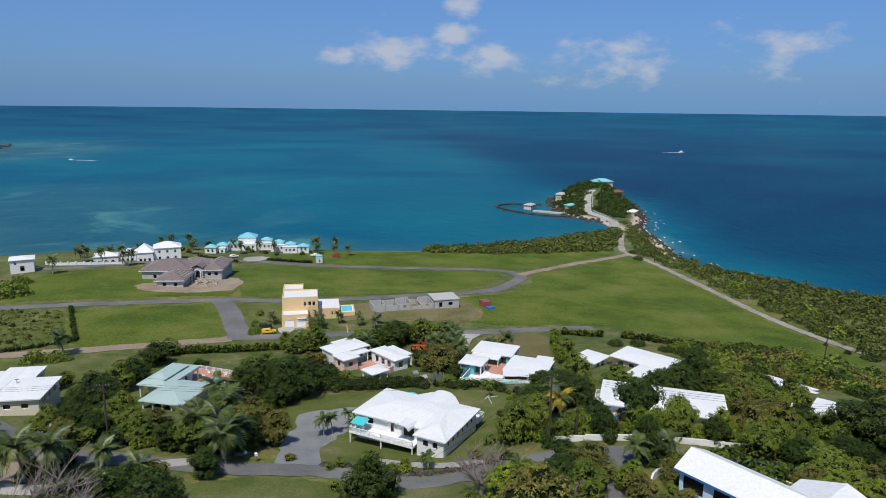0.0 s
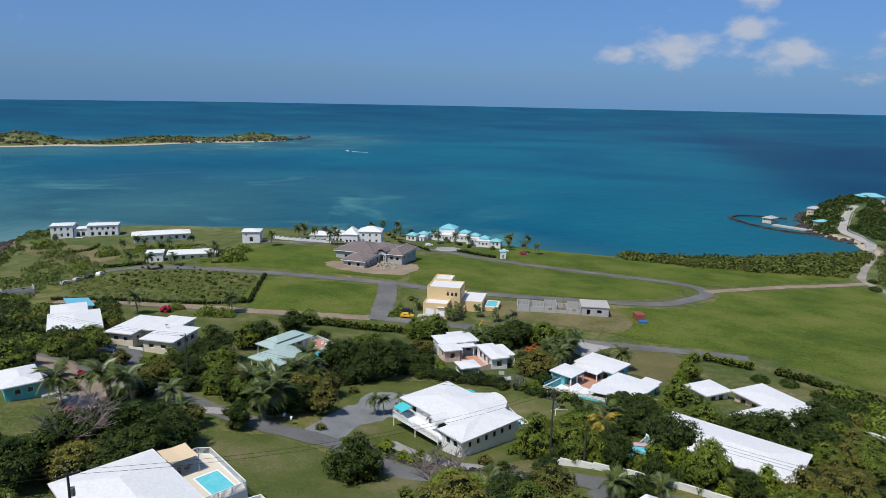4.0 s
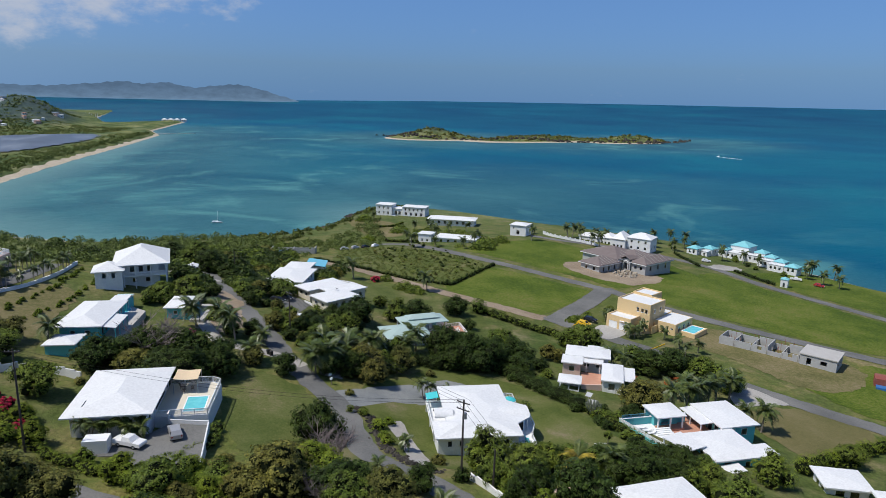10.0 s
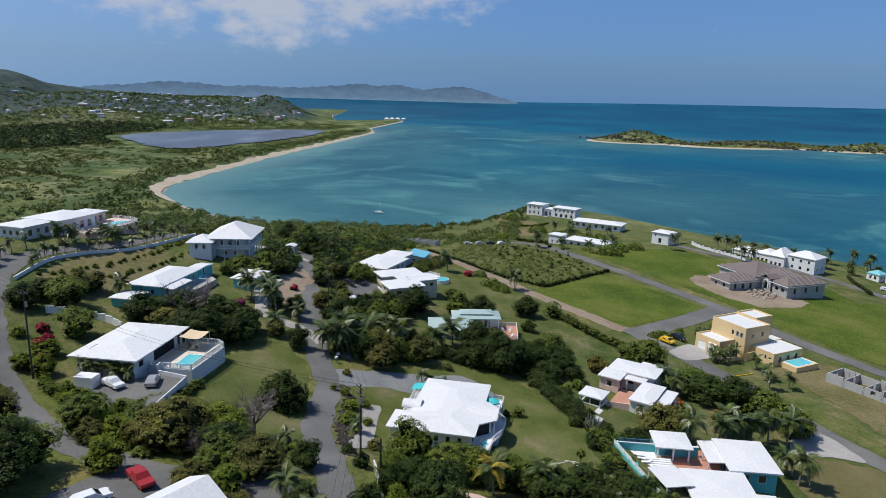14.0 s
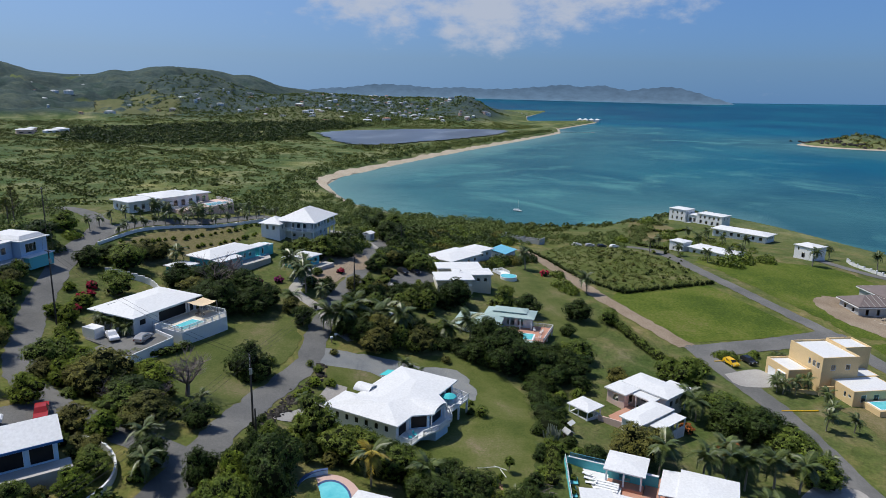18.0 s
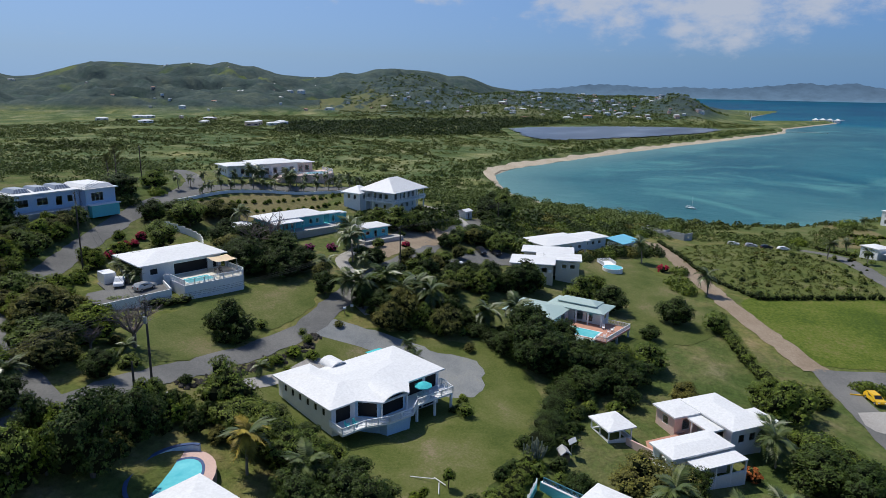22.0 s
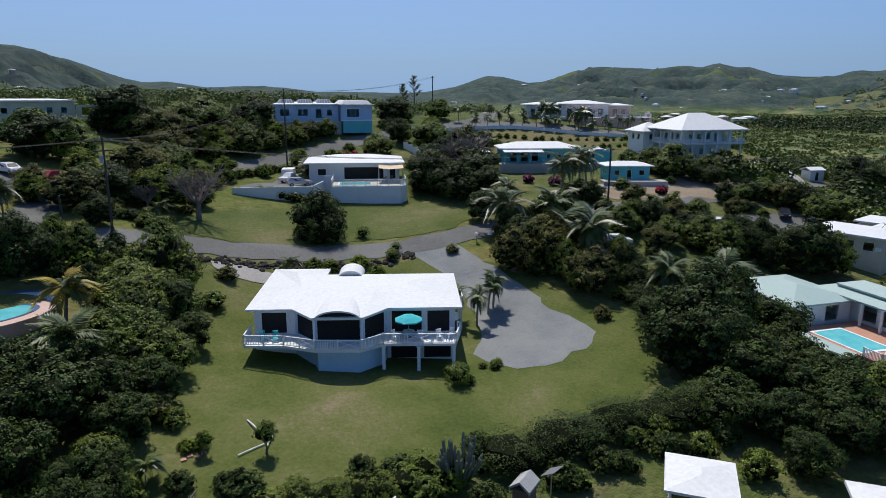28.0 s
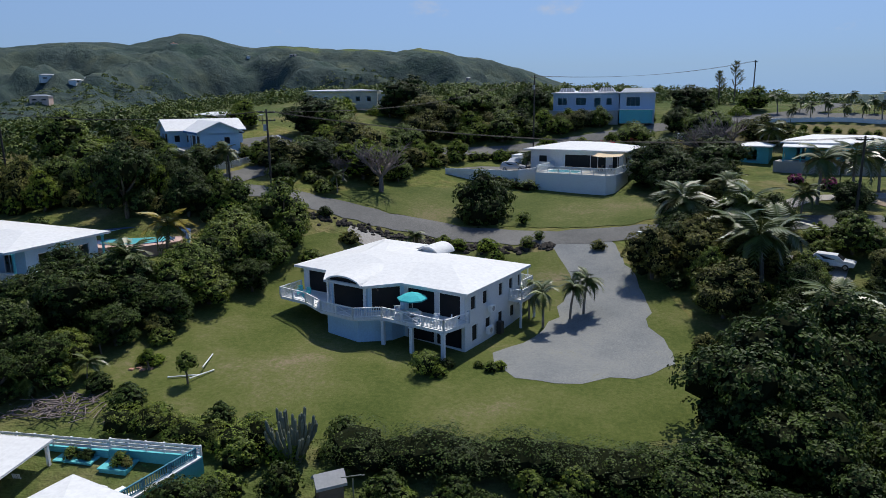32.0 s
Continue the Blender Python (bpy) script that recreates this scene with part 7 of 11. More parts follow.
def cluster_house():
    h = house_at("pavilion_resort", "row of white pavilions with pale turquoise pyramid roofs by the sea", -116, 376, 8, 5.2)
    for x, y, s, z, lift in ((-17, -12, 6, 3.0, 0.6), (-12, -5, 6, 3.0, 0.4), (-6.5, 0.5, 6, 3.2, 0.2), (-2, 8, 10, 5.2, 0), (11, 7.5, 6, 3.6, 0), (19, 1.5, 5.5, 3.4, 0), (26, -4, 5.5, 3.2, 0), (33.5, -9, 6, 2.8, 0)):
        block(h, x, y, x + s, y + s, lift, z + lift, WHITE, south=spread(s, 2, 1.2, 0.6, 2.3, "d"), east=spread(s - 0.5, 2, 1.1, 0.8, 2.2), west=spread(s - 0.5, 2, 1.1, 0.8, 2.2), deep=5)
        hip_roof(h, x, y, x + s, y + s, z + lift, s * 0.25, 0.3, TEAL_ROOF, "pale turquoise pyramid roof")
    for x0, y0, x1, y1 in ((9, 3.5, 18, 7.2), (17.5, -2.5, 25.5, 1.2), (25, -8.5, 33, -4.3), (-10, -9, -6.7, -1), (-4, 1, 9, 7.6)):
        block(h, x0, y0, x1, y1, -0.2, 2.5, WHITE, south=spread(x1 - x0, max(1, int((x1 - x0) / 2.4)), 1.1, 0.4, 2.0, "d"), east=spread(y1 - y0 - 0.5, 1, 1.0, 0.8, 2.0), deep=5)
        flat_roof(h, x0, y0, x1, y1, 2.5, 0.15, rise=0.05)
    t = thing("gate_tower", "small white gate tower with turquoise top", "tower", at(-64, 341, 0, 20))
    block(t, -1.5, -1.5, 1.5, 1.5, 0, 3.6, WHITE, south=[(1.5, 1.0, 0.3, 2.2, "d")], deep=2)
    hip_roof(t, -1.5, -1.5, 1.5, 1.5, 3.6, 0.9, 0.2, TEAL_ROOF)
    sheet("drive_resort", [(-104, 343), (-98, 341), (-92, 352), (-98, 358), (-106, 352)], CONCRETE_DRIVE, "pale drive to the pavilions", "driveway", 0.17)


def point_houses():
    h = house_at("cube_house", "small white cube house on the cliff edge", -188, 283, 30, 13.4)
    block(h, 0, 0, 9, 9, 0, 5.2, WHITE, south=[(4.5, 1.6, 0.2, 2.6, "o"), (2, 0.8, 3.2, 4.4, "w")], east=spread(8.5, 2, 1.0, 0.8, 2.2), west=spread(8.5, 2, 1.0, 0.8, 2.2), deep=3)
    hip_roof(h, 0, 0, 9, 9, 5.2, 1.0, 0.5)
    t = house_at("point_house", "white two-storey house with arched openings on the point", -301, 260, 42, 8.6)
    block(t, 0, 0, 11, 10, 0, 6.6, WHITE, south=spread(11, 3, 1.1, 3.9, 5.6) + spread(11, 3, 1.2, 0.5, 2.4), west=spread(9.5, 2, 1.1, 3.9, 5.4), east=spread(9.5, 2, 1.1, 3.9, 5.4), deep=4)
    block(t, 11.3, 2, 18, 10, 0, 4.2, WHITE, south=spread(6.7, 2, 1.6, 0.2, 2.6, "o"), deep=4)
    block(t, 18.3, 0.5, 34, 10, 0, 6.0, WHITE, south=spread(15.7, 5, 1.2, 3.5, 5.2) + spread(15.7, 4, 1.4, 0.4, 2.4, "o"), east=spread(9, 2, 1.1, 3.6, 5.2), deep=4)
    for a in ((0, 0, 11, 10, 6.6, 0.7), (11.3, 2, 18, 10, 4.2, 0.3), (18.3, 0.5, 34, 10, 6.0, 0.6)):
        hip_roof(t, *a[:5], a[5], 0.4)
    s = Shape()
    for k in range(10):
        s.box(12, -2 - k * 0.9, -0.2 - k * 0.28, 16, -1.1 - k * 0.9, 0.1 - k * 0.28)
    s.put("stairs", WHITE, t)
    w = house_at("round_roof_house", "long white house with broad low white roof near the cliff", -248, 268, 46, 10.4)
    block(w, 0, 0, 28, 11, 0, 3.0, WHITE, south=spread(28, 7, 1.6, 0.4, 2.3), east=spread(10.5, 3, 1.2, 0.8, 2.1), deep=4)
    hip_roof(w, 0, 0, 28, 11, 3.0, 1.3, 1.0)
    v = house_at("pair_white_house", "white house with flat roof and cubic wing among palms", -200, 231, 40, 11.6)
    block(v, 0, 0, 7, 7, 0, 4.6, WHITE, south=spread(7, 2, 1.0, 0.8, 2.2), west=spread(6.5, 2, 1.0, 0.8, 2.2), deep=3)
    hip_roof(v, 0, 0, 7, 7, 4.6, 0.6, 0.4)
    block(v, 9, 2, 30, 12, 0, 3.0, WHITE, south=spread(21, 5, 1.5, 0.6, 2.2), east=spread(9.5, 2, 1.2, 0.8, 2.2), deep=3)
    hip_roof(v, 9, 2, 30, 12, 3.0, 0.9, 0.8)


for make in (pool_house, turquoise_house, hip_house, top_house, blue_house, far_south_house, gable_house, yard_wall, long_house, green_house, block_house,
             west_houses, villa_three, turquoise_villa, pink_villa, east_villa, yellow_house, grey_house, ruin_house, white_mansion, cluster_house, point_houses):
    make()


# ---- where plants stand: x, y, crown radius (palms: x, y, trunk height, frond length) ----
DARK_A = [(-412.5, -67.2, 3.5), (-53.3, 27.0, 3.7), (-49.6, 39.5, 3.4), (-30.2, 31.8, 2.9), (-18.5, 38.3, 2.6), (-16.9, 29.2, 3.5), (-15.5, 35.5, 3.6), (-9.1, 32.6, 4.0), (1.3, 34.0, 3.2), (1.9, 27.5, 2.9), (8.7, 36.0, 4.2), (9.7, 25.0, 2.9), (10.5, 32.7, 6.2), (11.4, 22.4, 3.0), (11.5, 27.9, 3.1), (15.5, 32.2, 3.5), (-293.3, 72.6, 6.2), (-88.3, 72.2, 1.1), (-57.0, 41.0, 3.8), (-50.7, 53.9, 1.6), (-48.8, 63.2, 5.2), (-47.5, 79.5, 6.2), (-40.5, 73.1, 6.0), (-38.5, 77.7, 6.0), (-0.8, 44.8, 2.7), (3.5, 66.0, 1.8), (6.0, 63.8, 4.2), (6.3, 73.7, 1.8), (7.8, 71.2, 3.3), (15.5, 73.1, 2.0), (26.5, 57.8, 6.2), (31.1, 78.2, 1.8)]
DARK_B = [(36.6, 79.3, 1.5), (38.2, 76.8, 1.4), (54.6, 78.2, 1.6), (58.9, 70.7, 1.7), (59.1, 73.7, 2.8), (68.0, 77.1, 6.2), (-223.7, 80.4, 6.2), (-158.3, 114.9, 6.1), (-151.8, 116.7, 3.8), (-145.4, 119.2, 4.6), (-138.8, 117.7, 6.2), (-137.9, 98.9, 3.1), (-132.1, 112.5, 3.8), (-130.7, 93.3, 3.4), (-127.7, 95.0, 2.9), (-126.9, 109.1, 2.8), (-126.3, 114.5, 3.3), (-125.2, 118.2, 3.2), (-120.2, 113.3, 6.2), (-119.9, 118.4, 2.8), (-115.8, 115.9, 2.7), (-115.7, 110.8, 3.5), (-114.9, 95.3, 5.0), (-110.4, 118.9, 4.8), (-109.9, 107.5, 2.7), (-106.2, 112.9, 3.3), (-106.0, 116.2, 3.1), (-101.4, 95.3, 6.2), (-100.5, 113.9, 2.9), (-93.2, 97.7, 2.6), (-99.5, 110.5, 4.2), (-91.9, 94.7, 2.7)]
DARK_C = [(-87.1, 110.6, 2.0), (-73.3, 118.1, 2.4), (-70.0, 115.6, 2.4), (-64.8, 116.1, 2.6), (-62.6, 111.3, 2.6), (-60.4, 98.1, 2.7), (-59.8, 113.8, 1.7), (-56.9, 105.9, 2.3), (-49.7, 115.7, 1.6), (-47.2, 107.1, 2.6), (-45.9, 115.8, 1.8), (-45.8, 86.3, 4.2), (-45.7, 113.0, 2.0), (-42.4, 113.7, 1.8), (-41.9, 111.3, 2.8), (-40.2, 84.5, 4.5), (-40.1, 106.6, 2.3), (-37.4, 97.3, 2.8), (-36.0, 107.0, 2.7), (-34.9, 111.6, 3.6), (-33.4, 117.9, 2.2), (-10.5, 93.2, 5.0), (4.8, 80.7, 2.6), (11.3, 102.4, 1.5), (14.9, 118.5, 3.2)]
DARK_D = [(15.5, 91.2, 1.8), (17.0, 84.6, 4.7), (18.0, 112.2, 2.1), (18.4, 103.6, 1.9), (19.0, 107.6, 2.2), (19.6, 95.3, 2.6), (21.6, 112.7, 1.9), (24.5, 110.8, 1.4), (27.7, 109.7, 3.7), (28.3, 106.5, 2.5), (28.8, 103.3, 1.6), (30.7, 106.9, 2.1), (32.4, 84.6, 1.2), (32.6, 91.9, 1.1), (32.9, 94.3, 3.0), (34.5, 101.7, 2.6), (35.5, 111.1, 4.9), (35.6, 106.4, 2.1), (36.3, 88.6, 2.6), (37.6, 105.5, 2.2), (44.7, 83.8, 2.4), (45.0, 115.7, 1.7), (46.9, 104.4, 2.5), (48.2, 104.2, 1.2), (52.3, 87.7, 1.9), (52.8, 80.6, 1.6), (53.2, 89.7, 1.7), (53.7, 84.2, 2.3), (56.5, 83.5, 1.6), (56.6, 87.1, 4.6), (57.2, 97.0, 3.1), (58.7, 102.6, 1.9)]
DARK_E = [(63.7, 100.1, 2.2), (65.7, 104.4, 1.7), (66.5, 100.3, 3.0), (68.4, 116.0, 3.4), (70.0, 99.7, 2.3), (72.3, 102.9, 1.7), (72.9, 93.4, 1.7), (74.6, 107.0, 6.2), (75.5, 101.8, 3.0), (82.3, 98.1, 2.2), (85.5, 105.9, 2.4), (85.8, 98.8, 2.9), (86.4, 108.3, 1.9), (88.0, 112.1, 2.8), (88.6, 99.3, 2.2), (95.3, 118.6, 3.5), (102.5, 98.0, 3.8), (105.1, 102.5, 3.2), (107.9, 106.7, 3.0), (111.0, 108.9, 3.2), (114.2, 109.6, 3.2), (119.4, 114.2, 4.5), (-222.9, 127.5, 4.9), (-209.0, 155.7, 3.6), (-199.3, 144.8, 4.6), (-196.6, 136.7, 3.2), (-196.4, 140.3, 3.1), (-194.4, 146.9, 3.6), (-192.4, 142.8, 2.7), (-191.9, 153.9, 2.9), (-186.1, 138.5, 3.7), (-184.7, 154.1, 3.8)]
DARK_F = [(-184.4, 143.4, 4.6), (-181.5, 149.5, 2.9), (-181.1, 126.8, 3.5), (-178.8, 121.2, 4.1), (-178.0, 145.6, 3.7), (-177.1, 129.3, 4.8), (-173.8, 138.3, 4.5), (-171.5, 148.2, 2.8), (-169.1, 142.2, 4.3), (-168.0, 121.9, 3.7), (-164.9, 139.2, 2.8), (-164.7, 145.3, 3.9), (-161.4, 125.4, 4.7), (-160.1, 133.2, 3.8), (-156.7, 124.9, 3.2), (-156.1, 136.5, 4.1), (-155.2, 129.9, 4.3), (-152.0, 136.9, 3.4), (-150.7, 131.2, 2.8), (-147.8, 122.6, 3.1), (-147.6, 136.8, 2.9), (-146.8, 132.1, 4.0), (-144.1, 142.2, 3.3), (-142.3, 159.4, 4.1), (-137.2, 155.3, 3.8), (-135.3, 121.6, 3.3), (-134.8, 130.7, 3.0), (-130.2, 148.5, 4.4), (-129.4, 124.0, 2.9), (-126.4, 122.5, 2.7), (-121.5, 143.7, 2.9), (-115.2, 141.3, 2.8)]
DARK_G = [(-111.4, 133.7, 1.4), (-110.9, 123.1, 3.2), (-73.2, 132.5, 5.6), (-75.2, 153.4, 5.0), (-73.4, 123.3, 2.4), (-72.9, 124.4, 3.0), (-70.9, 126.4, 1.7), (-69.7, 128.8, 2.7), (-69.7, 120.4, 3.0), (-68.5, 130.6, 1.3), (-67.7, 125.0, 3.3), (-64.9, 120.5, 3.0), (-62.5, 120.2, 1.6), (-53.8, 120.9, 2.1), (-46.4, 134.1, 1.4), (-44.5, 147.0, 4.4), (-43.8, 125.0, 2.5), (-43.2, 132.9, 2.1), (-42.7, 127.6, 2.5), (-41.1, 153.2, 3.6), (-41.0, 157.5, 3.4), (-41.0, 141.0, 5.2), (-40.0, 152.0, 3.6)]
DARK_H = [(-39.9, 130.3, 1.7), (-39.2, 148.1, 2.5), (-37.3, 159.5, 4.3), (-36.5, 147.5, 4.6), (-36.0, 156.0, 3.6), (-36.0, 139.0, 3.6), (-35.8, 144.1, 5.3), (-35.3, 151.3, 4.7), (-32.8, 145.8, 5.0), (-31.0, 157.5, 3.2), (-30.8, 157.2, 1.9), (-30.7, 149.9, 1.9), (-27.9, 153.6, 3.8), (-26.3, 153.3, 1.9), (-26.1, 155.6, 1.9), (-25.5, 156.0, 1.9), (-24.9, 149.5, 1.9), (-20.0, 155.6, 1.8), (-18.9, 155.2, 1.9), (-15.3, 150.9, 1.9), (-14.0, 155.6, 1.7), (-12.2, 154.8, 1.9), (-9.9, 137.3, 0.9), (-8.6, 136.9, 0.9), (-8.5, 151.8, 1.9), (-7.9, 155.1, 1.9), (-3.8, 149.8, 1.9), (-3.1, 151.6, 1.3), (-0.9, 155.4, 1.9), (3.1, 149.9, 1.9), (3.9, 159.2, 2.5), (5.9, 149.1, 1.7)]
DARK_I = [(13.6, 123.8, 2.4), (14.1, 147.6, 2.1), (15.0, 146.3, 1.5), (17.9, 133.4, 2.6), (18.0, 145.4, 1.6), (18.3, 123.6, 3.4), (20.8, 138.4, 2.6), (21.8, 133.6, 3.4), (23.1, 145.9, 2.7), (24.4, 130.5, 3.8), (24.5, 148.2, 2.5), (24.8, 146.0, 2.6), (25.5, 136.5, 4.6), (27.3, 141.8, 2.3), (28.0, 143.0, 3.4), (28.1, 149.2, 2.6), (29.0, 133.0, 4.0), (30.0, 138.0, 3.6), (30.1, 143.6, 1.7), (30.1, 131.6, 2.2), (32.1, 134.2, 1.8), (47.0, 134.5, 5.3), (52.1, 137.2, 6.2), (58.7, 124.6, 1.6), (60.3, 136.8, 4.4), (62.1, 153.4, 5.4), (73.1, 141.2, 3.3), (76.7, 136.1, 3.5), (82.6, 129.5, 2.7), (87.5, 130.1, 3.4), (91.6, 136.5, 1.0), (92.2, 127.9, 4.0)]
DARK_J = [(92.4, 158.3, 3.5), (92.7, 132.4, 2.9), (98.0, 144.8, 3.3), (98.7, 120.2, 2.8), (99.1, 155.4, 4.2), (100.3, 140.4, 3.6), (102.0, 120.9, 2.7), (102.5, 136.0, 3.1), (105.9, 126.9, 3.5), (106.0, 138.9, 4.0), (107.5, 120.7, 4.4), (109.7, 138.3, 2.6), (111.5, 148.8, 3.9), (113.2, 128.2, 4.4), (114.1, 139.8, 3.3), (116.6, 156.0, 3.3), (118.2, 144.4, 2.9), (-111.6, 189.5, 1.7), (-76.1, 168.5, 4.6), (-62.4, 163.7, 2.6), (-38.0, 163.0, 3.6), (-33.7, 161.0, 3.4), (-28.3, 162.0, 2.4), (-16.5, 190.2, 5.3), (-13.5, 195.2, 5.2), (-11.8, 199.6, 4.2), (-5.2, 172.8, 2.9), (53.8, 194.3, 2.5), (60.8, 194.5, 2.5), (66.5, 161.5, 3.6), (67.1, 187.6, 2.5), (70.2, 171.6, 2.9)]
DARK_K = [(71.0, 183.9, 3.1), (71.6, 175.8, 3.0), (73.7, 180.3, 3.1), (75.9, 186.3, 3.2), (79.8, 186.6, 2.6), (81.0, 161.1, 3.9), (85.0, 169.1, 4.2), (85.8, 184.6, 4.0), (87.9, 163.3, 2.9), (91.0, 188.7, 3.9), (92.4, 180.9, 3.2), (95.8, 188.2, 3.2), (96.3, 170.7, 3.5), (99.0, 183.5, 3.9), (102.5, 161.4, 2.9), (113.6, 164.5, 3.2), (123.2, 191.0, 1.4), (126.4, 184.4, 2.9), (122.8, 201.7, 1.0), (-99.0, 368.0, 2.2), (111.8, 369.0, 3.1), (114.3, 390.1, 2.6)]
DARK = DARK_A + DARK_B + DARK_C + DARK_D + DARK_E + DARK_F + DARK_G + DARK_H + DARK_I + DARK_J + DARK_K
GREEN_A = [(-50.9, 39.7, 3.2), (-46.5, 29.1, 1.0), (-44.5, 18.6, 1.2), (-34.1, 32.1, 2.7), (-27.0, 30.7, 2.4), (-24.9, 36.4, 3.0), (-20.7, 30.4, 3.0), (-20.6, 35.2, 3.8), (-19.5, 15.2, 5.3), (-16.6, 34.0, 2.7), (-14.1, 36.2, 3.7), (-13.3, 31.7, 3.0), (-9.4, 26.7, 3.9), (-6.4, 30.3, 2.7), (-4.0, 34.5, 3.6), (-3.8, 35.0, 6.2), (-2.8, 26.2, 6.2), (1.5, 30.9, 2.7), (5.1, 24.5, 4.5), (5.2, 29.1, 3.3), (5.5, 33.7, 3.5), (7.6, 21.6, 2.7), (17.1, 10.5, 4.3), (18.7, 31.0, 2.7), (-72.4, 46.8, 2.6), (-64.5, 42.0, 3.2), (-57.7, 43.6, 3.2), (-54.8, 47.0, 4.8), (-38.7, 52.8, 4.4), (-21.8, 47.3, 2.3), (-11.8, 42.1, 4.3), (-5.2, 44.6, 4.3)]
GREEN_B = [(-4.0, 48.3, 2.5), (-1.1, 40.1, 3.1), (0.9, 62.3, 2.3), (2.7, 68.8, 2.9), (4.2, 78.0, 2.1), (5.4, 69.4, 1.7), (7.1, 67.3, 2.4), (7.4, 78.0, 2.3), (10.9, 69.4, 2.9), (20.6, 69.7, 3.1), (20.9, 59.6, 5.5), (40.0, 74.2, 1.5), (48.3, 77.4, 1.6), (49.7, 75.7, 2.0), (50.1, 73.6, 1.6), (51.2, 78.3, 3.3), (56.2, 75.2, 1.8), (57.0, 77.5, 1.9), (59.4, 77.9, 2.4), (-163.7, 118.2, 2.9), (-159.6, 119.7, 2.8), (-156.2, 119.4, 3.0), (-155.3, 110.3, 3.8), (-143.3, 114.8, 3.0), (-139.5, 111.9, 3.1), (-132.3, 98.1, 4.6), (-129.8, 117.6, 3.9), (-112.1, 100.4, 2.5), (-111.5, 110.8, 3.4), (-109.7, 113.8, 2.9), (-108.4, 97.2, 3.9), (-107.1, 108.7, 2.9)]
GREEN_C = [(-102.7, 111.1, 2.6), (-100.9, 119.1, 4.4), (-96.9, 118.2, 3.2), (-93.7, 85.3, 2.1), (-91.0, 83.7, 3.6), (-89.7, 90.4, 5.8), (-88.6, 108.2, 2.6), (-87.5, 84.0, 2.6), (-87.2, 80.0, 2.6), (-85.8, 93.7, 1.7), (-84.5, 83.9, 1.3), (-73.5, 92.5, 2.2), (-72.6, 111.7, 2.3), (-70.8, 107.9, 2.3), (-66.7, 107.4, 2.4), (-62.2, 107.2, 2.3), (-61.8, 93.3, 2.4), (-59.0, 118.0, 3.0), (-57.7, 112.2, 2.2), (-54.8, 108.7, 1.9), (-54.6, 111.9, 3.2), (-51.2, 112.0, 2.0), (-48.5, 118.6, 1.8), (-44.8, 110.0, 1.7), (-43.6, 107.2, 3.2), (-40.4, 115.2, 2.2)]
GREEN_D = [(9.6, 114.8, 2.0), (10.3, 83.5, 5.2), (13.0, 113.5, 2.6), (13.3, 91.1, 1.9), (13.8, 94.5, 2.2), (14.0, 112.0, 4.1), (14.0, 118.0, 3.0), (15.9, 114.7, 1.9), (17.3, 90.5, 1.8), (17.5, 117.8, 4.3), (17.9, 114.5, 1.6), (19.7, 110.0, 1.9), (20.3, 84.1, 3.8), (21.8, 107.3, 2.0), (22.1, 107.2, 2.5), (24.5, 107.8, 2.4), (27.0, 84.9, 2.7), (31.4, 106.2, 2.2), (31.4, 81.3, 1.8), (34.8, 81.6, 1.3), (36.0, 94.0, 1.8), (40.7, 105.1, 2.5), (41.1, 88.8, 2.5), (41.8, 107.2, 3.3), (46.3, 80.4, 1.9), (48.4, 99.7, 1.9), (48.7, 90.0, 2.0), (50.0, 104.1, 2.2), (51.0, 89.8, 2.1), (51.8, 104.6, 2.0), (51.8, 99.0, 3.3), (56.2, 103.1, 2.9)]
GREEN_E = [(56.3, 100.1, 2.1), (57.5, 108.0, 1.9), (58.5, 83.9, 2.1), (59.3, 80.8, 2.5), (59.7, 105.0, 2.5), (61.5, 98.5, 2.4), (61.8, 102.3, 2.0), (62.6, 105.3, 2.4), (63.7, 97.6, 1.9), (63.8, 109.6, 2.4), (63.9, 102.7, 1.9), (67.0, 97.3, 1.8), (68.8, 105.7, 3.2), (69.9, 110.9, 3.4), (71.9, 97.4, 2.1), (75.1, 98.4, 2.0), (75.8, 95.3, 3.1), (77.4, 97.6, 2.0), (78.2, 109.2, 1.8), (79.7, 101.2, 2.3), (79.7, 98.1, 2.3), (80.5, 104.7, 3.2), (83.4, 104.5, 2.0), (84.7, 102.5, 2.5), (85.5, 95.4, 2.7), (86.8, 92.0, 3.9), (88.4, 102.9, 2.5), (89.3, 106.0, 3.4), (90.5, 101.0, 2.2), (90.8, 117.7, 4.1), (92.5, 98.6, 2.4), (92.7, 107.1, 3.1)]
GREEN_F = [(95.2, 109.6, 3.5), (95.2, 94.7, 4.4), (96.0, 102.9, 3.2), (98.7, 99.3, 2.6), (99.2, 105.1, 3.4), (100.2, 93.5, 4.0), (101.1, 107.8, 2.8), (101.7, 112.5, 4.1), (106.4, 99.2, 3.5), (110.4, 102.5, 4.2), (112.0, 117.0, 3.2), (-213.3, 159.4, 3.3), (-212.3, 131.2, 5.2), (-192.1, 150.4, 3.5), (-190.5, 133.2, 3.0), (-190.2, 138.0, 3.8), (-189.1, 156.6, 2.8), (-188.4, 128.8, 4.2), (-187.4, 151.2, 3.3), (-187.4, 134.7, 2.8), (-180.3, 139.7, 4.8), (-178.5, 134.3, 4.7), (-176.9, 152.3, 4.0), (-175.7, 143.2, 2.6), (-172.9, 133.3, 2.9), (-172.7, 143.6, 3.0), (-170.2, 128.6, 4.5), (-168.2, 146.1, 2.7), (-166.8, 135.9, 3.9), (-163.5, 131.6, 3.1), (-150.2, 126.4, 3.9), (-149.0, 142.1, 4.5)]
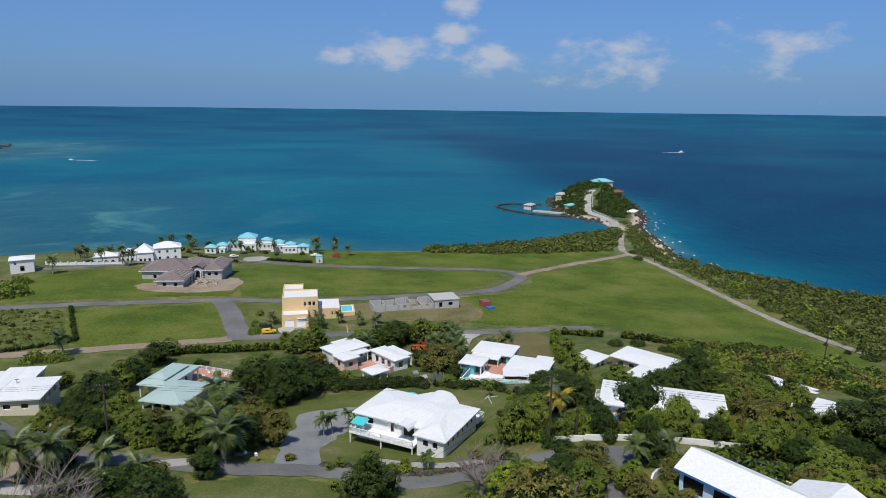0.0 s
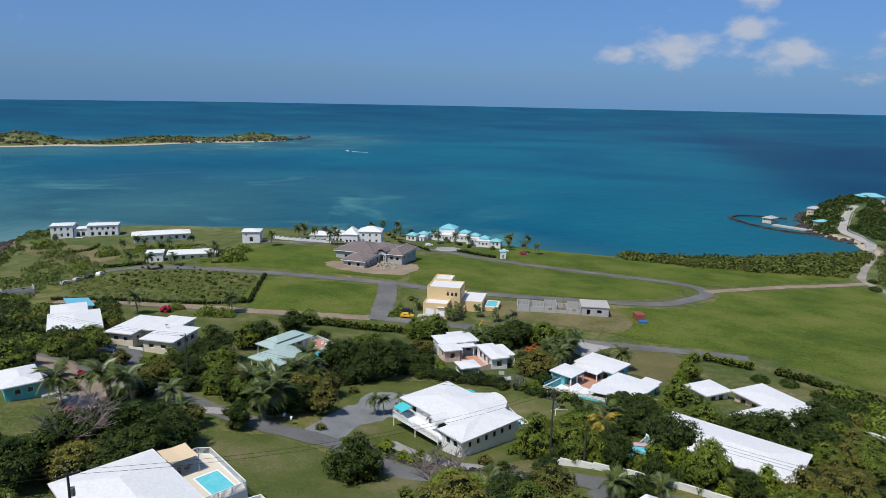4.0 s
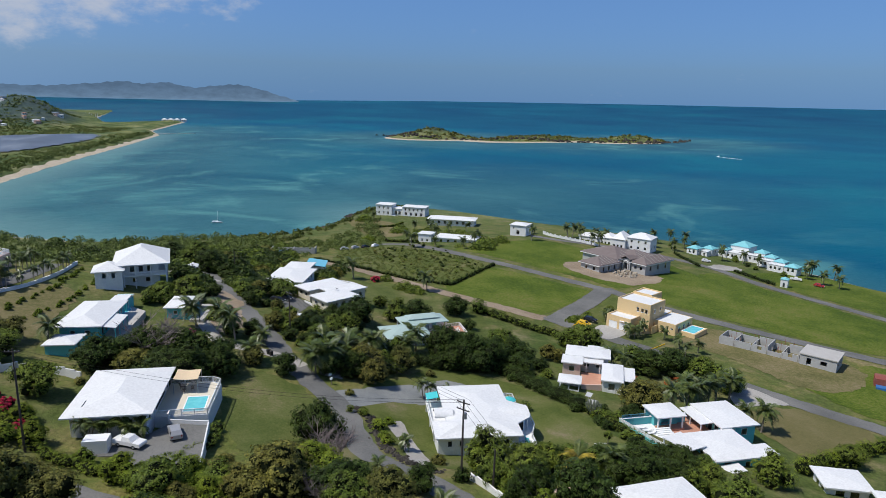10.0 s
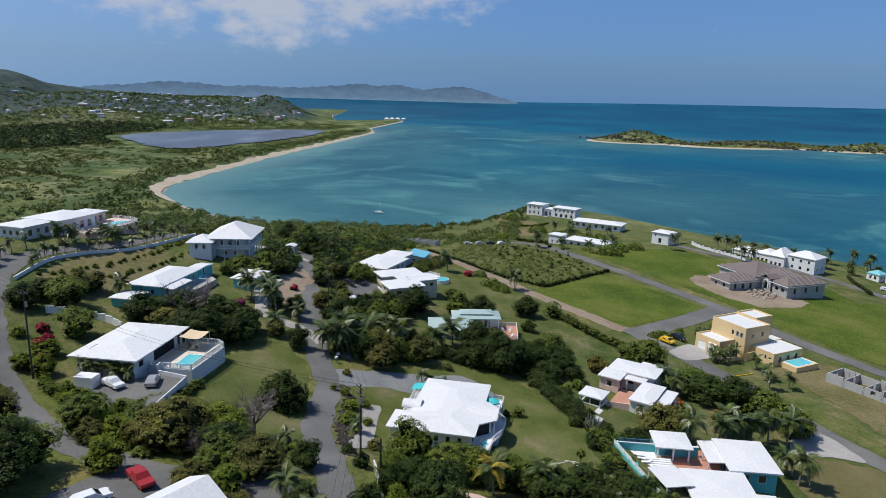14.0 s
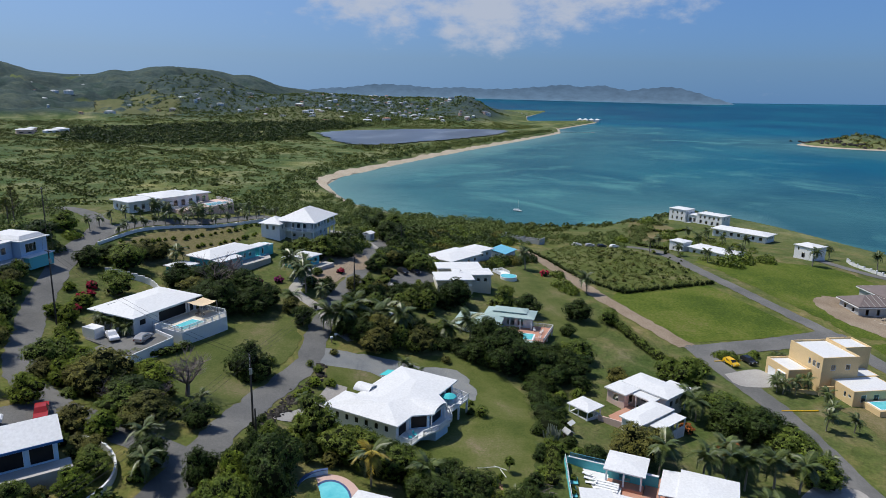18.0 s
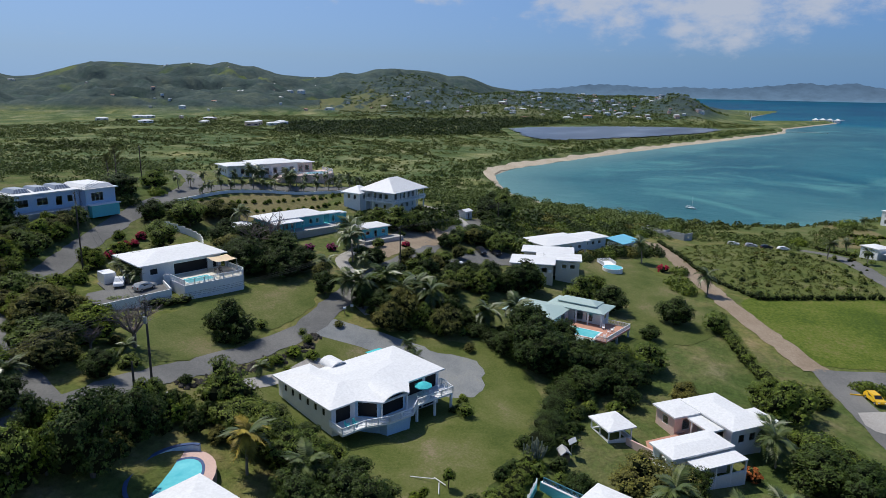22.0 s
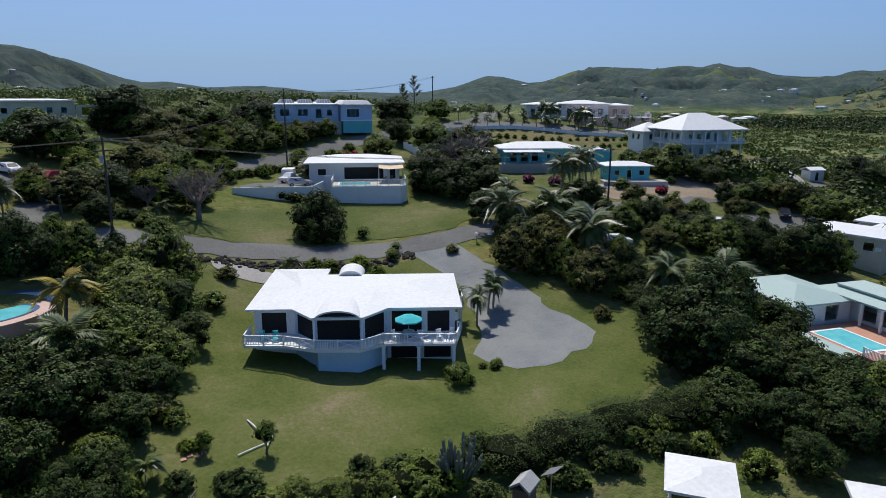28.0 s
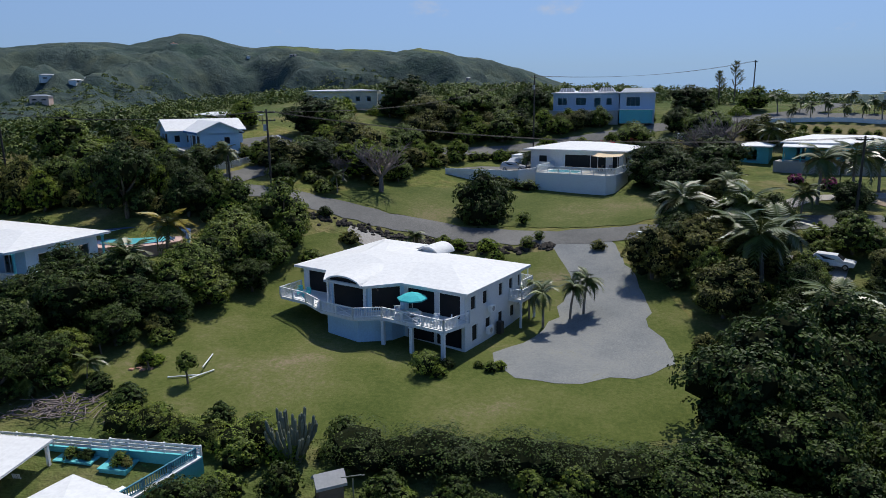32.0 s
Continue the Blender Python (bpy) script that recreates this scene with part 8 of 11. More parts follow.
GREEN_G = [(-144.6, 125.2, 2.7), (-143.0, 129.7, 3.8), (-139.8, 124.0, 3.4), (-139.7, 133.4, 3.0), (-125.6, 146.4, 3.5), (-123.5, 121.6, 2.8), (-107.7, 127.8, 2.9), (-105.7, 123.5, 4.5), (-89.1, 148.1, 2.8), (-76.9, 134.2, 3.5), (-76.8, 121.6, 2.4), (-75.2, 146.1, 4.1), (-63.8, 124.6, 3.6), (-63.7, 120.3, 3.6), (-60.3, 126.4, 1.6), (-52.0, 127.3, 1.4), (-46.7, 130.1, 2.6), (-46.0, 121.2, 2.6), (-42.0, 160.0, 3.2), (-41.8, 121.6, 1.7), (-39.2, 128.4, 1.7), (-36.4, 120.4, 2.8), (-35.9, 123.8, 2.3), (-28.3, 152.0, 1.9)]
GREEN_H = [(-22.7, 152.7, 1.9), (-21.8, 156.5, 1.9), (-20.0, 153.3, 1.8), (-17.2, 153.5, 1.9), (-13.7, 137.2, 0.9), (-12.6, 136.5, 0.7), (-9.0, 155.8, 1.6), (2.6, 156.3, 1.9), (2.7, 153.2, 1.9), (4.7, 151.5, 1.7), (8.3, 151.6, 1.8), (11.0, 149.2, 1.9), (16.6, 128.2, 3.4), (17.2, 137.0, 1.6), (18.0, 121.2, 3.7), (19.2, 125.6, 3.6), (20.5, 129.2, 3.0), (21.5, 145.6, 1.8), (23.0, 142.0, 2.4), (24.9, 143.6, 2.0), (28.5, 139.0, 2.0), (30.3, 146.8, 3.2), (32.9, 139.2, 3.1), (33.0, 144.1, 3.4), (33.6, 135.5, 1.7), (35.0, 160.0, 4.0), (40.5, 140.9, 5.2), (60.4, 127.5, 3.4), (60.7, 132.8, 3.1)]
GREEN_I = [(61.4, 141.4, 3.3), (64.4, 146.8, 3.5), (67.7, 130.3, 4.1), (68.1, 135.3, 4.2), (68.8, 148.1, 3.0), (70.6, 145.0, 2.8), (71.3, 138.0, 3.0), (71.8, 129.7, 2.7), (73.5, 144.7, 2.6), (75.3, 131.4, 4.3), (78.1, 158.0, 1.8), (90.5, 155.1, 3.3), (94.8, 123.0, 3.8), (96.3, 127.4, 3.6), (97.8, 136.3, 3.0), (97.9, 149.3, 3.6), (99.0, 124.3, 3.0), (101.2, 130.4, 4.0), (101.5, 148.9, 3.1), (101.6, 152.1, 2.8), (102.0, 126.0, 3.5), (104.1, 143.3, 3.0), (108.5, 153.2, 3.4), (108.7, 145.7, 2.6), (109.0, 142.3, 3.4), (111.7, 144.5, 2.7), (112.6, 123.6, 3.6), (113.5, 152.7, 3.0), (117.4, 150.3, 4.3), (117.7, 128.3, 2.6), (118.5, 131.4, 2.8), (-222.6, 165.9, 3.5)]
GREEN_J = [(-216.3, 162.6, 4.4), (-208.7, 161.2, 3.5), (-121.9, 168.5, 2.9), (-108.3, 168.5, 3.9), (-103.2, 170.0, 3.5), (-78.0, 178.3, 2.0), (-49.6, 163.9, 3.0), (-47.1, 194.8, 2.6), (-46.3, 163.9, 4.4), (-42.3, 185.2, 3.8), (-37.7, 188.4, 4.9), (-24.0, 160.5, 2.2), (-6.2, 198.5, 5.3), (36.5, 185.3, 3.1), (73.0, 189.4, 4.1), (73.4, 170.7, 2.7), (76.7, 165.2, 4.5), (78.2, 182.1, 3.1), (80.0, 178.0, 4.5), (83.2, 180.1, 2.6), (84.6, 164.1, 3.4), (86.9, 189.4, 3.1), (88.2, 176.8, 3.6), (91.1, 166.2, 4.0), (91.2, 183.9, 2.7), (97.5, 161.8, 5.0), (99.8, 166.5, 3.4), (100.0, 170.8, 3.4), (103.5, 173.1, 3.2), (104.2, 182.7, 3.9), (105.3, 165.6, 4.4), (106.2, 176.1, 3.5)]
GREEN_K = [(108.4, 172.4, 4.4), (109.2, 161.3, 3.4), (110.6, 166.7, 2.9), (-64.1, 227.2, 2.1), (-62.1, 214.1, 2.2), (-60.3, 207.0, 2.4), (-60.0, 212.1, 2.3), (-60.0, 204.6, 2.5), (-59.7, 205.3, 2.2), (0.5, 200.4, 4.5), (133.1, 214.9, 5.1), (-284.0, 242.6, 5.6), (-236.0, 240.7, 5.7), (-172.5, 264.2, 4.6), (-170.3, 253.8, 5.1), (-163.2, 245.3, 6.2), (141.4, 247.3, 6.2), (137.1, 296.2, 6.2), (-152.0, 350.0, 2.2), (-146.0, 368.0, 2.2), (-140.0, 362.0, 2.2), (-112.0, 378.0, 2.2), (-108.0, 372.0, 2.2), (-92.0, 364.0, 2.2), (-78.0, 366.0, 2.2)]
GREEN = GREEN_A + GREEN_B + GREEN_C + GREEN_D + GREEN_E + GREEN_F + GREEN_G + GREEN_H + GREEN_I + GREEN_J + GREEN_K
LIGHT_A = [(-66.6, 25.4, 2.7), (27.8, 32.2, 4.8), (-35.4, 42.7, 2.1), (-28.7, 50.1, 2.3), (-20.9, 51.1, 2.5), (-11.8, 56.9, 2.2), (-3.5, 60.5, 2.8), (-3.0, 63.2, 2.2), (-0.0, 68.0, 1.7), (4.3, 75.9, 1.6), (9.0, 74.8, 2.5), (42.6, 54.7, 3.8), (56.0, 80.0, 2.3), (56.7, 68.4, 2.1), (-88.8, 113.3, 1.7), (-52.7, 106.8, 1.8), (-51.5, 108.3, 1.8), (-13.0, 108.8, 1.6), (-11.7, 105.8, 2.1), (-7.9, 104.9, 1.7), (-6.0, 108.2, 1.4), (-5.7, 104.3, 1.7), (18.0, 108.1, 1.8), (21.9, 109.5, 2.2), (25.2, 106.9, 2.2), (34.5, 105.8, 2.5), (38.0, 107.4, 2.5), (43.8, 104.8, 2.2), (44.7, 86.6, 1.7), (46.2, 105.3, 2.0), (48.0, 83.8, 1.8), (49.7, 107.9, 3.0)]
LIGHT_B = [(53.6, 109.2, 1.7), (65.9, 108.0, 1.9), (67.9, 103.1, 1.9), (72.4, 113.1, 1.9), (79.4, 95.2, 2.1), (81.0, 92.8, 1.6), (85.3, 111.2, 1.9), (90.0, 97.1, 2.5), (-70.6, 124.1, 2.1), (-14.5, 136.5, 0.8), (-9.2, 139.2, 1.2), (-0.1, 152.1, 1.9), (15.7, 140.5, 1.0), (15.7, 141.0, 0.9), (16.7, 140.7, 1.1), (27.2, 147.0, 1.7), (27.8, 144.8, 2.2), (30.0, 140.9, 2.2), (-222.1, 213.5, 4.1)]
LIGHT = LIGHT_A + LIGHT_B
OLIVE_A = [(-28.1, 34.0, 2.7), (-24.2, 33.1, 2.8), (-13.8, 26.7, 2.9), (-8.8, 37.7, 3.6), (-4.2, 39.6, 2.6), (2.3, 37.6, 3.6), (7.2, 38.5, 3.6), (15.4, 28.2, 3.3), (-67.4, 49.7, 3.3), (-64.4, 47.0, 4.2), (-42.7, 59.6, 1.4), (-7.1, 41.1, 2.7), (-1.0, 66.0, 2.0), (3.3, 72.5, 2.8), (4.1, 44.7, 6.2), (4.5, 51.0, 4.7), (10.3, 65.7, 2.6), (11.4, 72.7, 2.9), (12.4, 77.4, 5.3), (33.0, 79.2, 2.1), (35.9, 75.6, 1.8), (53.2, 75.2, 2.4), (55.4, 72.2, 2.4), (-168.1, 117.7, 4.2), (-147.8, 114.1, 2.7), (-133.5, 118.5, 2.8), (-97.8, 111.6, 3.3), (-82.2, 112.0, 2.3), (-67.8, 111.2, 2.4), (-58.2, 109.7, 1.7)]
OLIVE_B = [(-49.4, 108.5, 1.7), (-47.8, 115.3, 1.7), (-43.5, 92.6, 2.6), (-42.8, 117.5, 2.7), (-40.1, 119.0, 1.8), (-39.0, 109.2, 2.4), (-37.0, 116.1, 4.1), (-31.3, 115.4, 3.8), (-26.2, 106.8, 1.4), (6.4, 107.4, 1.9), (7.4, 85.5, 1.6), (13.5, 81.0, 1.9), (17.3, 88.2, 2.1), (20.6, 115.7, 1.9), (21.9, 88.6, 4.3), (27.1, 80.5, 2.8), (31.1, 110.5, 2.0), (33.5, 85.9, 2.3), (42.6, 85.6, 1.7), (45.7, 107.2, 1.7), (46.5, 91.4, 1.7), (51.0, 85.8, 2.1), (51.1, 82.3, 2.8), (54.3, 106.6, 3.2), (55.0, 82.1, 2.2), (59.0, 100.1, 1.7), (60.2, 109.3, 3.2), (61.9, 112.4, 2.9), (62.4, 118.4, 3.4), (67.7, 94.6, 1.7), (70.2, 95.5, 1.8), (82.8, 94.6, 2.0)]
OLIVE_C = [(83.2, 108.1, 2.2), (93.7, 101.3, 2.0), (94.3, 113.7, 3.2), (100.1, 117.1, 2.7), (105.0, 109.4, 2.8), (109.6, 112.6, 3.7), (115.5, 117.5, 3.1), (-205.5, 151.3, 3.9), (-201.9, 149.3, 3.4), (-195.8, 150.5, 2.7), (-188.1, 147.1, 3.8), (-183.1, 130.7, 3.1), (-175.7, 124.5, 4.1), (-172.0, 121.7, 3.8), (-165.7, 128.4, 2.8), (-157.8, 139.8, 2.7), (-152.7, 121.4, 4.5), (-142.4, 136.4, 3.3), (-137.1, 127.1, 3.1), (-133.7, 152.6, 3.9), (-133.0, 124.7, 3.8), (-118.2, 140.8, 3.0), (-48.1, 125.7, 2.0), (-36.8, 125.1, 4.2), (-35.0, 155.0, 2.2), (-33.5, 131.4, 1.7), (18.2, 135.4, 2.1), (27.1, 151.8, 1.6), (28.2, 136.9, 1.9), (31.1, 136.4, 1.9), (60.8, 122.2, 2.7)]
OLIVE_D = [(63.7, 130.8, 3.0), (63.7, 122.6, 2.9), (66.8, 142.2, 4.2), (76.3, 146.0, 3.0), (79.6, 131.7, 2.8), (83.5, 124.6, 4.1), (88.0, 159.7, 3.2), (93.3, 152.1, 3.6), (104.9, 156.5, 3.8), (105.6, 132.3, 3.4), (105.9, 148.9, 4.1), (107.3, 135.5, 2.9), (108.7, 131.0, 2.7), (115.9, 136.5, 3.4), (116.5, 124.7, 3.0), (-35.8, 171.3, 3.0), (-33.0, 172.5, 2.3), (-0.1, 167.5, 5.2), (4.2, 164.0, 1.6), (70.8, 168.0, 2.9), (79.1, 169.7, 3.5), (81.0, 166.1, 3.4), (82.1, 189.6, 3.7), (84.7, 175.0, 3.8), (90.8, 173.2, 4.2), (91.9, 177.3, 3.1), (94.7, 173.7, 2.9), (95.3, 184.5, 2.8), (99.1, 178.3, 4.1), (116.4, 160.5, 3.4)]
OLIVE = OLIVE_A + OLIVE_B + OLIVE_C + OLIVE_D
ROUND_A = [(-623.5, -206.4, 2.7), (-18.6, 103.3, 0.9), (-17.1, 105.2, 1.0), (-17.0, 105.6, 1.0), (-16.5, 95.8, 1.2), (-8.1, 139.2, 1.4), (-75.8, 177.2, 3.0), (-41.6, 189.8, 3.8), (-23.7, 191.5, 3.5)]
ROUND = ROUND_A
BARE_TREES_A = [(-48.2, 73.9, 6.2), (6.3, 88.0, 4.6), (12.9, 86.4, 2.4), (17.0, 81.3, 2.6)]
BARE_TREES = BARE_TREES_A
CRIMSON_A = [(-39.1, 46.0, 2.1), (-34.5, 48.1, 2.0), (-32.4, 47.3, 2.0), (-25.9, 49.6, 1.9), (-78.1, 98.4, 1.9), (-120.9, 163.6, 2.6)]
CRIMSON = CRIMSON_A
PURPLE_A = [(-60.1, 79.5, 1.9), (-63.3, 84.1, 2.2)]
PURPLE = PURPLE_A
RUSTY_A = [(-15.3, 181.2, 2.2), (-6.1, 186.6, 3.8)]
RUSTY = RUSTY_A
PALMS_A = [(-99, 35, 4.4, 2.7), (-98, 38, 4.3, 2.7), (-104, 46, 4.4, 2.7), (-99, 49, 4.9, 3.0), (-63, 56, 4.7, 2.9), (-21, 58, 3.0, 1.9), (-20, 59, 3.0, 1.9), (-19, 61, 3.0, 1.9), (-19, 63, 3.0, 1.9), (-18, 64, 3.0, 1.9), (-17, 66, 3.0, 1.9), (-69, 87, 5.6, 3.0), (-63, 92, 6.5, 3.0), (-58, 93, 6.5, 3.0), (-54, 98, 3.0, 1.9), (-46, 93, 3.6, 2.2), (-45, 116, 5.0, 3.0), (-44, 109, 5.5, 3.0), (-42, 120, 6.5, 3.0), (-41, 113, 4.6, 2.9), (-37, 104, 5.1, 3.0), (-37, 106, 5.6, 3.0), (-2, 106, 2.2, 1.6), (12, 93, 2.8, 1.8)]
PALMS_B = [(30, 92, 3.6, 2.3), (36, 95, 3.4, 2.1), (-126, 157, 6.4, 3.0), (-49, 137, 5.6, 3.0), (-45, 131, 4.3, 2.7), (20, 144, 1.5, 1.4), (23, 147, 1.6, 1.6), (24, 130, 4.8, 3.0), (28, 140, 2.9, 1.8), (-105, 176, 5.5, 3.0), (-25, 185, 4.5, 2.8), (-21, 185, 4.8, 3.0), (-4, 196, 3.2, 2.0), (-3, 191, 3.2, 2.0), (-3, 187, 3.2, 2.0), (-2, 182, 3.2, 2.0), (0, 183, 5.2, 3.0), (3, 191, 5.9, 3.0), (4, 182, 5.7, 3.0), (4, 195, 5.6, 3.0), (4, 178, 5.6, 3.0), (5, 170, 6.5, 3.0), (5, 185, 5.7, 3.0), (15, 185, 4.0, 2.5)]
PALMS_C = [(19, 184, 5.4, 3.0), (-186, 218, 6.1, 3.0), (-58, 219, 3.0, 1.9), (-57, 217, 3.0, 1.9), (-43, 212, 3.0, 1.9), (-42, 219, 3.4, 2.0), (-41, 211, 3.0, 1.9), (-40, 215, 3.4, 2.0), (-40, 212, 3.0, 1.9), (-35, 220, 3.4, 2.0), (-27, 217, 3.4, 2.0), (-22, 219, 3.4, 2.0), (-22, 213, 3.4, 2.0), (-4, 204, 3.2, 2.0), (-4, 201, 3.2, 2.0), (-207, 247, 5.8, 3.0), (-190, 300, 5.0, 2.6), (-174, 317, 6.5, 3.0), (-172, 311, 6.5, 3.0), (-169, 282, 6.5, 3.0), (-163, 313, 6.5, 3.0), (-151, 308, 6.5, 3.0), (-148, 311, 6.5, 3.0), (150, 286, 6.5, 3.0)]
PALMS_D = [(-182, 330, 5.5, 2.8), (-166, 328, 5.5, 2.8), (-162, 331, 5.5, 2.8), (-160, 345, 5.0, 2.6), (-149, 352, 5.5, 2.8), (-146, 352, 5.0, 2.6), (-137, 357, 5.5, 2.8), (-158, 382, 5.6, 3.0), (-156, 363, 6.5, 3.0), (-148, 382, 6.5, 3.0), (-140, 372, 5.0, 2.6), (-132, 368, 5.0, 2.6), (-120, 378, 5.0, 2.6), (-112, 366, 5.5, 2.8), (-104, 372, 5.5, 2.8), (-95, 372, 5.0, 2.6), (-73, 382, 6.5, 3.0), (-73, 380, 6.5, 3.0), (-70, 372, 5.0, 2.6), (-63, 384, 6.5, 3.0), (-60, 368, 5.0, 2.6), (-52, 366, 5.0, 2.6)]
PALMS = PALMS_A + PALMS_B + PALMS_C + PALMS_D
GOLD_PALMS = []


FAR_HOUSES_A = [(-821, -805, 28), (-907, -806, 30), (-812, -699, 30), (-956, -684, 30), (-866, -623, 30), (-845, -510, 30), (-877, -490, 30), (-1146, -914, 30), (-1522, -1179, 30), (-1592, -956, 30), (-1693, -948, 30), (-1883, -511, 30), (-2149, -551, 30), (-2519, -597, 30), (-2931, -557, 26), (-1728, -231, 24), (-1788, -132, 19), (-1811, -40, 24), (-1409, -97, 30), (-1441, -57, 26), (-1560, -6, 21), (-2981, -66, 26), (-2170, 565, 30), (-1354, -663, 21), (-1553, -578, 30), (-1528, -1038, 30), (-1408, -572, 20), (-1541, -479, 21), (-1477, -409, 23), (-1497, -257, 19)]
FAR_HOUSES_B = [(-1545, -170, 17), (-1647, -73, 18), (-1578, 19, 17), (-1350, -180, 18), (-1407, -287, 19), (-1506, -1179, 30), (-913, -789, 30), (-877, -522, 30), (-889, -483, 29), (-1684, -982, 30), (-1665, -869, 30), (-1288, -1263, 23), (-1497, -1897, 26), (-865, -1335, 21), (-1933, -533, 30), (-2191, -578, 30), (-1605, -298, 29), (-1523, -224, 22), (-930, -728, 14), (-1248, -908, 17), (652, -711, 30), (607, -708, 30), (541, -544, 30), (369, -937, 14), (399, -983, 15), (146, -927, 24), (65, -1039, 16), (603, -986, 28), (417, -754, 9), (582, -701, 18)]
FAR_HOUSES_C = [(484, -1027, 16), (279, -893, 10), (67, -921, 17), (-4, -1103, 13), (78, -989, 14), (-1486, -1177, 24), (-1192, -1153, 15), (-276, -1826, 30), (-162, -1479, 20), (-2442, -602, 30), (-1577, -191, 17), (-1482, -238, 19), (-1558, 112, 11), (-1326, -641, 28)]
FAR_HOUSES = FAR_HOUSES_A + FAR_HOUSES_B + FAR_HOUSES_C
# ---- plants ----
def leaf_cloud(rng, blobs, count, leaf, squash=0.8, bend=0.8):
    """Leaf blades over the skins of a few overlapping blobs: arrays of vertices and quads."""
    c = np.array([b[:3] for b in blobs], float)
    r = np.array([b[3] for b in blobs], float)
    per = 13
    sprays = max(1, count // per)
    pick = rng.choice(len(blobs), sprays, p=r ** 2 / (r ** 2).sum())
    d = rng.normal(size=(sprays, 3))
    d /= np.linalg.norm(d, axis=1)[:, None]
    d[:, 2] = np.where(d[:, 2] < -0.45, -d[:, 2], d[:, 2])
    heart = c[pick] + d * (r[pick] * (0.80 + 0.24 * rng.random(sprays)))[:, None] * np.array([1, 1, squash])
    girth = r[pick] * (0.13 + 0.15 * rng.random(sprays))
    count = sprays * per
    d, heart, girth = np.repeat(d, per, 0), np.repeat(heart, per, 0), np.repeat(girth, per)
    e = rng.normal(size=(count, 3)) + 0.55 * d + np.array([0, 0, 0.55])
    e /= np.linalg.norm(e, axis=1)[:, None]
    p = heart + e * (girth * (0.55 + 0.5 * rng.random(count)))[:, None] * np.array([1.15, 1.15, 0.8])
    n = 0.75 * e + 0.6 * d + bend * 0.34 * rng.normal(size=(count, 3)) + np.array([0, 0, 0.2])
    n /= np.linalg.norm(n, axis=1)[:, None]
    u = np.cross(n, rng.normal(size=(count, 3)))
    u /= np.linalg.norm(u, axis=1)[:, None]
    v = np.cross(n, u)
    s = leaf * (0.6 + 0.8 * rng.random(count))[:, None]
    vs = np.stack([p - u * s * 0.5, p - v * s * 0.34 + n * s * 0.08, p + u * s * 0.6, p + v * s * 0.34 + n * s * 0.08], 1).reshape(-1, 3)
    return vs, np.arange(count * 4).reshape(-1, 4)


def lump(rng, c, r, squash=0.8, rough=0.22):
    """A knobbly inner mass that keeps a crown from being see-through."""
    bm = bmesh.new()
    bmesh.ops.create_icosphere(bm, subdivisions=1, radius=1.0)
    off = Vector(rng.normal(size=3) * 10)
    for v in bm.verts:
        k = 1 + rough * noise.noise(v.co * 2.2 + off) + 0.12 * noise.noise(v.co * 5 + off)
        v.co = Vector((c[0] + v.co.x * r * k, c[1] + v.co.y * r * k, c[2] + v.co.z * r * k * squash))
    vs, fs = [v.co[:] for v in bm.verts], [[v.index for v in f.verts] for f in bm.faces]
    bm.free()
    return vs, fs


def crown_mesh(name, seed, material, blobs, count, leaf, squash=0.8):
    rng = np.random.default_rng(seed)
    vs, fs = leaf_cloud(rng, blobs, count, leaf, squash)
    vs, fs = vs.tolist(), fs.tolist()
    leaves = len(fs)
    # core lumps in painted shade, so gaps between leaf sprays go black
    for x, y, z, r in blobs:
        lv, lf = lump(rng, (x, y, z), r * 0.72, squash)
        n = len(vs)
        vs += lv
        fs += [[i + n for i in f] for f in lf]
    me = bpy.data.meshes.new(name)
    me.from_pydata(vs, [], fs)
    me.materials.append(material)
    me.materials.append(CORE_SHADE)
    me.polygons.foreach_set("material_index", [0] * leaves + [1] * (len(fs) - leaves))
    return me


def tree_blobs(seed, spread_out=0.62, n=7, lift=0.98):
    rng = np.random.default_rng(seed)
    out = [(0, 0, lift + 0.12, 0.62)]
    for k in range(5):
        a = k * math.tau / 5 + rng.uniform(-0.5, 0.5)
        out.append((0.48 * math.cos(a), 0.48 * math.sin(a), rng.uniform(0.32, 0.46), rng.uniform(0.34, 0.44)))
    for k in range(n):
        a = k * math.tau / n + rng.uniform(-0.4, 0.4)
        q = rng.uniform(0.36, 0.56)
        out.append((spread_out * math.cos(a) * rng.uniform(0.8, 1.1), spread_out * math.sin(a) * rng.uniform(0.8, 1.1), lift + rng.uniform(-0.42, 0.26), q))
    out.append((rng.uniform(-0.25, 0.25), rng.uniform(-0.25, 0.25), lift + 0.48, 0.42))
    return out


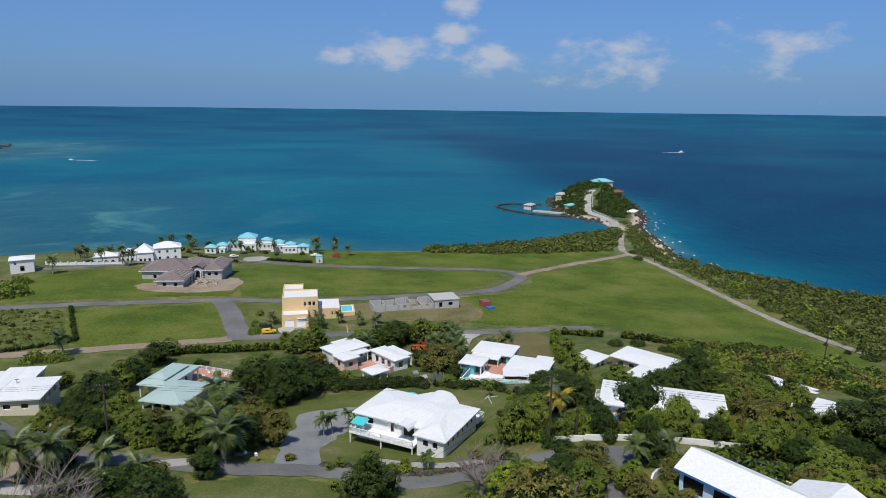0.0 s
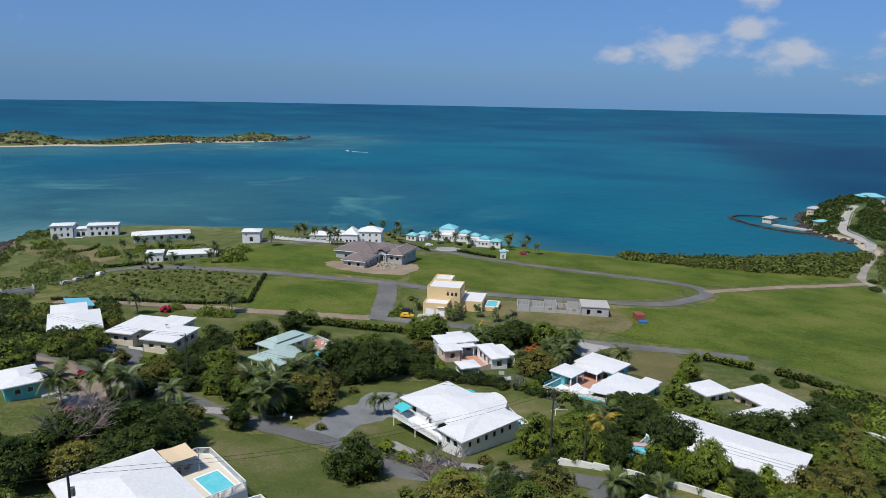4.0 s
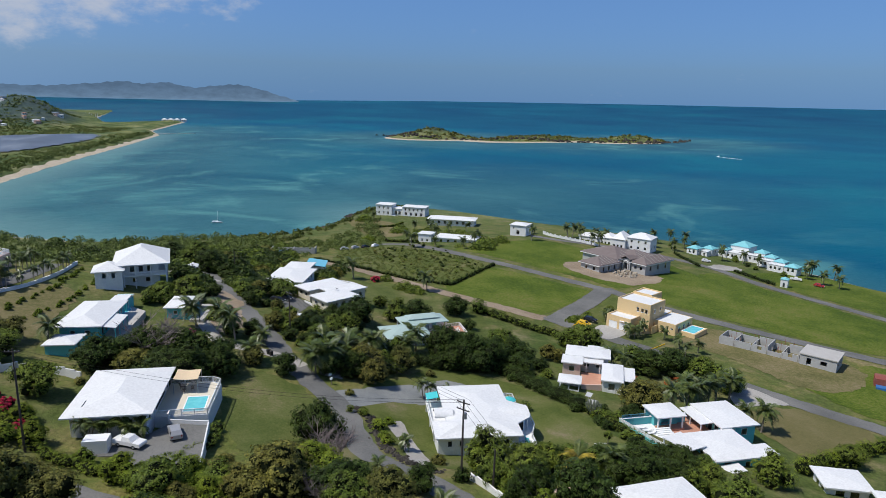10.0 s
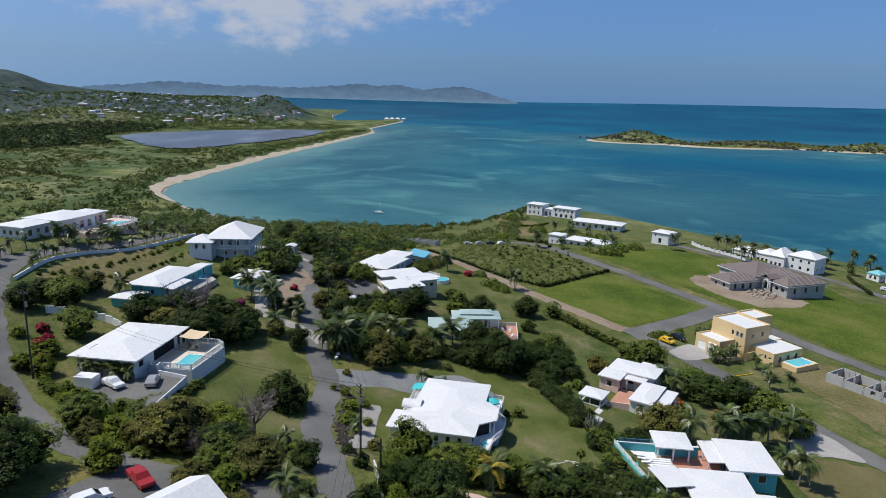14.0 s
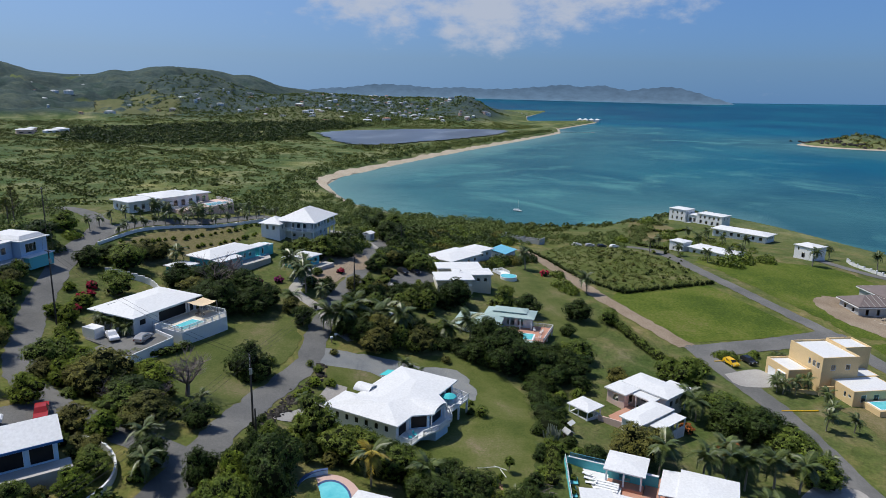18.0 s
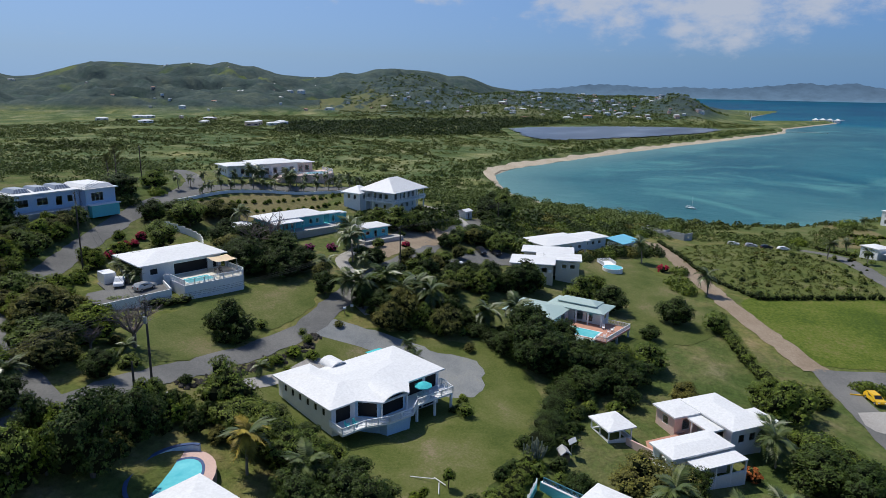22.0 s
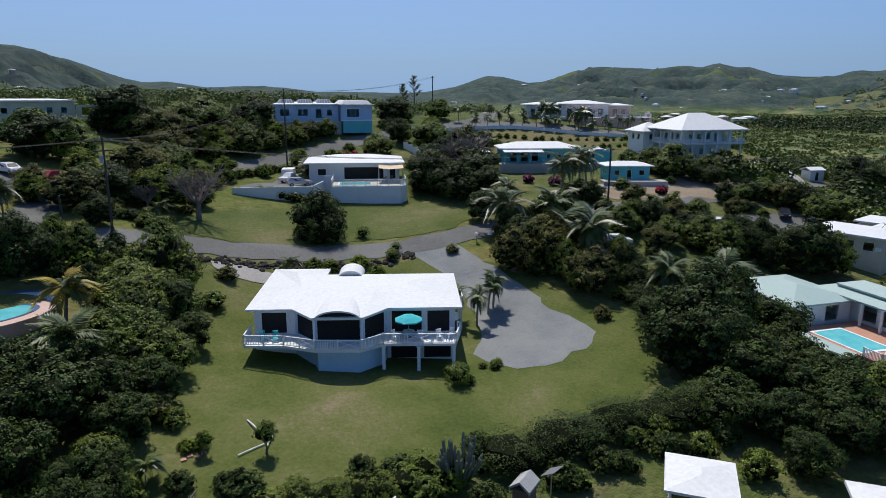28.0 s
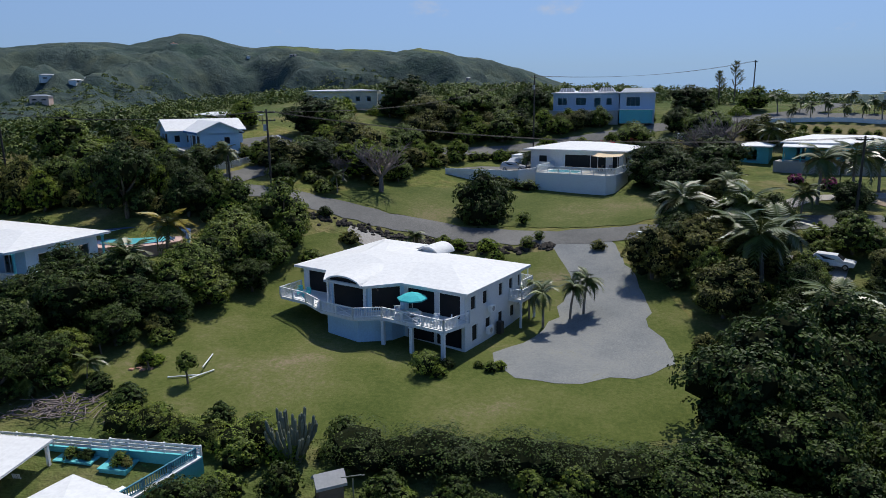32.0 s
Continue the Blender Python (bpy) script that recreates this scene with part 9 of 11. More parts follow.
def trunk_mesh(name, seed, lift=1.05, bare=False):
    rng = random.Random(seed)
    s = Shape()
    s.tube([(0, 0, -0.35), (0.02, 0.01, 0.15), (0.03, -0.02, lift * 0.55)], [0.10, 0.075, 0.06], 7)
    tips = []
    for k in range(6 if not bare else 9):
        a = k * math.tau / (6 if not bare else 9) + rng.uniform(-0.3, 0.3)
        e = (0.55 * math.cos(a), 0.55 * math.sin(a), lift + rng.uniform(-0.3, 0.3))
        m = (0.22 * math.cos(a), 0.22 * math.sin(a), lift * 0.72)
        s.tube([(0.03, -0.02, lift * 0.5), m, e], [0.05, 0.035, 0.012], 5, False)
        tips.append((m, e))
    if bare:
        for m, e in tips:
            for _ in range(9):
                q = rng.uniform(0.1, 1)
                b = [m[i] + (e[i] - m[i]) * q for i in range(3)]
                f = [b[0] + rng.uniform(-0.4, 0.4), b[1] + rng.uniform(-0.4, 0.4), b[2] + rng.uniform(0.05, 0.45)]
                s.tube([b, f], [0.012, 0.004], 3, False)
                for _ in range(4):
                    g = [f[0] + rng.uniform(-0.2, 0.2), f[1] + rng.uniform(-0.2, 0.2), f[2] + rng.uniform(-0.02, 0.2)]
                    s.tube([[(b[i] + f[i]) / 2 for i in range(3)], g], [0.006, 0.003], 3, False)
    return s.mesh(name)


TRUNKS = []
for k in range(3):
    me = trunk_mesh("trunk", 40 + k)
    me.materials.append(BARK)
    TRUNKS.append(me)
CROWNS = {}
for key, material, seed in (("dark", LEAF_DARK, 1), ("green", LEAF_MID, 20), ("light", LEAF_LIGHT, 40), ("olive", LEAF_OLIVE, 60)):
    CROWNS[key] = [crown_mesh("crown", seed + k, material, tree_blobs(seed + k, n=6 + k % 3), 9600, 0.060) for k in range(3)]
    CROWNS[key + "_small"] = [crown_mesh("crown", seed + 10 + k, material, [(0, 0, 0.55, 0.62), (0.36, 0.1, 0.42, 0.46), (-0.3, 0.26, 0.45, 0.5), (-0.08, -0.38, 0.42, 0.46), (0.05, 0.05, 0.85, 0.38)], 1900, 0.09, 0.9) for k in range(2)]
ROUND_CROWN = crown_mesh("crown", 90, LEAF_MID, [(0, 0, 0.75, 0.92)], 1300, 0.105, 0.95)
for key, material in (("crimson", FLOWER_RED), ("purple", FLOWER_PURPLE), ("rust", FLOWER_RUST)):
    CROWNS[key] = [crown_mesh("crown", 95, material, [(0, 0, 0.5, 0.6), (0.4, 0.1, 0.4, 0.45), (-0.35, 0.2, 0.4, 0.48), (0, -0.4, 0.38, 0.42)], 420, 0.2, 0.85)]
LABELS = {"dark": "broad dark green tree with dense glossy leaves", "green": "bushy mid-green tree with an uneven crown", "light": "light yellow-green leafy shrub",
          "olive": "dry olive-brown tree with thin leaves"}
PLANT_RND = random.Random(11)


def plant(kind, x, y, r):
    yaw, s = PLANT_RND.uniform(0, 360), r * PLANT_RND.uniform(0.92, 1.05)
    z = float(height(x, y))
    if r < 2.3 or kind in ("crimson", "purple", "rust"):
        lab = {"crimson": "crimson flowering garden bougainvillea bush", "purple": "purple flowering garden bougainvillea bush", "rust": "rust-orange flowering garden shrub"}.get(kind, "rounded " + {"dark": "dark green", "green": "green", "light": "yellow-green", "olive": "olive-green"}.get(kind, "") + " garden shrub")
        t = thing("bush", lab, "bush", pose(x, y, z - 0.1 * r, 0, 0, yaw), "shrubs")
        pool_of = CROWNS.get(kind + "_small") or CROWNS[kind]
        c = link("crown", PLANT_RND.choice(pool_of), t)
        c.scale = (s, s, s * PLANT_RND.uniform(0.8, 1.1) * (1.35 if 12 < x < 64 and 100 < y < 113 else 1))
        return
    t = thing("tree", LABELS[kind], "tree", pose(x, y, z, 0, 0, yaw), "trees")
    sz = s * PLANT_RND.uniform(0.70, 0.92) if r > 3.5 else s * PLANT_RND.uniform(0.8, 1.0)
    if abs(x + 10.5) < 0.1 and abs(y - 93.2) < 0.1:
        sz = s * 1.12
        t.location.z -= 2.3
    if -52 < x < -30 and 105 < y < 150 or x < -60 and 122 < y < 150 and x > -77:
        sz *= 1.28
    if 12 < x < 64 and 100 < y < 113:
        sz *= 1.35
    c = link("crown", PLANT_RND.choice(CROWNS[kind]), t)
    c.scale = (s * 0.92, s * 0.92, sz)
    b = link("trunk", PLANT_RND.choice(TRUNKS), t)
    b.scale = (s * 0.92, s * 0.92, sz)


DOMES = [("dark", -45.5, 141.5, 3.6), ("dark", -52.5, 66.0, 4.0), ("dark", -49.0, 71.5, 5.2), ("olive", -44.0, 69.0, 4.6), ("olive", -55.5, 119.5, 2.9), ("olive", -42.5, 115.2, 2.6), ("dark", -87.0, 106.3, 2.6), ("dark", -91.5, 107.6, 3.0), ("green", -96.5, 107.5, 3.2), ("dark", -103.0, 92.5, 4.2), ("green", -97.5, 92.4, 3.6), ("dark", -129.0, 106.5, 5.4), ("dark", -138.0, 108.5, 5.2), ("green", -147.0, 106.0, 5.6), ("dark", -121.0, 110.0, 4.0), ("dark", -154.0, 100.0, 5.0), ("olive", -64.5, 104.5, 2.6), ("light", -71.2, 20.7, 4.6), ("dark", -55.7, 23.3, 5.0), ("dark", -18.4, 25.3, 5.6), ("green", -60.5, 21.0, 3.2)]
FAR_WOOD = {"dark": [], "green": [], "light": [], "olive": []}
for kind, spots in (("dark", DARK), ("green", GREEN), ("light", LIGHT), ("olive", OLIVE), ("crimson", CRIMSON), ("purple", PURPLE), ("rust", RUSTY)):
    for k, (x, y, r) in enumerate(spots):
        if (x > -6 and y < 90 or x > -35 and y < 62) and k % 3 and kind in ("dark", "green"):
            kind_here = "green" if kind == "dark" else "light"
        else:
            kind_here = kind
        if r >= 2.3 and kind in FAR_WOOD and math.hypot(x + 12, y - 118) > 92:
            FAR_WOOD[kind_here].append((x, y, r))
        else:
            plant(kind_here, x, y, r)
for kind, x, y, r in DOMES:
    plant(kind, x, y, r)
for x, y, r in ROUND:
    t = thing("round_bush", "clipped round green bush", "bush", at(x, y, -0.1, PLANT_RND.uniform(0, 360)), "shrubs")
    link("crown", ROUND_CROWN, t).scale = (r, r, r * PLANT_RND.uniform(0.9, 1.05))
def lawn_tree(x, y, tall, r, key):
    """A young tree with a bare stem under a small crown."""
    t = thing("young_tree", "small young tree with a thin bare stem on the lawn", "tree", at(x, y, 0, 70 * x), "young trees")
    s = Shape().tube([(0, 0, -0.2), (0.05, 0.02, tall * 0.4), (0.1, 0, tall * 0.7)], [0.10, 0.07, 0.05], 7)
    for k in range(5):
        a = k * 1.26
        s.tube([(0.05, 0.02, tall * (0.32 + 0.05 * k)), (0.6 * r * math.cos(a), 0.6 * r * math.sin(a), tall * 0.75)], [0.05, 0.015], 5, False)
    s.put("trunk", BARK, t)
    c = link("crown", CROWNS[key][0], t, pose(0, 0, tall * 0.38))
    c.scale = (r, r, tall * 0.52)


for x, y, tall, r, key in ((11.4, 143.4, 2.9, 1.15, "green_small"), (15.7, 141.8, 2.0, 0.9, "light_small"), (21.2, 140.1, 2.2, 0.8, "green_small"), (27.0, 152.0, 3.4, 1.3, "green_small")):
    lawn_tree(x, y, tall, r, key)


def feathery_tree(x, y, tall):
    """A tall thin tree: a leaning stem, steep limbs and sprays of needle twigs."""
    t = thing("casuarina_tree", "tall thin feathery grey-green tree on the hilltop", "tree", at(x, y, 0, 40))
    rng, s, leaf = random.Random(5), Shape(), Shape()
    s.tube([(0, 0, -0.4), (0.2, 0.1, tall * 0.5), (0.5, 0.0, tall * 0.95)], [0.22, 0.15, 0.04], 7)
    for k in range(26):
        q, a = rng.uniform(0.25, 0.95), rng.uniform(0, math.tau)
        l = tall * 0.30 * (1.15 - q)
        e = Vector((0.5 * q + l * math.cos(a), l * math.sin(a), tall * q + l * 0.9))
        s.tube([(0.4 * q, 0, tall * q), e], [0.05, 0.012], 4, False)
        for _ in range(46):
            b = Vector((0.4 * q, 0, tall * q)).lerp(e, rng.uniform(0.3, 1.0))
            f = b + Vector((rng.gauss(0, 0.3), rng.gauss(0, 0.3), rng.uniform(-0.2, 0.5)))
            leaf.tube([b, f], [0.035, 0.012], 3, False)
    s.put("trunk", BARK, t)
    leaf.put("needle_sprays", LEAF_OLIVE, t)


feathery_tree(-71.1, 6.2, 10.5)
feathery_tree(-66.8, 7.5, 8.0)
BARE_TRUNK = trunk_mesh("limb_web", 77, 1.0, True)
BARE_TRUNK.materials.append(TWIG)
for x, y, r in BARE_TREES:
    t = thing("bare_tree", "leafless grey tree with a web of fine twigs", "tree", at(x, y, 0, PLANT_RND.uniform(0, 360)), "bare trees")
    link("limb_web", BARE_TRUNK, t).scale = (r * 1.2, r * 1.2, r * 1.05)


def frond_mesh(seed, droop):
    """A palm frond one unit long: a rib that droops and two rows of leaflets."""
    rng = random.Random(seed)
    s, n = Shape(), 15
    rib = [(k / n, 0.0, 0.34 * math.sin(1.25 * k / n * 1.6) - droop * (k / n) ** 2.2) for k in range(n + 1)]
    s.tube(rib, [0.018 * (1 - k / n) + 0.004 for k in range(n + 1)], 3, False)
    for k in range(1, n + 1):
        x, _, z = rib[k]
        ln = 0.30 * math.sin(math.pi * min(1, 0.18 + 0.80 * k / n)) + 0.05
        for side in (-1, 1):
            j = rng.uniform(0.85, 1.1)
            s.add([(x - 0.03, side * 0.006, z), (x + 0.03, side * 0.006, z), (x + 0.12 + 0.1 * j, side * ln * j, z - ln * 0.42 * j), (x + 0.03, side * ln * 0.55 * j, z - ln * 0.12)], [(0, 1, 2, 3)])
    return s.mesh("frond")


FRONDS, GOLD_FRONDS = [], []
for k in range(4):
    a, b = frond_mesh(k, 0.35 + 0.16 * k), frond_mesh(10 + k, 0.35 + 0.16 * k)
    a.materials.append(LEAF_PALM), b.materials.append(LEAF_GOLD)
    FRONDS.append(a), GOLD_FRONDS.append(b)
PALM_TRUNKS = []
for k in range(3):
    rr = random.Random(k)
    lean = (rr.uniform(-0.12, 0.12), rr.uniform(-0.12, 0.12))
    s = Shape().tube([(lean[0] * t * t, lean[1] * t * t, t - 0.05) for t in [i / 8 for i in range(9)]] + [(lean[0], lean[1], 1.0)], [0.042 - 0.014 * i / 8 for i in range(9)] + [0.02], 8)
    me = s.mesh("trunk")
    me.materials.append(PALM_BARK)
    PALM_TRUNKS.append((me, lean))


def palm(x, y, tall, length, gold=False):
    t = thing("palm_tree", "coconut palm with yellowing drooping fronds" if gold else "palm tree with arching green fronds", "palm tree", at(x, y, 0, PLANT_RND.uniform(0, 360)), "palms")
    me, lean = PLANT_RND.choice(PALM_TRUNKS)
    link("trunk", me, t).scale = (tall * 0.9, tall * 0.9, tall)
    top = Vector((lean[0] * tall * 0.9, lean[1] * tall * 0.9, tall * 0.97))
    if -70 < x < -30 and 80 < y < 140:
        length *= 1.25
    n = 15 if length > 2 else 12
    for k in range(n):
        j = k % 4
        f = link("frond", (GOLD_FRONDS if gold and k % 3 else FRONDS)[j], t)
        f.matrix_basis = pose(*top, PLANT_RND.uniform(-8, 8), -32 + 24 * j + PLANT_RND.uniform(-8, 8), k * 360 / n * 2.4 + PLANT_RND.uniform(-12, 12))
        q = length * PLANT_RND.uniform(0.9, 1.15)
        f.scale = (q, q, q)


for x, y, tall, length in PALMS:
    palm(x, y, tall, length)
for x, y, tall, length in GOLD_PALMS:
    palm(x, y, tall, length, True)
palm(24.1, 122.4, 5.2, 2.9, True)
for x, y, tall in ((-18.6, 125.9, 4.0), (-21.5, 123.9, 3.7), (-17.2, 123.6, 3.2), (-23.0, 122.8, 3.9)):
    palm(x, y, tall, 1.75)


row = resample([(-72, 30), (-84, 31), (-94, 38), (-103, 50), (-116, 58), (-130, 62)], 4.0)
for k in range(1, len(row) - 1):
    way = (row[k + 1] - row[k - 1]).normalized()
    for side in (-1, 1):
        palm(row[k].x - way.y * side * 4.4, row[k].y + way.x * side * 4.4, 2.9 + 0.5 * ((k * 7 + side) % 3), 1.7)


def hedge(pts, width, tall, material, label, seed=1):
    """A hedge along a line: a leafy skin over a rough inner body."""
    rng = np.random.default_rng(seed)
    line = resample(pts, 1.0)
    row = thing("hedge", label, "hedge", group="hedges")
    vs, fs, slots = [], [], []
    per = int(85 * (width + 2 * tall))
    for i, p in enumerate(line):
        z = float(height(p.x, p.y))
        w, h = width / 2 * rng.uniform(0.72, 1.2), tall * rng.uniform(0.72, 1.2)
        p = p + Vector((rng.uniform(-0.35, 0.35), rng.uniform(-0.35, 0.35), 0))
        # hedge core, coloured with the same painted shade
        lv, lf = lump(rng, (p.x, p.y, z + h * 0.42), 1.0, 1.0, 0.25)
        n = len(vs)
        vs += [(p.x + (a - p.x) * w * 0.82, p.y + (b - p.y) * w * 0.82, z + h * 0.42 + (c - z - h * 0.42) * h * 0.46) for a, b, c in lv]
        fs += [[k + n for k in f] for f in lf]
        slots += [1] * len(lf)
        qv, qf = leaf_cloud(rng, [(0, 0, 0, 1.0)], per, 0.42 / (width + tall), 1.0)
        qv = qv * np.array([w * 1.05, w * 1.05, h * 0.58]) * 1.0 + np.array([p.x, p.y, z + h * 0.45])
        n = len(vs)
        vs += qv.tolist()
        fs += (qf + n).tolist()
        slots += [0] * len(qf)
        if i % 3 == 2 or i == len(line) - 1:
            me = bpy.data.meshes.new("bush")
            me.from_pydata(vs, [], fs)
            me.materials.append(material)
            me.materials.append(CORE_SHADE)
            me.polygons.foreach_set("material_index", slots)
            link("bush", me, row)
            vs, fs, slots = [], [], []


hedge([(-79, 179), (-70, 181), (-62, 183), (-50, 187.5), (-41, 189.5)], 3.0, 2.5, LEAF_MID, "long green hedge beside a dirt track", 1)
hedge([(-31, 187), (-27, 196), (-19, 202), (-6, 204.5)], 3.6, 2.8, LEAF_MID, "thick green hedge along the road below the villa", 2)
hedge([(37, 207), (35.5, 196), (34.5, 184), (34, 172)], 3.6, 2.8, LEAF_LIGHT, "tall clipped yellow-green hedge beside a villa", 3)
hedge([(40, 208), (46, 206.5), (52, 205)], 2.6, 2.4, LEAF_LIGHT, "clipped yellow-green hedge by the road", 4)
hedge([(59, 204), (68, 199), (78, 193), (88, 185)], 2.8, 2.6, LEAF_MID, "long green hedge behind the pink villa", 5)
hedge([(-131, 227), (-120, 208), (-109, 190)], 1.5, 1.5, LEAF_DARK, "dark green hedge between field and orchard", 6)
hedge([(-109, 189), (-122, 177), (-146, 168), (-168, 160)], 1.6, 1.3, LEAF_DARK, "dark green hedge beside a dirt track", 7)
hedge([(-6, 59), (-12, 54.5), (-22, 50), (-34, 46.5)], 2.2, 1.5, LEAF_LIGHT, "bright yellow-green hedge along a drive", 8)
hedge([(-8, 69), (-12, 75), (-18, 77.5)], 2.4, 1.6, LEAF_MID, "green hedge below a forecourt", 9)
hedge([(-106, 337), (-116, 342), (-130, 350)], 2.0, 1.3, LEAF_DARK, "low dark hedge before the pavilions", 10)
hedge([(-92, 347), (-80, 343), (-68, 339)], 2.6, 1.5, LEAF_DARK, "low dark hedge before the pavilions", 11)
hedge([(-212, 219), (-205, 224), (-198, 229)], 3.0, 1.8, LEAF_MID, "clipped green hedge round a drive", 12)
hedge([(-262, 236), (-255, 246), (-262, 258)], 2.2, 1.4, LEAF_LIGHT, "clipped green hedge up to the point house", 13)
hedge([(13, 150.2), (8, 151), (2, 151.5), (-0.5, 151.5)], 2.6, 2.3, LEAF_MID, "leafy green hedge at the foot of the lawn", 14)
hedge([(-5, 152), (-11, 151.6), (-18, 151.4), (-26, 151.8), (-33, 150)], 4.6, 2.7, LEAF_DARK, "tall dark glossy hedge at the foot of the lawn", 15)
hedge([(-34, 143), (-38, 136), (-42, 130)], 4.2, 3.2, LEAF_DARK, "tall dark hedge beside the gravel yard", 16)

# rows of clipped bushes on the dry slope and of young shrubs in the orchard
rr = random.Random(21)
for k in range(26):
    s = k / 25
    for row in range(2):
        x, y = -72 - 44 * s + row * 3.2, 37 + 30 * s + 12 * math.sin(s * 3.0) * 0.4 + row * 5.5 + rr.uniform(-0.8, 0.8)
        t = thing("round_bush", "small clipped green bush on a dry slope", "bush", at(x, y, -0.1, rr.uniform(0, 360)), "slope bushes")
        r = rr.uniform(0.6, 1.2)
        link("crown", CROWNS["light_small"][k % 2], t).scale = (r, r, r)
for i in range(15):
    for j in range(8):
        x, y = -122 - i * 4.6 - j * 1.2 + rr.uniform(-1.5, 1.5), 184 + j * 5.0 + i * 0.9 + rr.uniform(-1.5, 1.5)
        if x < -196 or rr.random() < 0.2:
            continue
        t = thing("orchard_shrub", "young shrub in an orchard row", "bush", at(x, y, -0.1, rr.uniform(0, 360)), "orchard shrubs")
        r = rr.uniform(0.5, 1.3)
        link("crown", CROWNS[rr.choice(("green_small", "olive_small", "dark_small"))][j % 2], t).scale = (r, r, r * 0.9)


def scrub(name, label, spots, leaves, leaf, material, seed, flat=0.85):
    """Countless shrubs in one mesh: clumps of leaf blades at spots (x, y, r)."""
    rng = np.random.default_rng(seed)
    x, y, r = np.array(spots, float).T
    z = height(x, y)
    n = len(x)
    d = rng.normal(size=(n, leaves, 3))
    d /= np.linalg.norm(d, axis=2)[..., None]
    d[..., 2] = np.abs(d[..., 2]) * 1.15
    p = np.stack([x, y, z], 1)[:, None] + d * (r[:, None] * (0.75 + 0.3 * rng.random((n, leaves))))[..., None] * np.array([1, 1, flat])
    nn = d + 0.5 * rng.normal(size=d.shape)
    nn /= np.linalg.norm(nn, axis=2)[..., None]
    u = np.cross(nn, rng.normal(size=d.shape))
    u /= np.linalg.norm(u, axis=2)[..., None]
    v = np.cross(nn, u)
    s = (leaf * r[:, None] * (0.7 + 0.6 * rng.random((n, leaves))))[..., None]
    vs = np.stack([p - u * s, p - v * s * 0.7 + nn * s * 0.15, p + u * s, p + v * s * 0.7 + nn * s * 0.15], 2).reshape(-1, 3)
    me = bpy.data.meshes.new(name)
    me.from_pydata(vs.tolist(), [], np.arange(len(vs)).reshape(-1, 4).tolist())
    me.materials.append(material)
    tagged(new(name, me), label, "shrubs", kind="stuff")


def inside(poly, x, y):
    p = np.array(poly, float)
    c = np.zeros(x.shape, bool)
    for (ax, ay), (bx, by) in zip(p, np.roll(p, -1, 0)):
        if ay != by:
            c ^= ((ay > y) != (by > y)) & (x < (bx - ax) * (y - ay) / (by - ay) + ax)
    return c


def sprinkle(poly, count, r0, r1, seed, shore=6.0):
    rng = np.random.default_rng(seed)
    p = np.array(poly, float)
    x = rng.uniform(p[:, 0].min(), p[:, 0].max(), count)
    y = rng.uniform(p[:, 1].min(), p[:, 1].max(), count)
    keep = inside(poly, x, y) & (coast_distance(x, y) > shore)
    r = r0 + (r1 - r0) * rng.random(count) ** 1.6
    return np.stack([x, y, r], 1)[keep]


for k, kind in enumerate(FAR_WOOD):
    spots = [(x + dx * r, y + dy * r, r * q) for x, y, r in FAR_WOOD[kind] for dx, dy, q in ((0, 0, 0.85), (0.45, 0.2, 0.62), (-0.35, 0.4, 0.6), (-0.1, -0.5, 0.62))]
    if spots:
        scrub("wood_" + kind, {"dark": "dark green trees", "green": "mid-green trees", "light": "yellow-green shrubs", "olive": "dry olive trees"}[kind] + " crowded round the outer houses", spots, 220, 0.115,
              {"dark": LEAF_DARK, "green": LEAF_MID, "light": LEAF_LIGHT, "olive": LEAF_OLIVE}[kind], 50 + k)
WEST_SHORE = [(-167, 123), (-219, 135), (-236, 175), (-245, 207), (-283, 240), (-314, 271), (-270, 246), (-222, 222), (-205, 210), (-190, 172), (-171, 150)]
scrub("west_shore_scrub", "grey-green sea-grape scrub above the bay", sprinkle(WEST_SHORE, 900, 1.2, 3.2, 15), 110, 0.14, LEAF_THICKET, 15)
GARDEN_WEST = [(-236, 246), (-205, 226), (-178, 230), (-168, 244), (-182, 262), (-205, 276), (-232, 262)]
scrub("west_garden_scrub", "dense garden shrubs between the point houses", [p for p in sprinkle(GARDEN_WEST, 260, 0.8, 2.0, 16) if not inside([(-200, 226), (-172, 246), (-184, 262), (-212, 240)], p[:1], p[1:2])[0]], 120, 0.14, LEAF_MID, 16)
for x, y in ((-228.7, 258), (-216.4, 261.6), (-212.2, 271), (-236.4, 250.7), (-168.7, 238), (-182.6, 230), (-183, 258), (-207.6, 228), (-282, 249), (-240, 262), (-176, 250)):
    palm(x, y, 4.6, 2.6)
SHORE_EAST = [(128, 150), (129, 190), (130, 230), (129, 299), (123, 362), (117, 386), (132, 410), (148, 400), (150, 350), (178, 318), (206, 288), (250, 220), (220, 130)]
POINT = [(-286, 180), (-300, 215), (-330, 245), (-348, 275), (-345, 300), (-318, 300), (-300, 245), (-276, 225), (-258, 190), (-240, 170), (-270, 150)]
NORTH_SHORE = [(-10, 382), (24, 378), (60, 384), (104, 398), (112, 424), (128, 470), (100, 458), (64, 429), (24, 404), (-8, 399)]
WEST_SLOPE = [(-135, 68), (-128, 84), (-140, 102), (-165, 104), (-205, 130), (-230, 165), (-262, 172), (-290, 150), (-330, 90), (-400, 35), (-330, -40), (-180, -60), (-140, 0), (-138, 40)]
SOUTH_SLOPE = [(45, 60), (62, 70), (100, 78), (160, 60), (140, -80), (0, -140), (-130, -100), (-118, -10), (-90, 8), (-60, 18), (-10, 8), (20, 10), (50, 18)]
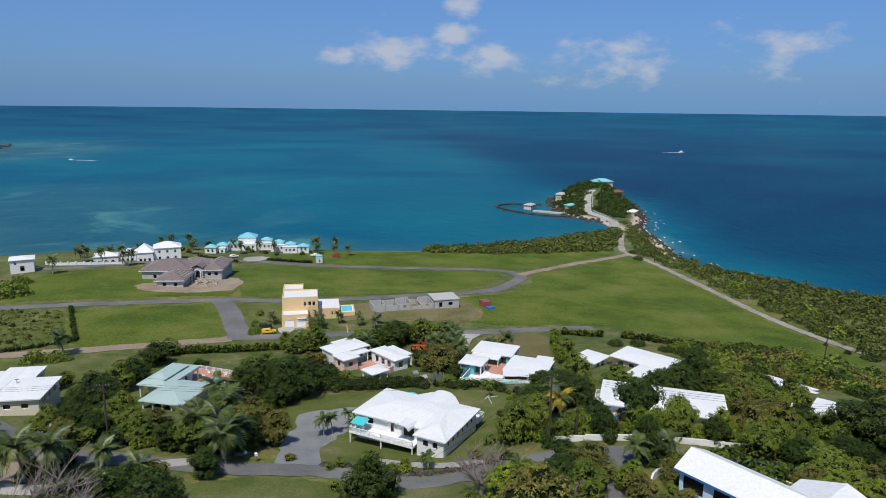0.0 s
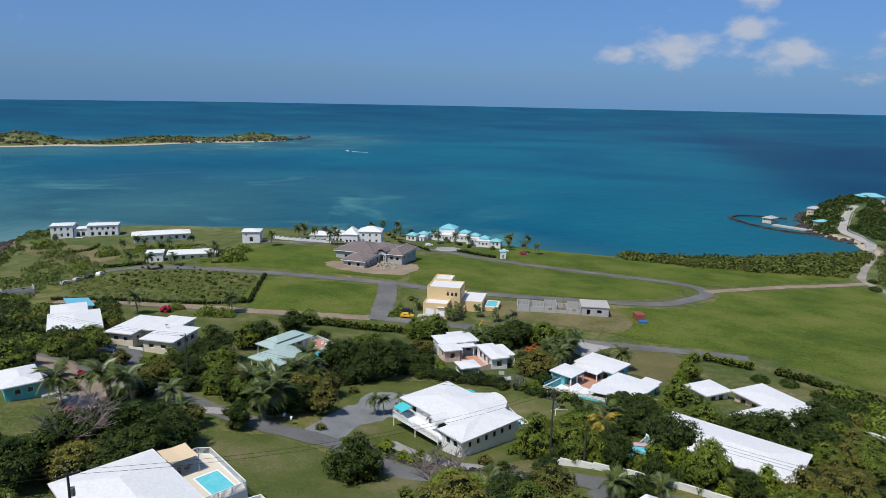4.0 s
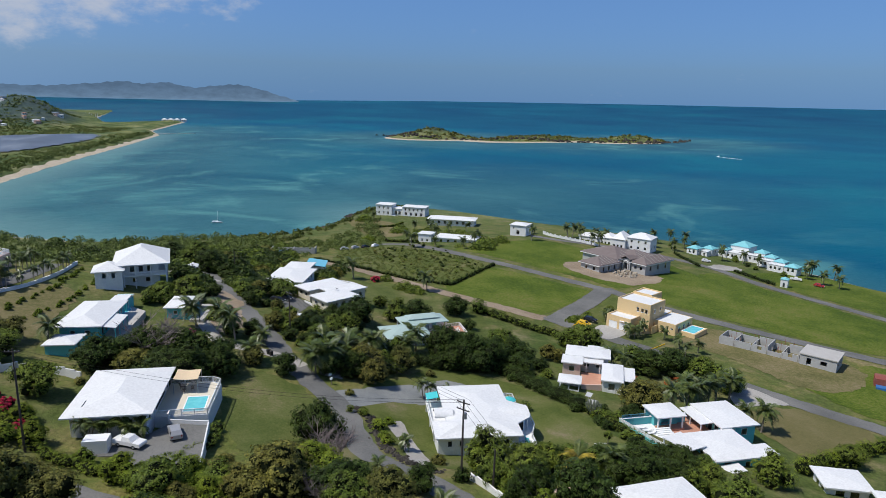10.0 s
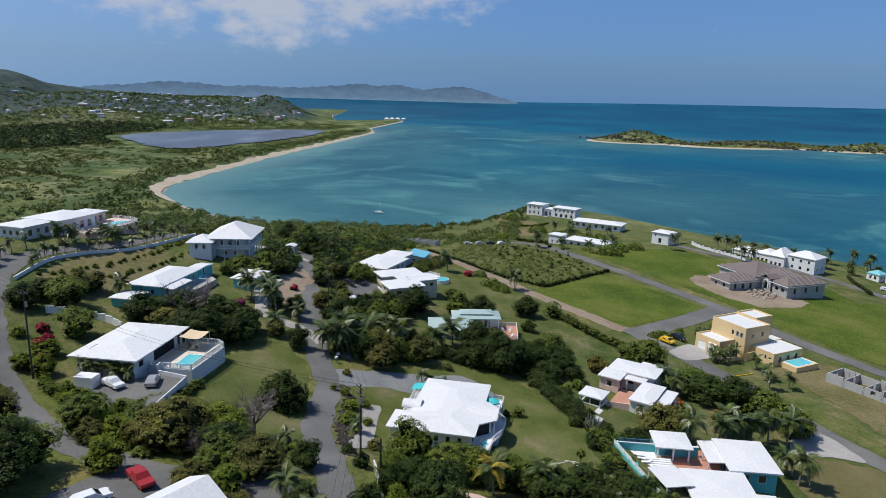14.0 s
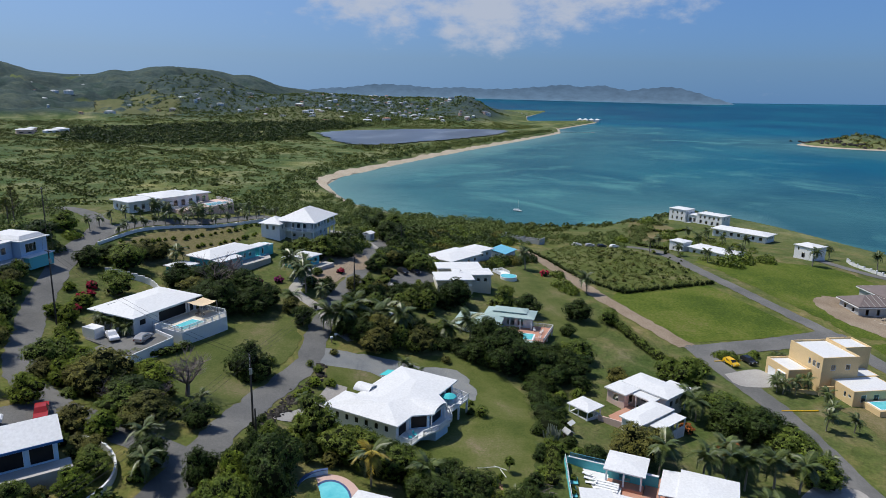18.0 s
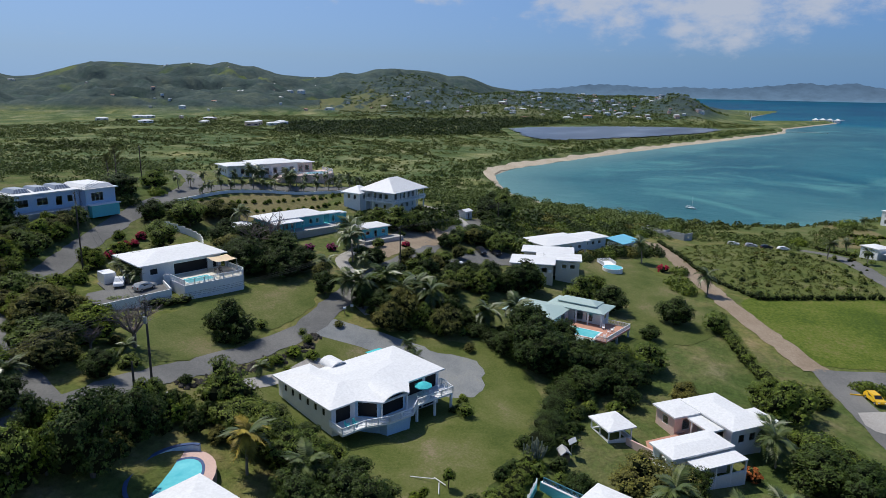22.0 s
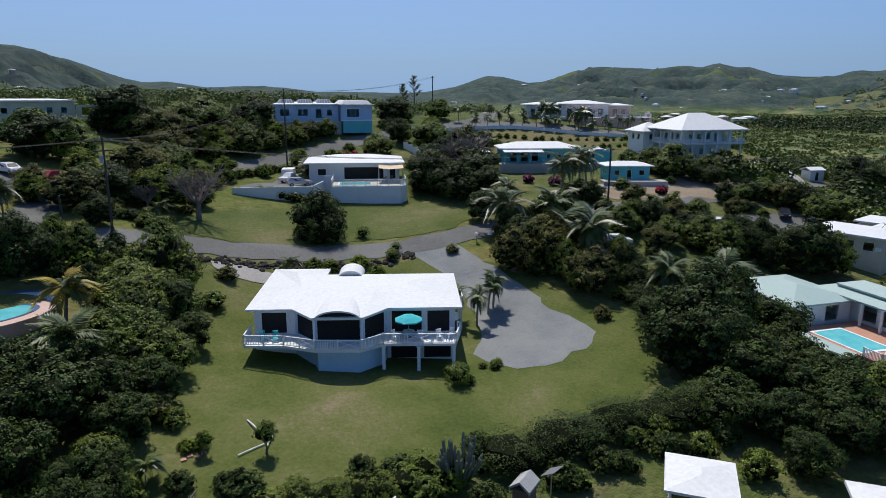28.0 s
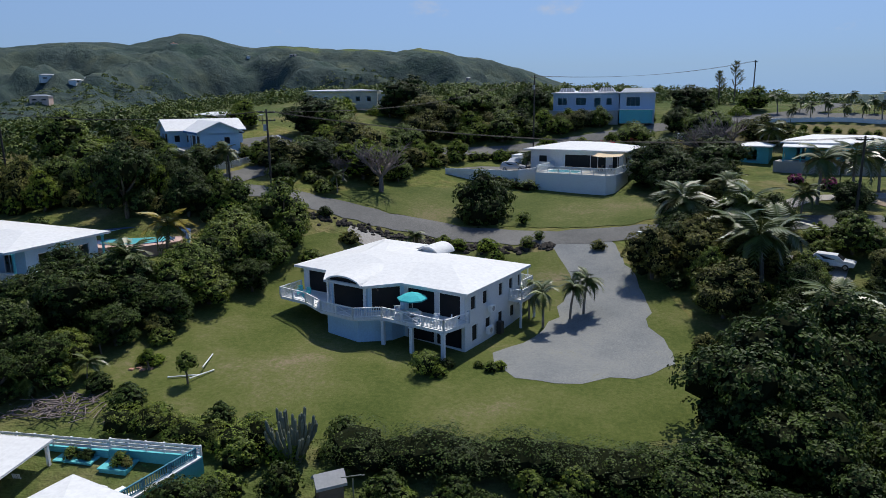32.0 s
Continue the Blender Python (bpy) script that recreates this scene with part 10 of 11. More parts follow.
BACK_WOOD = [(60, 40), (62, 64), (40, 96), (66, 86), (100, 84), (120, 60), (100, 20)]
scrub("shore_scrub", "dense green sea-grape scrub along the shore", sprinkle(SHORE_EAST, 2300, 1.6, 4.0, 1, 3), 90, 0.16, LEAF_SCRUB, 1)
CAUSEWAY = [(119, 394), (136, 408), (143, 436), (146, 470), (144, 505), (138, 512), (135, 485), (126, 445)]
scrub("causeway_scrub", "dark green sea-grape scrub beside the causeway track", sprinkle(CAUSEWAY, 260, 1.2, 2.8, 17, 2), 90, 0.16, LEAF_SCRUB, 17)
scrub("point_scrub", "low green scrub on the rocky point", sprinkle(POINT, 900, 0.9, 2.6, 2), 46, 0.26, LEAF_SCRUB, 2)
scrub("north_scrub", "dark green thicket above the cove", sprinkle(NORTH_SHORE, 1300, 2.2, 4.8, 3, 2), 80, 0.18, LEAF_SCRUB, 3)
scrub("west_scrub", "green bush covering the hillside", sprinkle(WEST_SLOPE, 1900, 1.6, 4.2, 4), 120, 0.13, LEAF_THICKET, 4)
scrub("south_scrub", "dense green bush on the hill behind the houses", sprinkle(SOUTH_SLOPE, 1900, 1.6, 4.0, 5), 170, 0.105, LEAF_THICKET, 5)
scrub("back_scrub", "dense dark bush round the houses", sprinkle(BACK_WOOD, 420, 1.5, 3.6, 6), 110, 0.15, LEAF_DARK, 6)
PLAIN = [(-340, -20), (-420, 20), (-521, 6), (-657, 48), (-830, 112), (-1076, 212), (-1341, 316), (-1290, 230), (-1110, 190), (-880, 60), (-820, -60), (-1050, -150),
         (-1150, -110), (-1270, 40), (-1310, 210), (-1500, 330), (-1600, -300), (-1200, -700), (-700, -800), (-250, -700), (-100, -150), (-160, -50)]
plain = sprinkle(PLAIN, 46000, 0.9, 3.4, 7, 14)
thick = np.array([noise.noise((x / 95, y / 95, 0.0)) + 0.6 * noise.noise((x / 31, y / 31, 5.0)) for x, y, r in plain])
scrub("plain_scrub", "pale thorn scrub on the plain behind the beach", plain[(thick > -0.35) & (thick < 0.05)][:9000], 14, 0.36, LEAF_PLAIN, 7, 0.42)
scrub("plain_thicket", "green thicket on the plain behind the beach", plain[thick > 0.02] * np.array([1, 1, 1.35]), 18, 0.30, LEAF_PLAIN, 13, 0.5)
lines = np.concatenate([np.array([(p.x, p.y, 3.0) for p in resample(row, 5.0)]) for row in ([(-520, -60), (-640, -190), (-760, -420), (-850, -560)], [(-330, -120), (-480, -300), (-560, -520)], [(-900, -120), (-800, -330), (-980, -560)])])
scrub("plain_trees", "rows of dark trees along the tracks of the plain", np.concatenate([lines, plain[thick > 0.62][:500] * np.array([1, 1, 1.6])]), 30, 0.28, LEAF_SCRUB, 14, 0.8)
DARK_BELT = [(-955, -521), (-1158, -387), (-1358, -191), (-1300, -60), (-1060, -150), (-909, -110), (-733, -230), (-710, -375)]
scrub("far_wood", "dark green wood round the salt pond", sprinkle(DARK_BELT, 3200, 3.0, 6.5, 10, 14), 26, 0.28, LEAF_DARK, 10)
HILL_WOOD = [(-1400, -640), (-1300, -200), (-1420, 120), (-1900, 260), (-2350, 100), (-2350, -600), (-1800, -900)]
scrub("hill_wood", "scattered trees between far houses", sprinkle(HILL_WOOD, 4200, 3.0, 6.5, 11, 14), 20, 0.30, LEAF_THICKET, 11)
ORCHARD = [(-132, 222), (-150, 226), (-180, 216), (-200, 206), (-196, 186), (-172, 170), (-146, 166), (-122, 176), (-110, 188)]
scrub("orchard_scrub", "low grey-green scrub between orchard rows", sprinkle(ORCHARD, 1500, 0.35, 1.0, 12), 26, 0.3, LEAF_PLAIN, 12)
BEACH_BELT = [(-330, 10), (-420, 28), (-521, 14), (-657, 56), (-830, 120), (-1076, 220), (-1341, 324), (-1330, 290), (-1076, 186), (-830, 84), (-657, 20), (-521, -24), (-420, -20), (-330, -30)]
scrub("beach_belt", "belt of darker green trees behind the beach", sprinkle(BEACH_BELT, 9000, 2.0, 4.4, 9, 12), 20, 0.30, LEAF_THICKET, 9)
SOUTH_FAR = [(-100, -160), (-240, -700), (0, -900), (500, -800), (700, -300), (200, -60)]
scrub("south_far_scrub", "green bush on the far slopes", sprinkle(SOUTH_FAR, 9000, 2.0, 4.6, 8, 14), 24, 0.26, LEAF_THICKET, 8)


# ---- cars, poles and wires, boats, small things ----
def car(x, y, yaw, material, label, kind="suv", z=None):
    t = thing("parked_car", label, "car", pose(x, y, z if z is not None else float(height(x, y)) + 0.14, 0, 0, yaw), "parked cars")
    if kind == "pickup":
        side = [(-2.6, 0.45), (2.5, 0.45), (2.6, 0.75), (2.45, 1.0), (1.15, 1.1), (0.55, 1.72), (-0.65, 1.75), (-0.85, 1.08), (-2.6, 1.08)]
        cab = [(1.02, 1.12), (0.50, 1.66), (-0.62, 1.68), (-0.76, 1.12)]
    else:
        side = [(-2.2, 0.42), (2.2, 0.42), (2.28, 0.72), (2.1, 0.95), (1.15, 1.05), (0.45, 1.58), (-1.6, 1.62), (-2.15, 1.05)]
        cab = [(0.98, 1.08), (0.40, 1.51), (-1.52, 1.55), (-1.95, 1.08)]
    n, w = len(side), 0.92
    s = Shape()
    row = [[(a, k * (w if b < 1.12 else w * 0.80), b) for a, b in side] for k in (-1, 1)]
    s.add(row[0] + row[1], [tuple(range(n)), tuple(range(n, 2 * n))[::-1]] + [(i + n, (i + 1) % n + n, (i + 1) % n, i) for i in range(n)])
    body = s.put("body", material, t)
    for k in (-1, 1):
        Shape().add([(a, k * (w * 0.815 if b > 1.2 else w * 0.93), b) for a, b in cab], [(0, 1, 2, 3) if k > 0 else (3, 2, 1, 0)]).put("side_window", BLACK_CAR, t)
    Shape().add([(1.16 if kind != "pickup" else 1.17, -0.76, 1.09), (1.17, 0.76, 1.09), (0.52, 0.66, 1.56), (0.52, -0.66, 1.56)], [(0, 1, 2, 3)]).put("windscreen", BLACK_CAR, t)
    for a in (-1.4, 1.4):
        for k in (-1, 1):
            tyre = Shape().tube([(a, k * 0.72, 0.34), (a, k * 0.94, 0.34)], 0.34, 14).put("wheel", RUBBER, t)
            Shape().tube([(a, k * 0.945, 0.34), (a, k * 0.955, 0.34)], 0.2, 10).put("rim", METAL, tyre)
    for k in (-1, 1):
        Shape().box(2.2, k * 0.62 - 0.16, 0.72, 2.3, k * 0.62 + 0.16, 0.86).put("headlight", TRIM, t)
        Shape().box(-2.66 if kind == "pickup" else -2.24, k * 0.72 - 0.1, 0.75, -2.58 if kind == "pickup" else -2.1, k * 0.72 + 0.1, 0.98).put("tail_light", RED_CAR, t)


FORE = pose(-16.4, 67.4, 31.9, 0, 0, 157)
for lx, ly, yaw, m, lab, kind in ((-2.9, 2.9, 243, WHITE_CAR, "white pickup truck on a forecourt", "pickup"), (-0.6, -3.4, 18, SILVER_CAR, "silver car parked on a forecourt", "suv")):
    p = FORE @ Vector((lx, ly, -0.48))
    car(p.x, p.y, 157 + yaw, m, lab, kind, p.z)
car(-55.5, 205.5, 20, YELLOW_CAR, "yellow car parked beside a lawn")
car(-58, 211, 20, BLACK_CAR, "black car parked beside a lawn")
for k, (x, y) in enumerate(((-197, 187), (-198, 193.5), (-198, 199), (-199, 205))):
    car(x, y, 95 + 6 * k, (WHITE_CAR, SILVER_CAR, BLACK_CAR, WHITE_CAR)[k], ("white", "silver", "black", "white")[k] + " car parked on grass near the shore")
car(-95, 119, 40, BLACK_CAR, "black car parked before a cream house")
car(-92, 115.5, 40, BLACK_CAR, "black car parked before a cream house")
car(-51, 115.2, 150, WHITE_CAR, "white car parked under trees")
car(-74.6, 115.4, 40, WHITE_CAR, "white car parked beside shrubs")
car(-41, 186, 60, SILVER_CAR, "grey car parked beside a villa")
car(30, 70, 120, WHITE_CAR, "white car in an asphalt yard")
car(24.5, 74.5, 30, RED_CAR, "red pickup truck in an asphalt yard", "pickup")
car(-70, 362, 30, WHITE_CAR, "white van parked near the shore", "pickup")
car(-58, 360, 10, RED_CAR, "red car parked near the shore")
car(-112, 352, 40, WHITE_CAR, "white car before the pavilions")


def utility_pole(x, y, tall, yaw, arms=1, drum=False):
    t = thing("utility_pole", "tall dark timber utility pole with crossarm", "utility pole", at(x, y, 0, yaw), "utility poles")
    Shape().tube([(0, 0, -0.6), (0, 0, tall * 0.5), (0.04, 0, tall)], [0.19, 0.16, 0.12], 9).put("pole", POLE_WOOD, t)
    for k in range(arms):
        z = tall - 0.5 - k * 1.1
        Shape().box(-1.1, -0.16, z, 1.1, -0.04, z + 0.13).put("crossarm", POLE_WOOD, t)
        for i in (-1.0, -0.45, 0.45, 1.0):
            Shape().tube([(i, -0.1, z + 0.13), (i, -0.1, z + 0.2), (i, -0.1, z + 0.32)], [0.03, 0.06, 0.03], 8).put("insulator", BARE, t)
    if drum:
        Shape().tube([(0.34, 0, tall - 2.9), (0.34, 0, tall - 2.0)], 0.24, 12).put("transformer", METAL, t)
    return Vector((x, y, float(height(x, y)) + tall - 0.2))


def wire(a, b, sag=1.2, offsets=(-0.9, 0.0, 0.9)):
    a, b = Vector(a), Vector(b)
    s = (b - a).cross(Vector((0, 0, 1))).normalized()
    t = thing("power_line", "thin dark overhead power wires", "wire")
    for o in offsets:
        pts = [a.lerp(b, k / 14) + s * o - Vector((0, 0, sag * 4 * (k / 14) * (1 - k / 14))) for k in range(15)]
        Shape().tube(pts, 0.022, 3, False).put("wire", RUBBER, t)


PA = utility_pole(18.5, 103.4, 13.2, 20, 2, True)
PB = utility_pole(-18.5, 49.9, 16.4, 60, 1, True)
PC = utility_pole(-57.2, 106.1, 12.0, 10, 1)
PD = utility_pole(-73.2, 13.9, 11.0, 40, 1)
PE = utility_pole(68, 92, 12.0, 20, 1)
PF = utility_pole(108, 177, 10.5, 90, 1)
PG = utility_pole(142, 269, 10.0, 90, 1)
PH = utility_pole(118, 360, 9.5, 60, 1)
utility_pole(23.5, 105.5, 7.0, 20, 0)
utility_pole(-121, 112, 9.0, 0, 0)
wire(PE, PA), wire(PA, PC, 2.0), wire(PC, (-121, 112, float(height(-121, 112)) + 8.8)), wire(PA, PB, 2.2, (-0.5, 0.5)), wire(PB, PD, 1.5), wire(PF, PE, 1.8), wire(PF, PG, 1.5), wire(PG, PH, 1.6)


def distant_mountains():
    """A hazy range far across the bay, a plain backdrop near the horizon."""
    m, nt, b = shader("painted_haze_glow", 1.0, 0.0, 0.0)
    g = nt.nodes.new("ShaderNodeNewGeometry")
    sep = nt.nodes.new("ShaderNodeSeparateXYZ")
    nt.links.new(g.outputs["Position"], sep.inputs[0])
    # haze put into the glowing colour: blue overall, paler towards the foot
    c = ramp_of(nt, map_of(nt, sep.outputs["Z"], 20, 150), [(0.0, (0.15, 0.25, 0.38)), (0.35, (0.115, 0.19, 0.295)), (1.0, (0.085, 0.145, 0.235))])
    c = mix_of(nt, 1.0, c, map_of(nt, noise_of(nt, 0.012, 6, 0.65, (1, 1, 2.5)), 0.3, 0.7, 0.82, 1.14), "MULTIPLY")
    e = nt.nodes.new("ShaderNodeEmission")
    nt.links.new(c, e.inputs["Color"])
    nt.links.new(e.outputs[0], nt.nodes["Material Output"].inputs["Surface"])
    az = [-158, -163, -166.3, -169, -172.8, -175, -177.5, -179.5, -181.2, -184.5, -187.3, -189, -190.5, -192.7, -194.5, -196.1, -197.9, -199.6, -201.4]
    el = [0.1, -0.05, -0.19, 0.01, 0.42, 0.30, 0.16, 0.30, 0.15, 0.32, 0.65, 0.52, 0.67, 0.32, 0.5, 0.7, 0.26, -0.2, -0.75]
    vs, n = [], 220
    for k in range(n + 1):
        a = -158 - 43.4 * k / n
        q = float(np.interp(-a, [-v for v in az], el)) + 0.05 * math.sin(k * 0.61) * math.sin(k * 0.23 + 1) + 0.03 * math.sin(k * 1.7) + 0.08
        for r, z in ((4700, -5), (4760, 0.55), (4820, 1.0)):
            x, y = 111 + r * math.cos(radians(a)), 135 + r * math.sin(radians(a))
            top = 82 + r * math.tan(radians(q))
            vs.append((x, y, top if z == 1.0 else (max(top * 0.55, 5) if z > 0 else -5)))
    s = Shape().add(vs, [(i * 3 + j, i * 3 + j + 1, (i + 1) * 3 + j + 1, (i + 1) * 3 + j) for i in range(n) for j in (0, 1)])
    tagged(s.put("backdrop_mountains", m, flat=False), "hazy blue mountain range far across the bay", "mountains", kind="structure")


distant_mountains()


def sailboat(x, y, yaw, s=1.0):
    t = thing("sailboat", "white moored sailboat with bare mast", "boat", pose(x, y, 0.0, 0, 0, yaw))
    hull = []
    for k in range(9):
        a = -4 + k
        w = 1.25 * math.sqrt(max(0.0, 1 - ((a + 0.6) / 4.6) ** 2)) + 0.02
        hull.append((a * s, w * s))
    sh, n = Shape(), 9
    sh.add([(a, -w, 0.9 * s) for a, w in hull] + [(a, w, 0.9 * s) for a, w in hull] + [(a, 0, -0.3 * s) for a, w in hull],
           [(i, i + 1, i + 1 + n, i + n) for i in range(n - 1)] + [(i + 1, i, i + 2 * n, i + 1 + 2 * n) for i in range(n - 1)] + [(i + n, i + 1 + n, i + 1 + 2 * n, i + 2 * n) for i in range(n - 1)])
    sh.put("hull", TRIM, t)
    Shape().box(-1.2 * s, -0.6 * s, 0.9 * s, 1.6 * s, 0.6 * s, 1.35 * s).put("cabin", TRIM, t)
    Shape().tube([(0.6 * s, 0, 0.9 * s), (0.6 * s, 0, 9 * s)], 0.08 * s, 6).put("mast", TRIM, t)
    Shape().tube([(0.6 * s, 0, 1.9 * s), (-3.2 * s, 0, 1.9 * s)], 0.09 * s, 6).put("boom", TRIM, t)


sailboat(-360, 171, 60, 0.9)
FOAM = paint("white_foam", (0.80, 0.82, 0.82), wear=0.2)


def motorboat(x, y, yaw, z=0.0, s=1.0):
    t = thing("motorboat", "white motorboat trailing a pale wake", "boat", pose(x, y, z, 0, 0, yaw))
    Shape().add([(-5 * s, -1.6 * s, 0), (2 * s, -1.6 * s, 0), (6 * s, 0, 0.2), (2 * s, 1.6 * s, 0), (-5 * s, 1.6 * s, 0), (-5 * s, -1.9 * s, 1.4 * s), (2 * s, -1.9 * s, 1.5 * s), (7 * s, 0, 1.9 * s), (2 * s, 1.9 * s, 1.5 * s), (-5 * s, 1.9 * s, 1.4 * s)],
                [(5, 6, 7, 8, 9), (0, 1, 6, 5), (1, 2, 7, 6), (2, 3, 8, 7), (3, 4, 9, 8), (4, 0, 5, 9)]).put("hull", TRIM, t)
    Shape().box(-2.5 * s, -1.2 * s, 1.4 * s, 1.2 * s, 1.2 * s, 3.2 * s).put("cabin", TRIM, t)
    Shape().add([(-5, -1.5, 0.25), (-5, 1.5, 0.25), (-22, 2.4, 0.2), (-48, 1.0, 0.2), (-48, -1.0, 0.2), (-22, -2.4, 0.2)], [(0, 1, 2, 3, 4, 5)[::-1]]).put("wake", FOAM, t)


motorboat(521, 1468, 15, 0.2, 1.2)
motorboat(-590, 1066, 170, 0.0, 0.7)


def rocks(name, label, pts, spread_m, count, r0, r1, seed, up=0.0):
    rng = random.Random(seed)
    line = resample(pts, 2.0)
    s = Shape()
    for _ in range(count):
        p = rng.choice(line)
        x, y = p.x + rng.gauss(0, spread_m), p.y + rng.gauss(0, spread_m)
        z = max(float(height(x, y)), -0.6) + up
        r = rng.uniform(r0, r1)
        v = []
        for a in range(6):
            for q, zz in ((1.0, -0.4), (0.95, 0.35), (0.45, 0.75)):
                j = rng.uniform(0.75, 1.15)
                v.append((x + r * q * j * math.cos(a * math.tau / 6), y + r * q * j * math.sin(a * math.tau / 6), z + r * zz * rng.uniform(0.8, 1.1)))
        s.add(v, [(a * 3, ((a + 1) % 6) * 3, ((a + 1) % 6) * 3 + 1, a * 3 + 1) for a in range(6)] + [(a * 3 + 1, ((a + 1) % 6) * 3 + 1, ((a + 1) % 6) * 3 + 2, a * 3 + 2) for a in range(6)]
              + [tuple(a * 3 + 2 for a in range(6))])
    tagged(s.put(name, ROCK), label, "rocks", kind="stuff")


rocks("shore_rocks", "dark boulders along the east shore", COAST_EAST[4:10], 1.8, 420, 0.5, 1.6, 3)
rocks("islet_rocks", "dark rocky edge of the islet", COAST_EAST[7:16], 2.8, 420, 0.8, 2.6, 4)
rocks("breakwater", "dark boulders at the foot of the sea wall", [(108, 545), (89, 543.5), (65, 562), (47, 597), (61, 617)], 1.0, 160, 0.5, 1.2, 5, 0.0)
rocks("east_rocks", "dark rocks along the beach", COAST_EAST[1:5], 1.6, 200, 0.5, 1.4, 6)
rocks("point_rocks", "dark rocks below the point", COAST_WEST[6:13], 3.0, 260, 0.8, 2.2, 7)
rocks("rock_bank", "bank of small grey stones behind the house", [(-20, 105.2), (-14, 105.4), (-8, 103.9), (-1, 103), (6, 102.8), (12, 103)], 0.6, 300, 0.2, 0.5, 8)
rocks("cay_rocks", "dark rocky edge of the low island", [(-1246, 795), (-1134, 790), (-1060, 880), (-1000, 1000), (-930, 1130), (-880, 1240), (-900, 1390), (-950, 1440)], 7.0, 260, 2.0, 5.0, 9)


def surf():
    s, rng = Shape(), random.Random(12)
    line = resample(COAST_EAST[1:9], 3.0)
    for i in range(len(line) - 1):
        a, b = line[i], line[i + 1]
        d = (b - a).normalized()
        o = Vector((d.y, -d.x, 0))
        if o.x < 0:
            o = -o
        for q in range(2):
            if rng.random() < (0.25, 0.7)[q]:
                continue
            e, w = rng.uniform(0.5, 2.0) + q * rng.uniform(5, 14), rng.uniform(0.5, 1.6)
            p = [a + o * e, b + o * (e + rng.uniform(-0.4, 0.4)), b + o * (e + w), a + o * (e + w * 0.8)]
            s.add([(v.x, v.y, 0.16) for v in p], [(0, 1, 2, 3)])
    tagged(s.put("surf", FOAM), "thin white lines of breaking surf", "surf", kind="stuff")


surf()


def islet():
    strip("islet_lane", [(131, 494), (134, 516), (128, 536), (123, 552), (126, 570), (130, 590), (137, 604)], 5.5, CONCRETE_DRIVE, "pale concrete lane winding up the islet", "lane", 0.35, ragged=0.3)
    for name, lab, x, y, yaw, l, w, tall, roof in (("islet_lodge", "islet house with bright turquoise hipped roof", 150, 628, 20, 18, 11, 3.4, TEAL_ROOF), ("stone_cottage", "grey stone cottage with pointed roof on the islet", 112, 622, -15, 10, 8, 4.5, BARE),
                                                   ("dock_cottage", "small cottage with turquoise roof near the dock", 112, 575, 30, 9, 6, 2.8, TEAL_ROOF), ("boat_house", "pale stone boat house on the breakwater", 78, 588, 60, 10, 7, 2.8, BARE), ("lane_shed", "open white-roofed shed beside the lane", 158, 548, 60, 12, 6, 2.6, ROOF_WHITE),
                                                   ("terrace_house", "red-brown house below the lodge", 158, 602, 40, 12, 7, 3.0, RUST)):
        h = house_at(name, lab, x, y, yaw, max(float(height(x, y)), 0.7) + 0.3)
        block(h, -l / 2, -w / 2, l / 2, w / 2, 0, tall, CREAM, south=spread(l, 4, 1.2, 0.8, 2.2), east=spread(w - 0.5, 2, 1.2, 0.8, 2.2), deep=5)
        hip_roof(h, -l / 2, -w / 2, l / 2, w / 2, tall, w * 0.24, 0.8, roof)
    spots = sprinkle([(108, 545), (104, 600), (112, 650), (135, 688), (165, 690), (174, 640), (170, 590), (162, 552), (146, 530), (138, 520), (138, 540), (128, 560), (120, 546)], 1100, 1.6, 4.4, 31, 3)
    lane = np.array([(134, 516), (128, 536), (123, 552), (126, 570), (130, 590), (137, 604), (131, 580), (125, 562), (124.5, 546), (131, 526)], float)
    free = np.min(np.hypot(spots[:, :1] - lane[:, 0], spots[:, 1:2] - lane[:, 1]), 1) > 5 + 0.5 * spots[:, 2]
    scrub("islet_scrub", "dark green bush over the islet", spots[free], 70, 0.20, LEAF_DARK, 31)
    w = thing("sea_wall", "low dark stone wall round the boat basin", "sea wall")
    line = resample([(108, 547), (90, 546), (67, 564), (50, 597), (62, 614), (92, 612)], 4.0)
    for u, v in zip(line, line[1:]):
        Shape().beam((u.x, u.y, 0.1), (v.x, v.y, 0.1), 2.4, 2.0).put("wall_section", ROCK, w)
    w = thing("lane_wall", "low stone wall along the islet lane", "wall")
    line = resample([(136, 512), (132, 534), (127, 552), (130, 572), (134, 590)], 3.0)
    for u, v in zip(line, line[1:]):
        z = float(height((u.x + v.x) / 2, (u.y + v.y) / 2))
        Shape().beam((u.x, u.y, z + 0.4), (v.x, v.y, z + 0.4), 0.5, 1.8).put("wall_section", BARE, w)
    q = thing("stone_quay", "low stone quay with moored boats on the cove", "quay", pose(92, 566, 0, 0, 0, 150))
    Shape().box(-14, -3, -1, 14, 3, 1.1).put("deck", CONCRETE, q)
    for k in range(5):
        Shape().tube([(-12 + 6 * k, -3.4, -1.5), (-12 + 6 * k, -3.4, 1.8)], 0.2, 7).put("mooring_post", TIMBER, q)


islet()


def cay():
    spots = np.concatenate([sprinkle([(-1260, 790), (-1130, 770), (-1040, 860), (-980, 980), (-900, 1100), (-850, 1260), (-900, 1390), (-960, 1370), (-1010, 1200), (-1080, 1010), (-1170, 930)], 2600, 2.0, 4.5, 41, -9e9)])
    z = height(spots[:, 0], spots[:, 1])
    scrub("cay_scrub", "dry olive scrub on the low island", spots[z > 1.5], 12, 0.46, LEAF_OLIVE, 41)


cay()


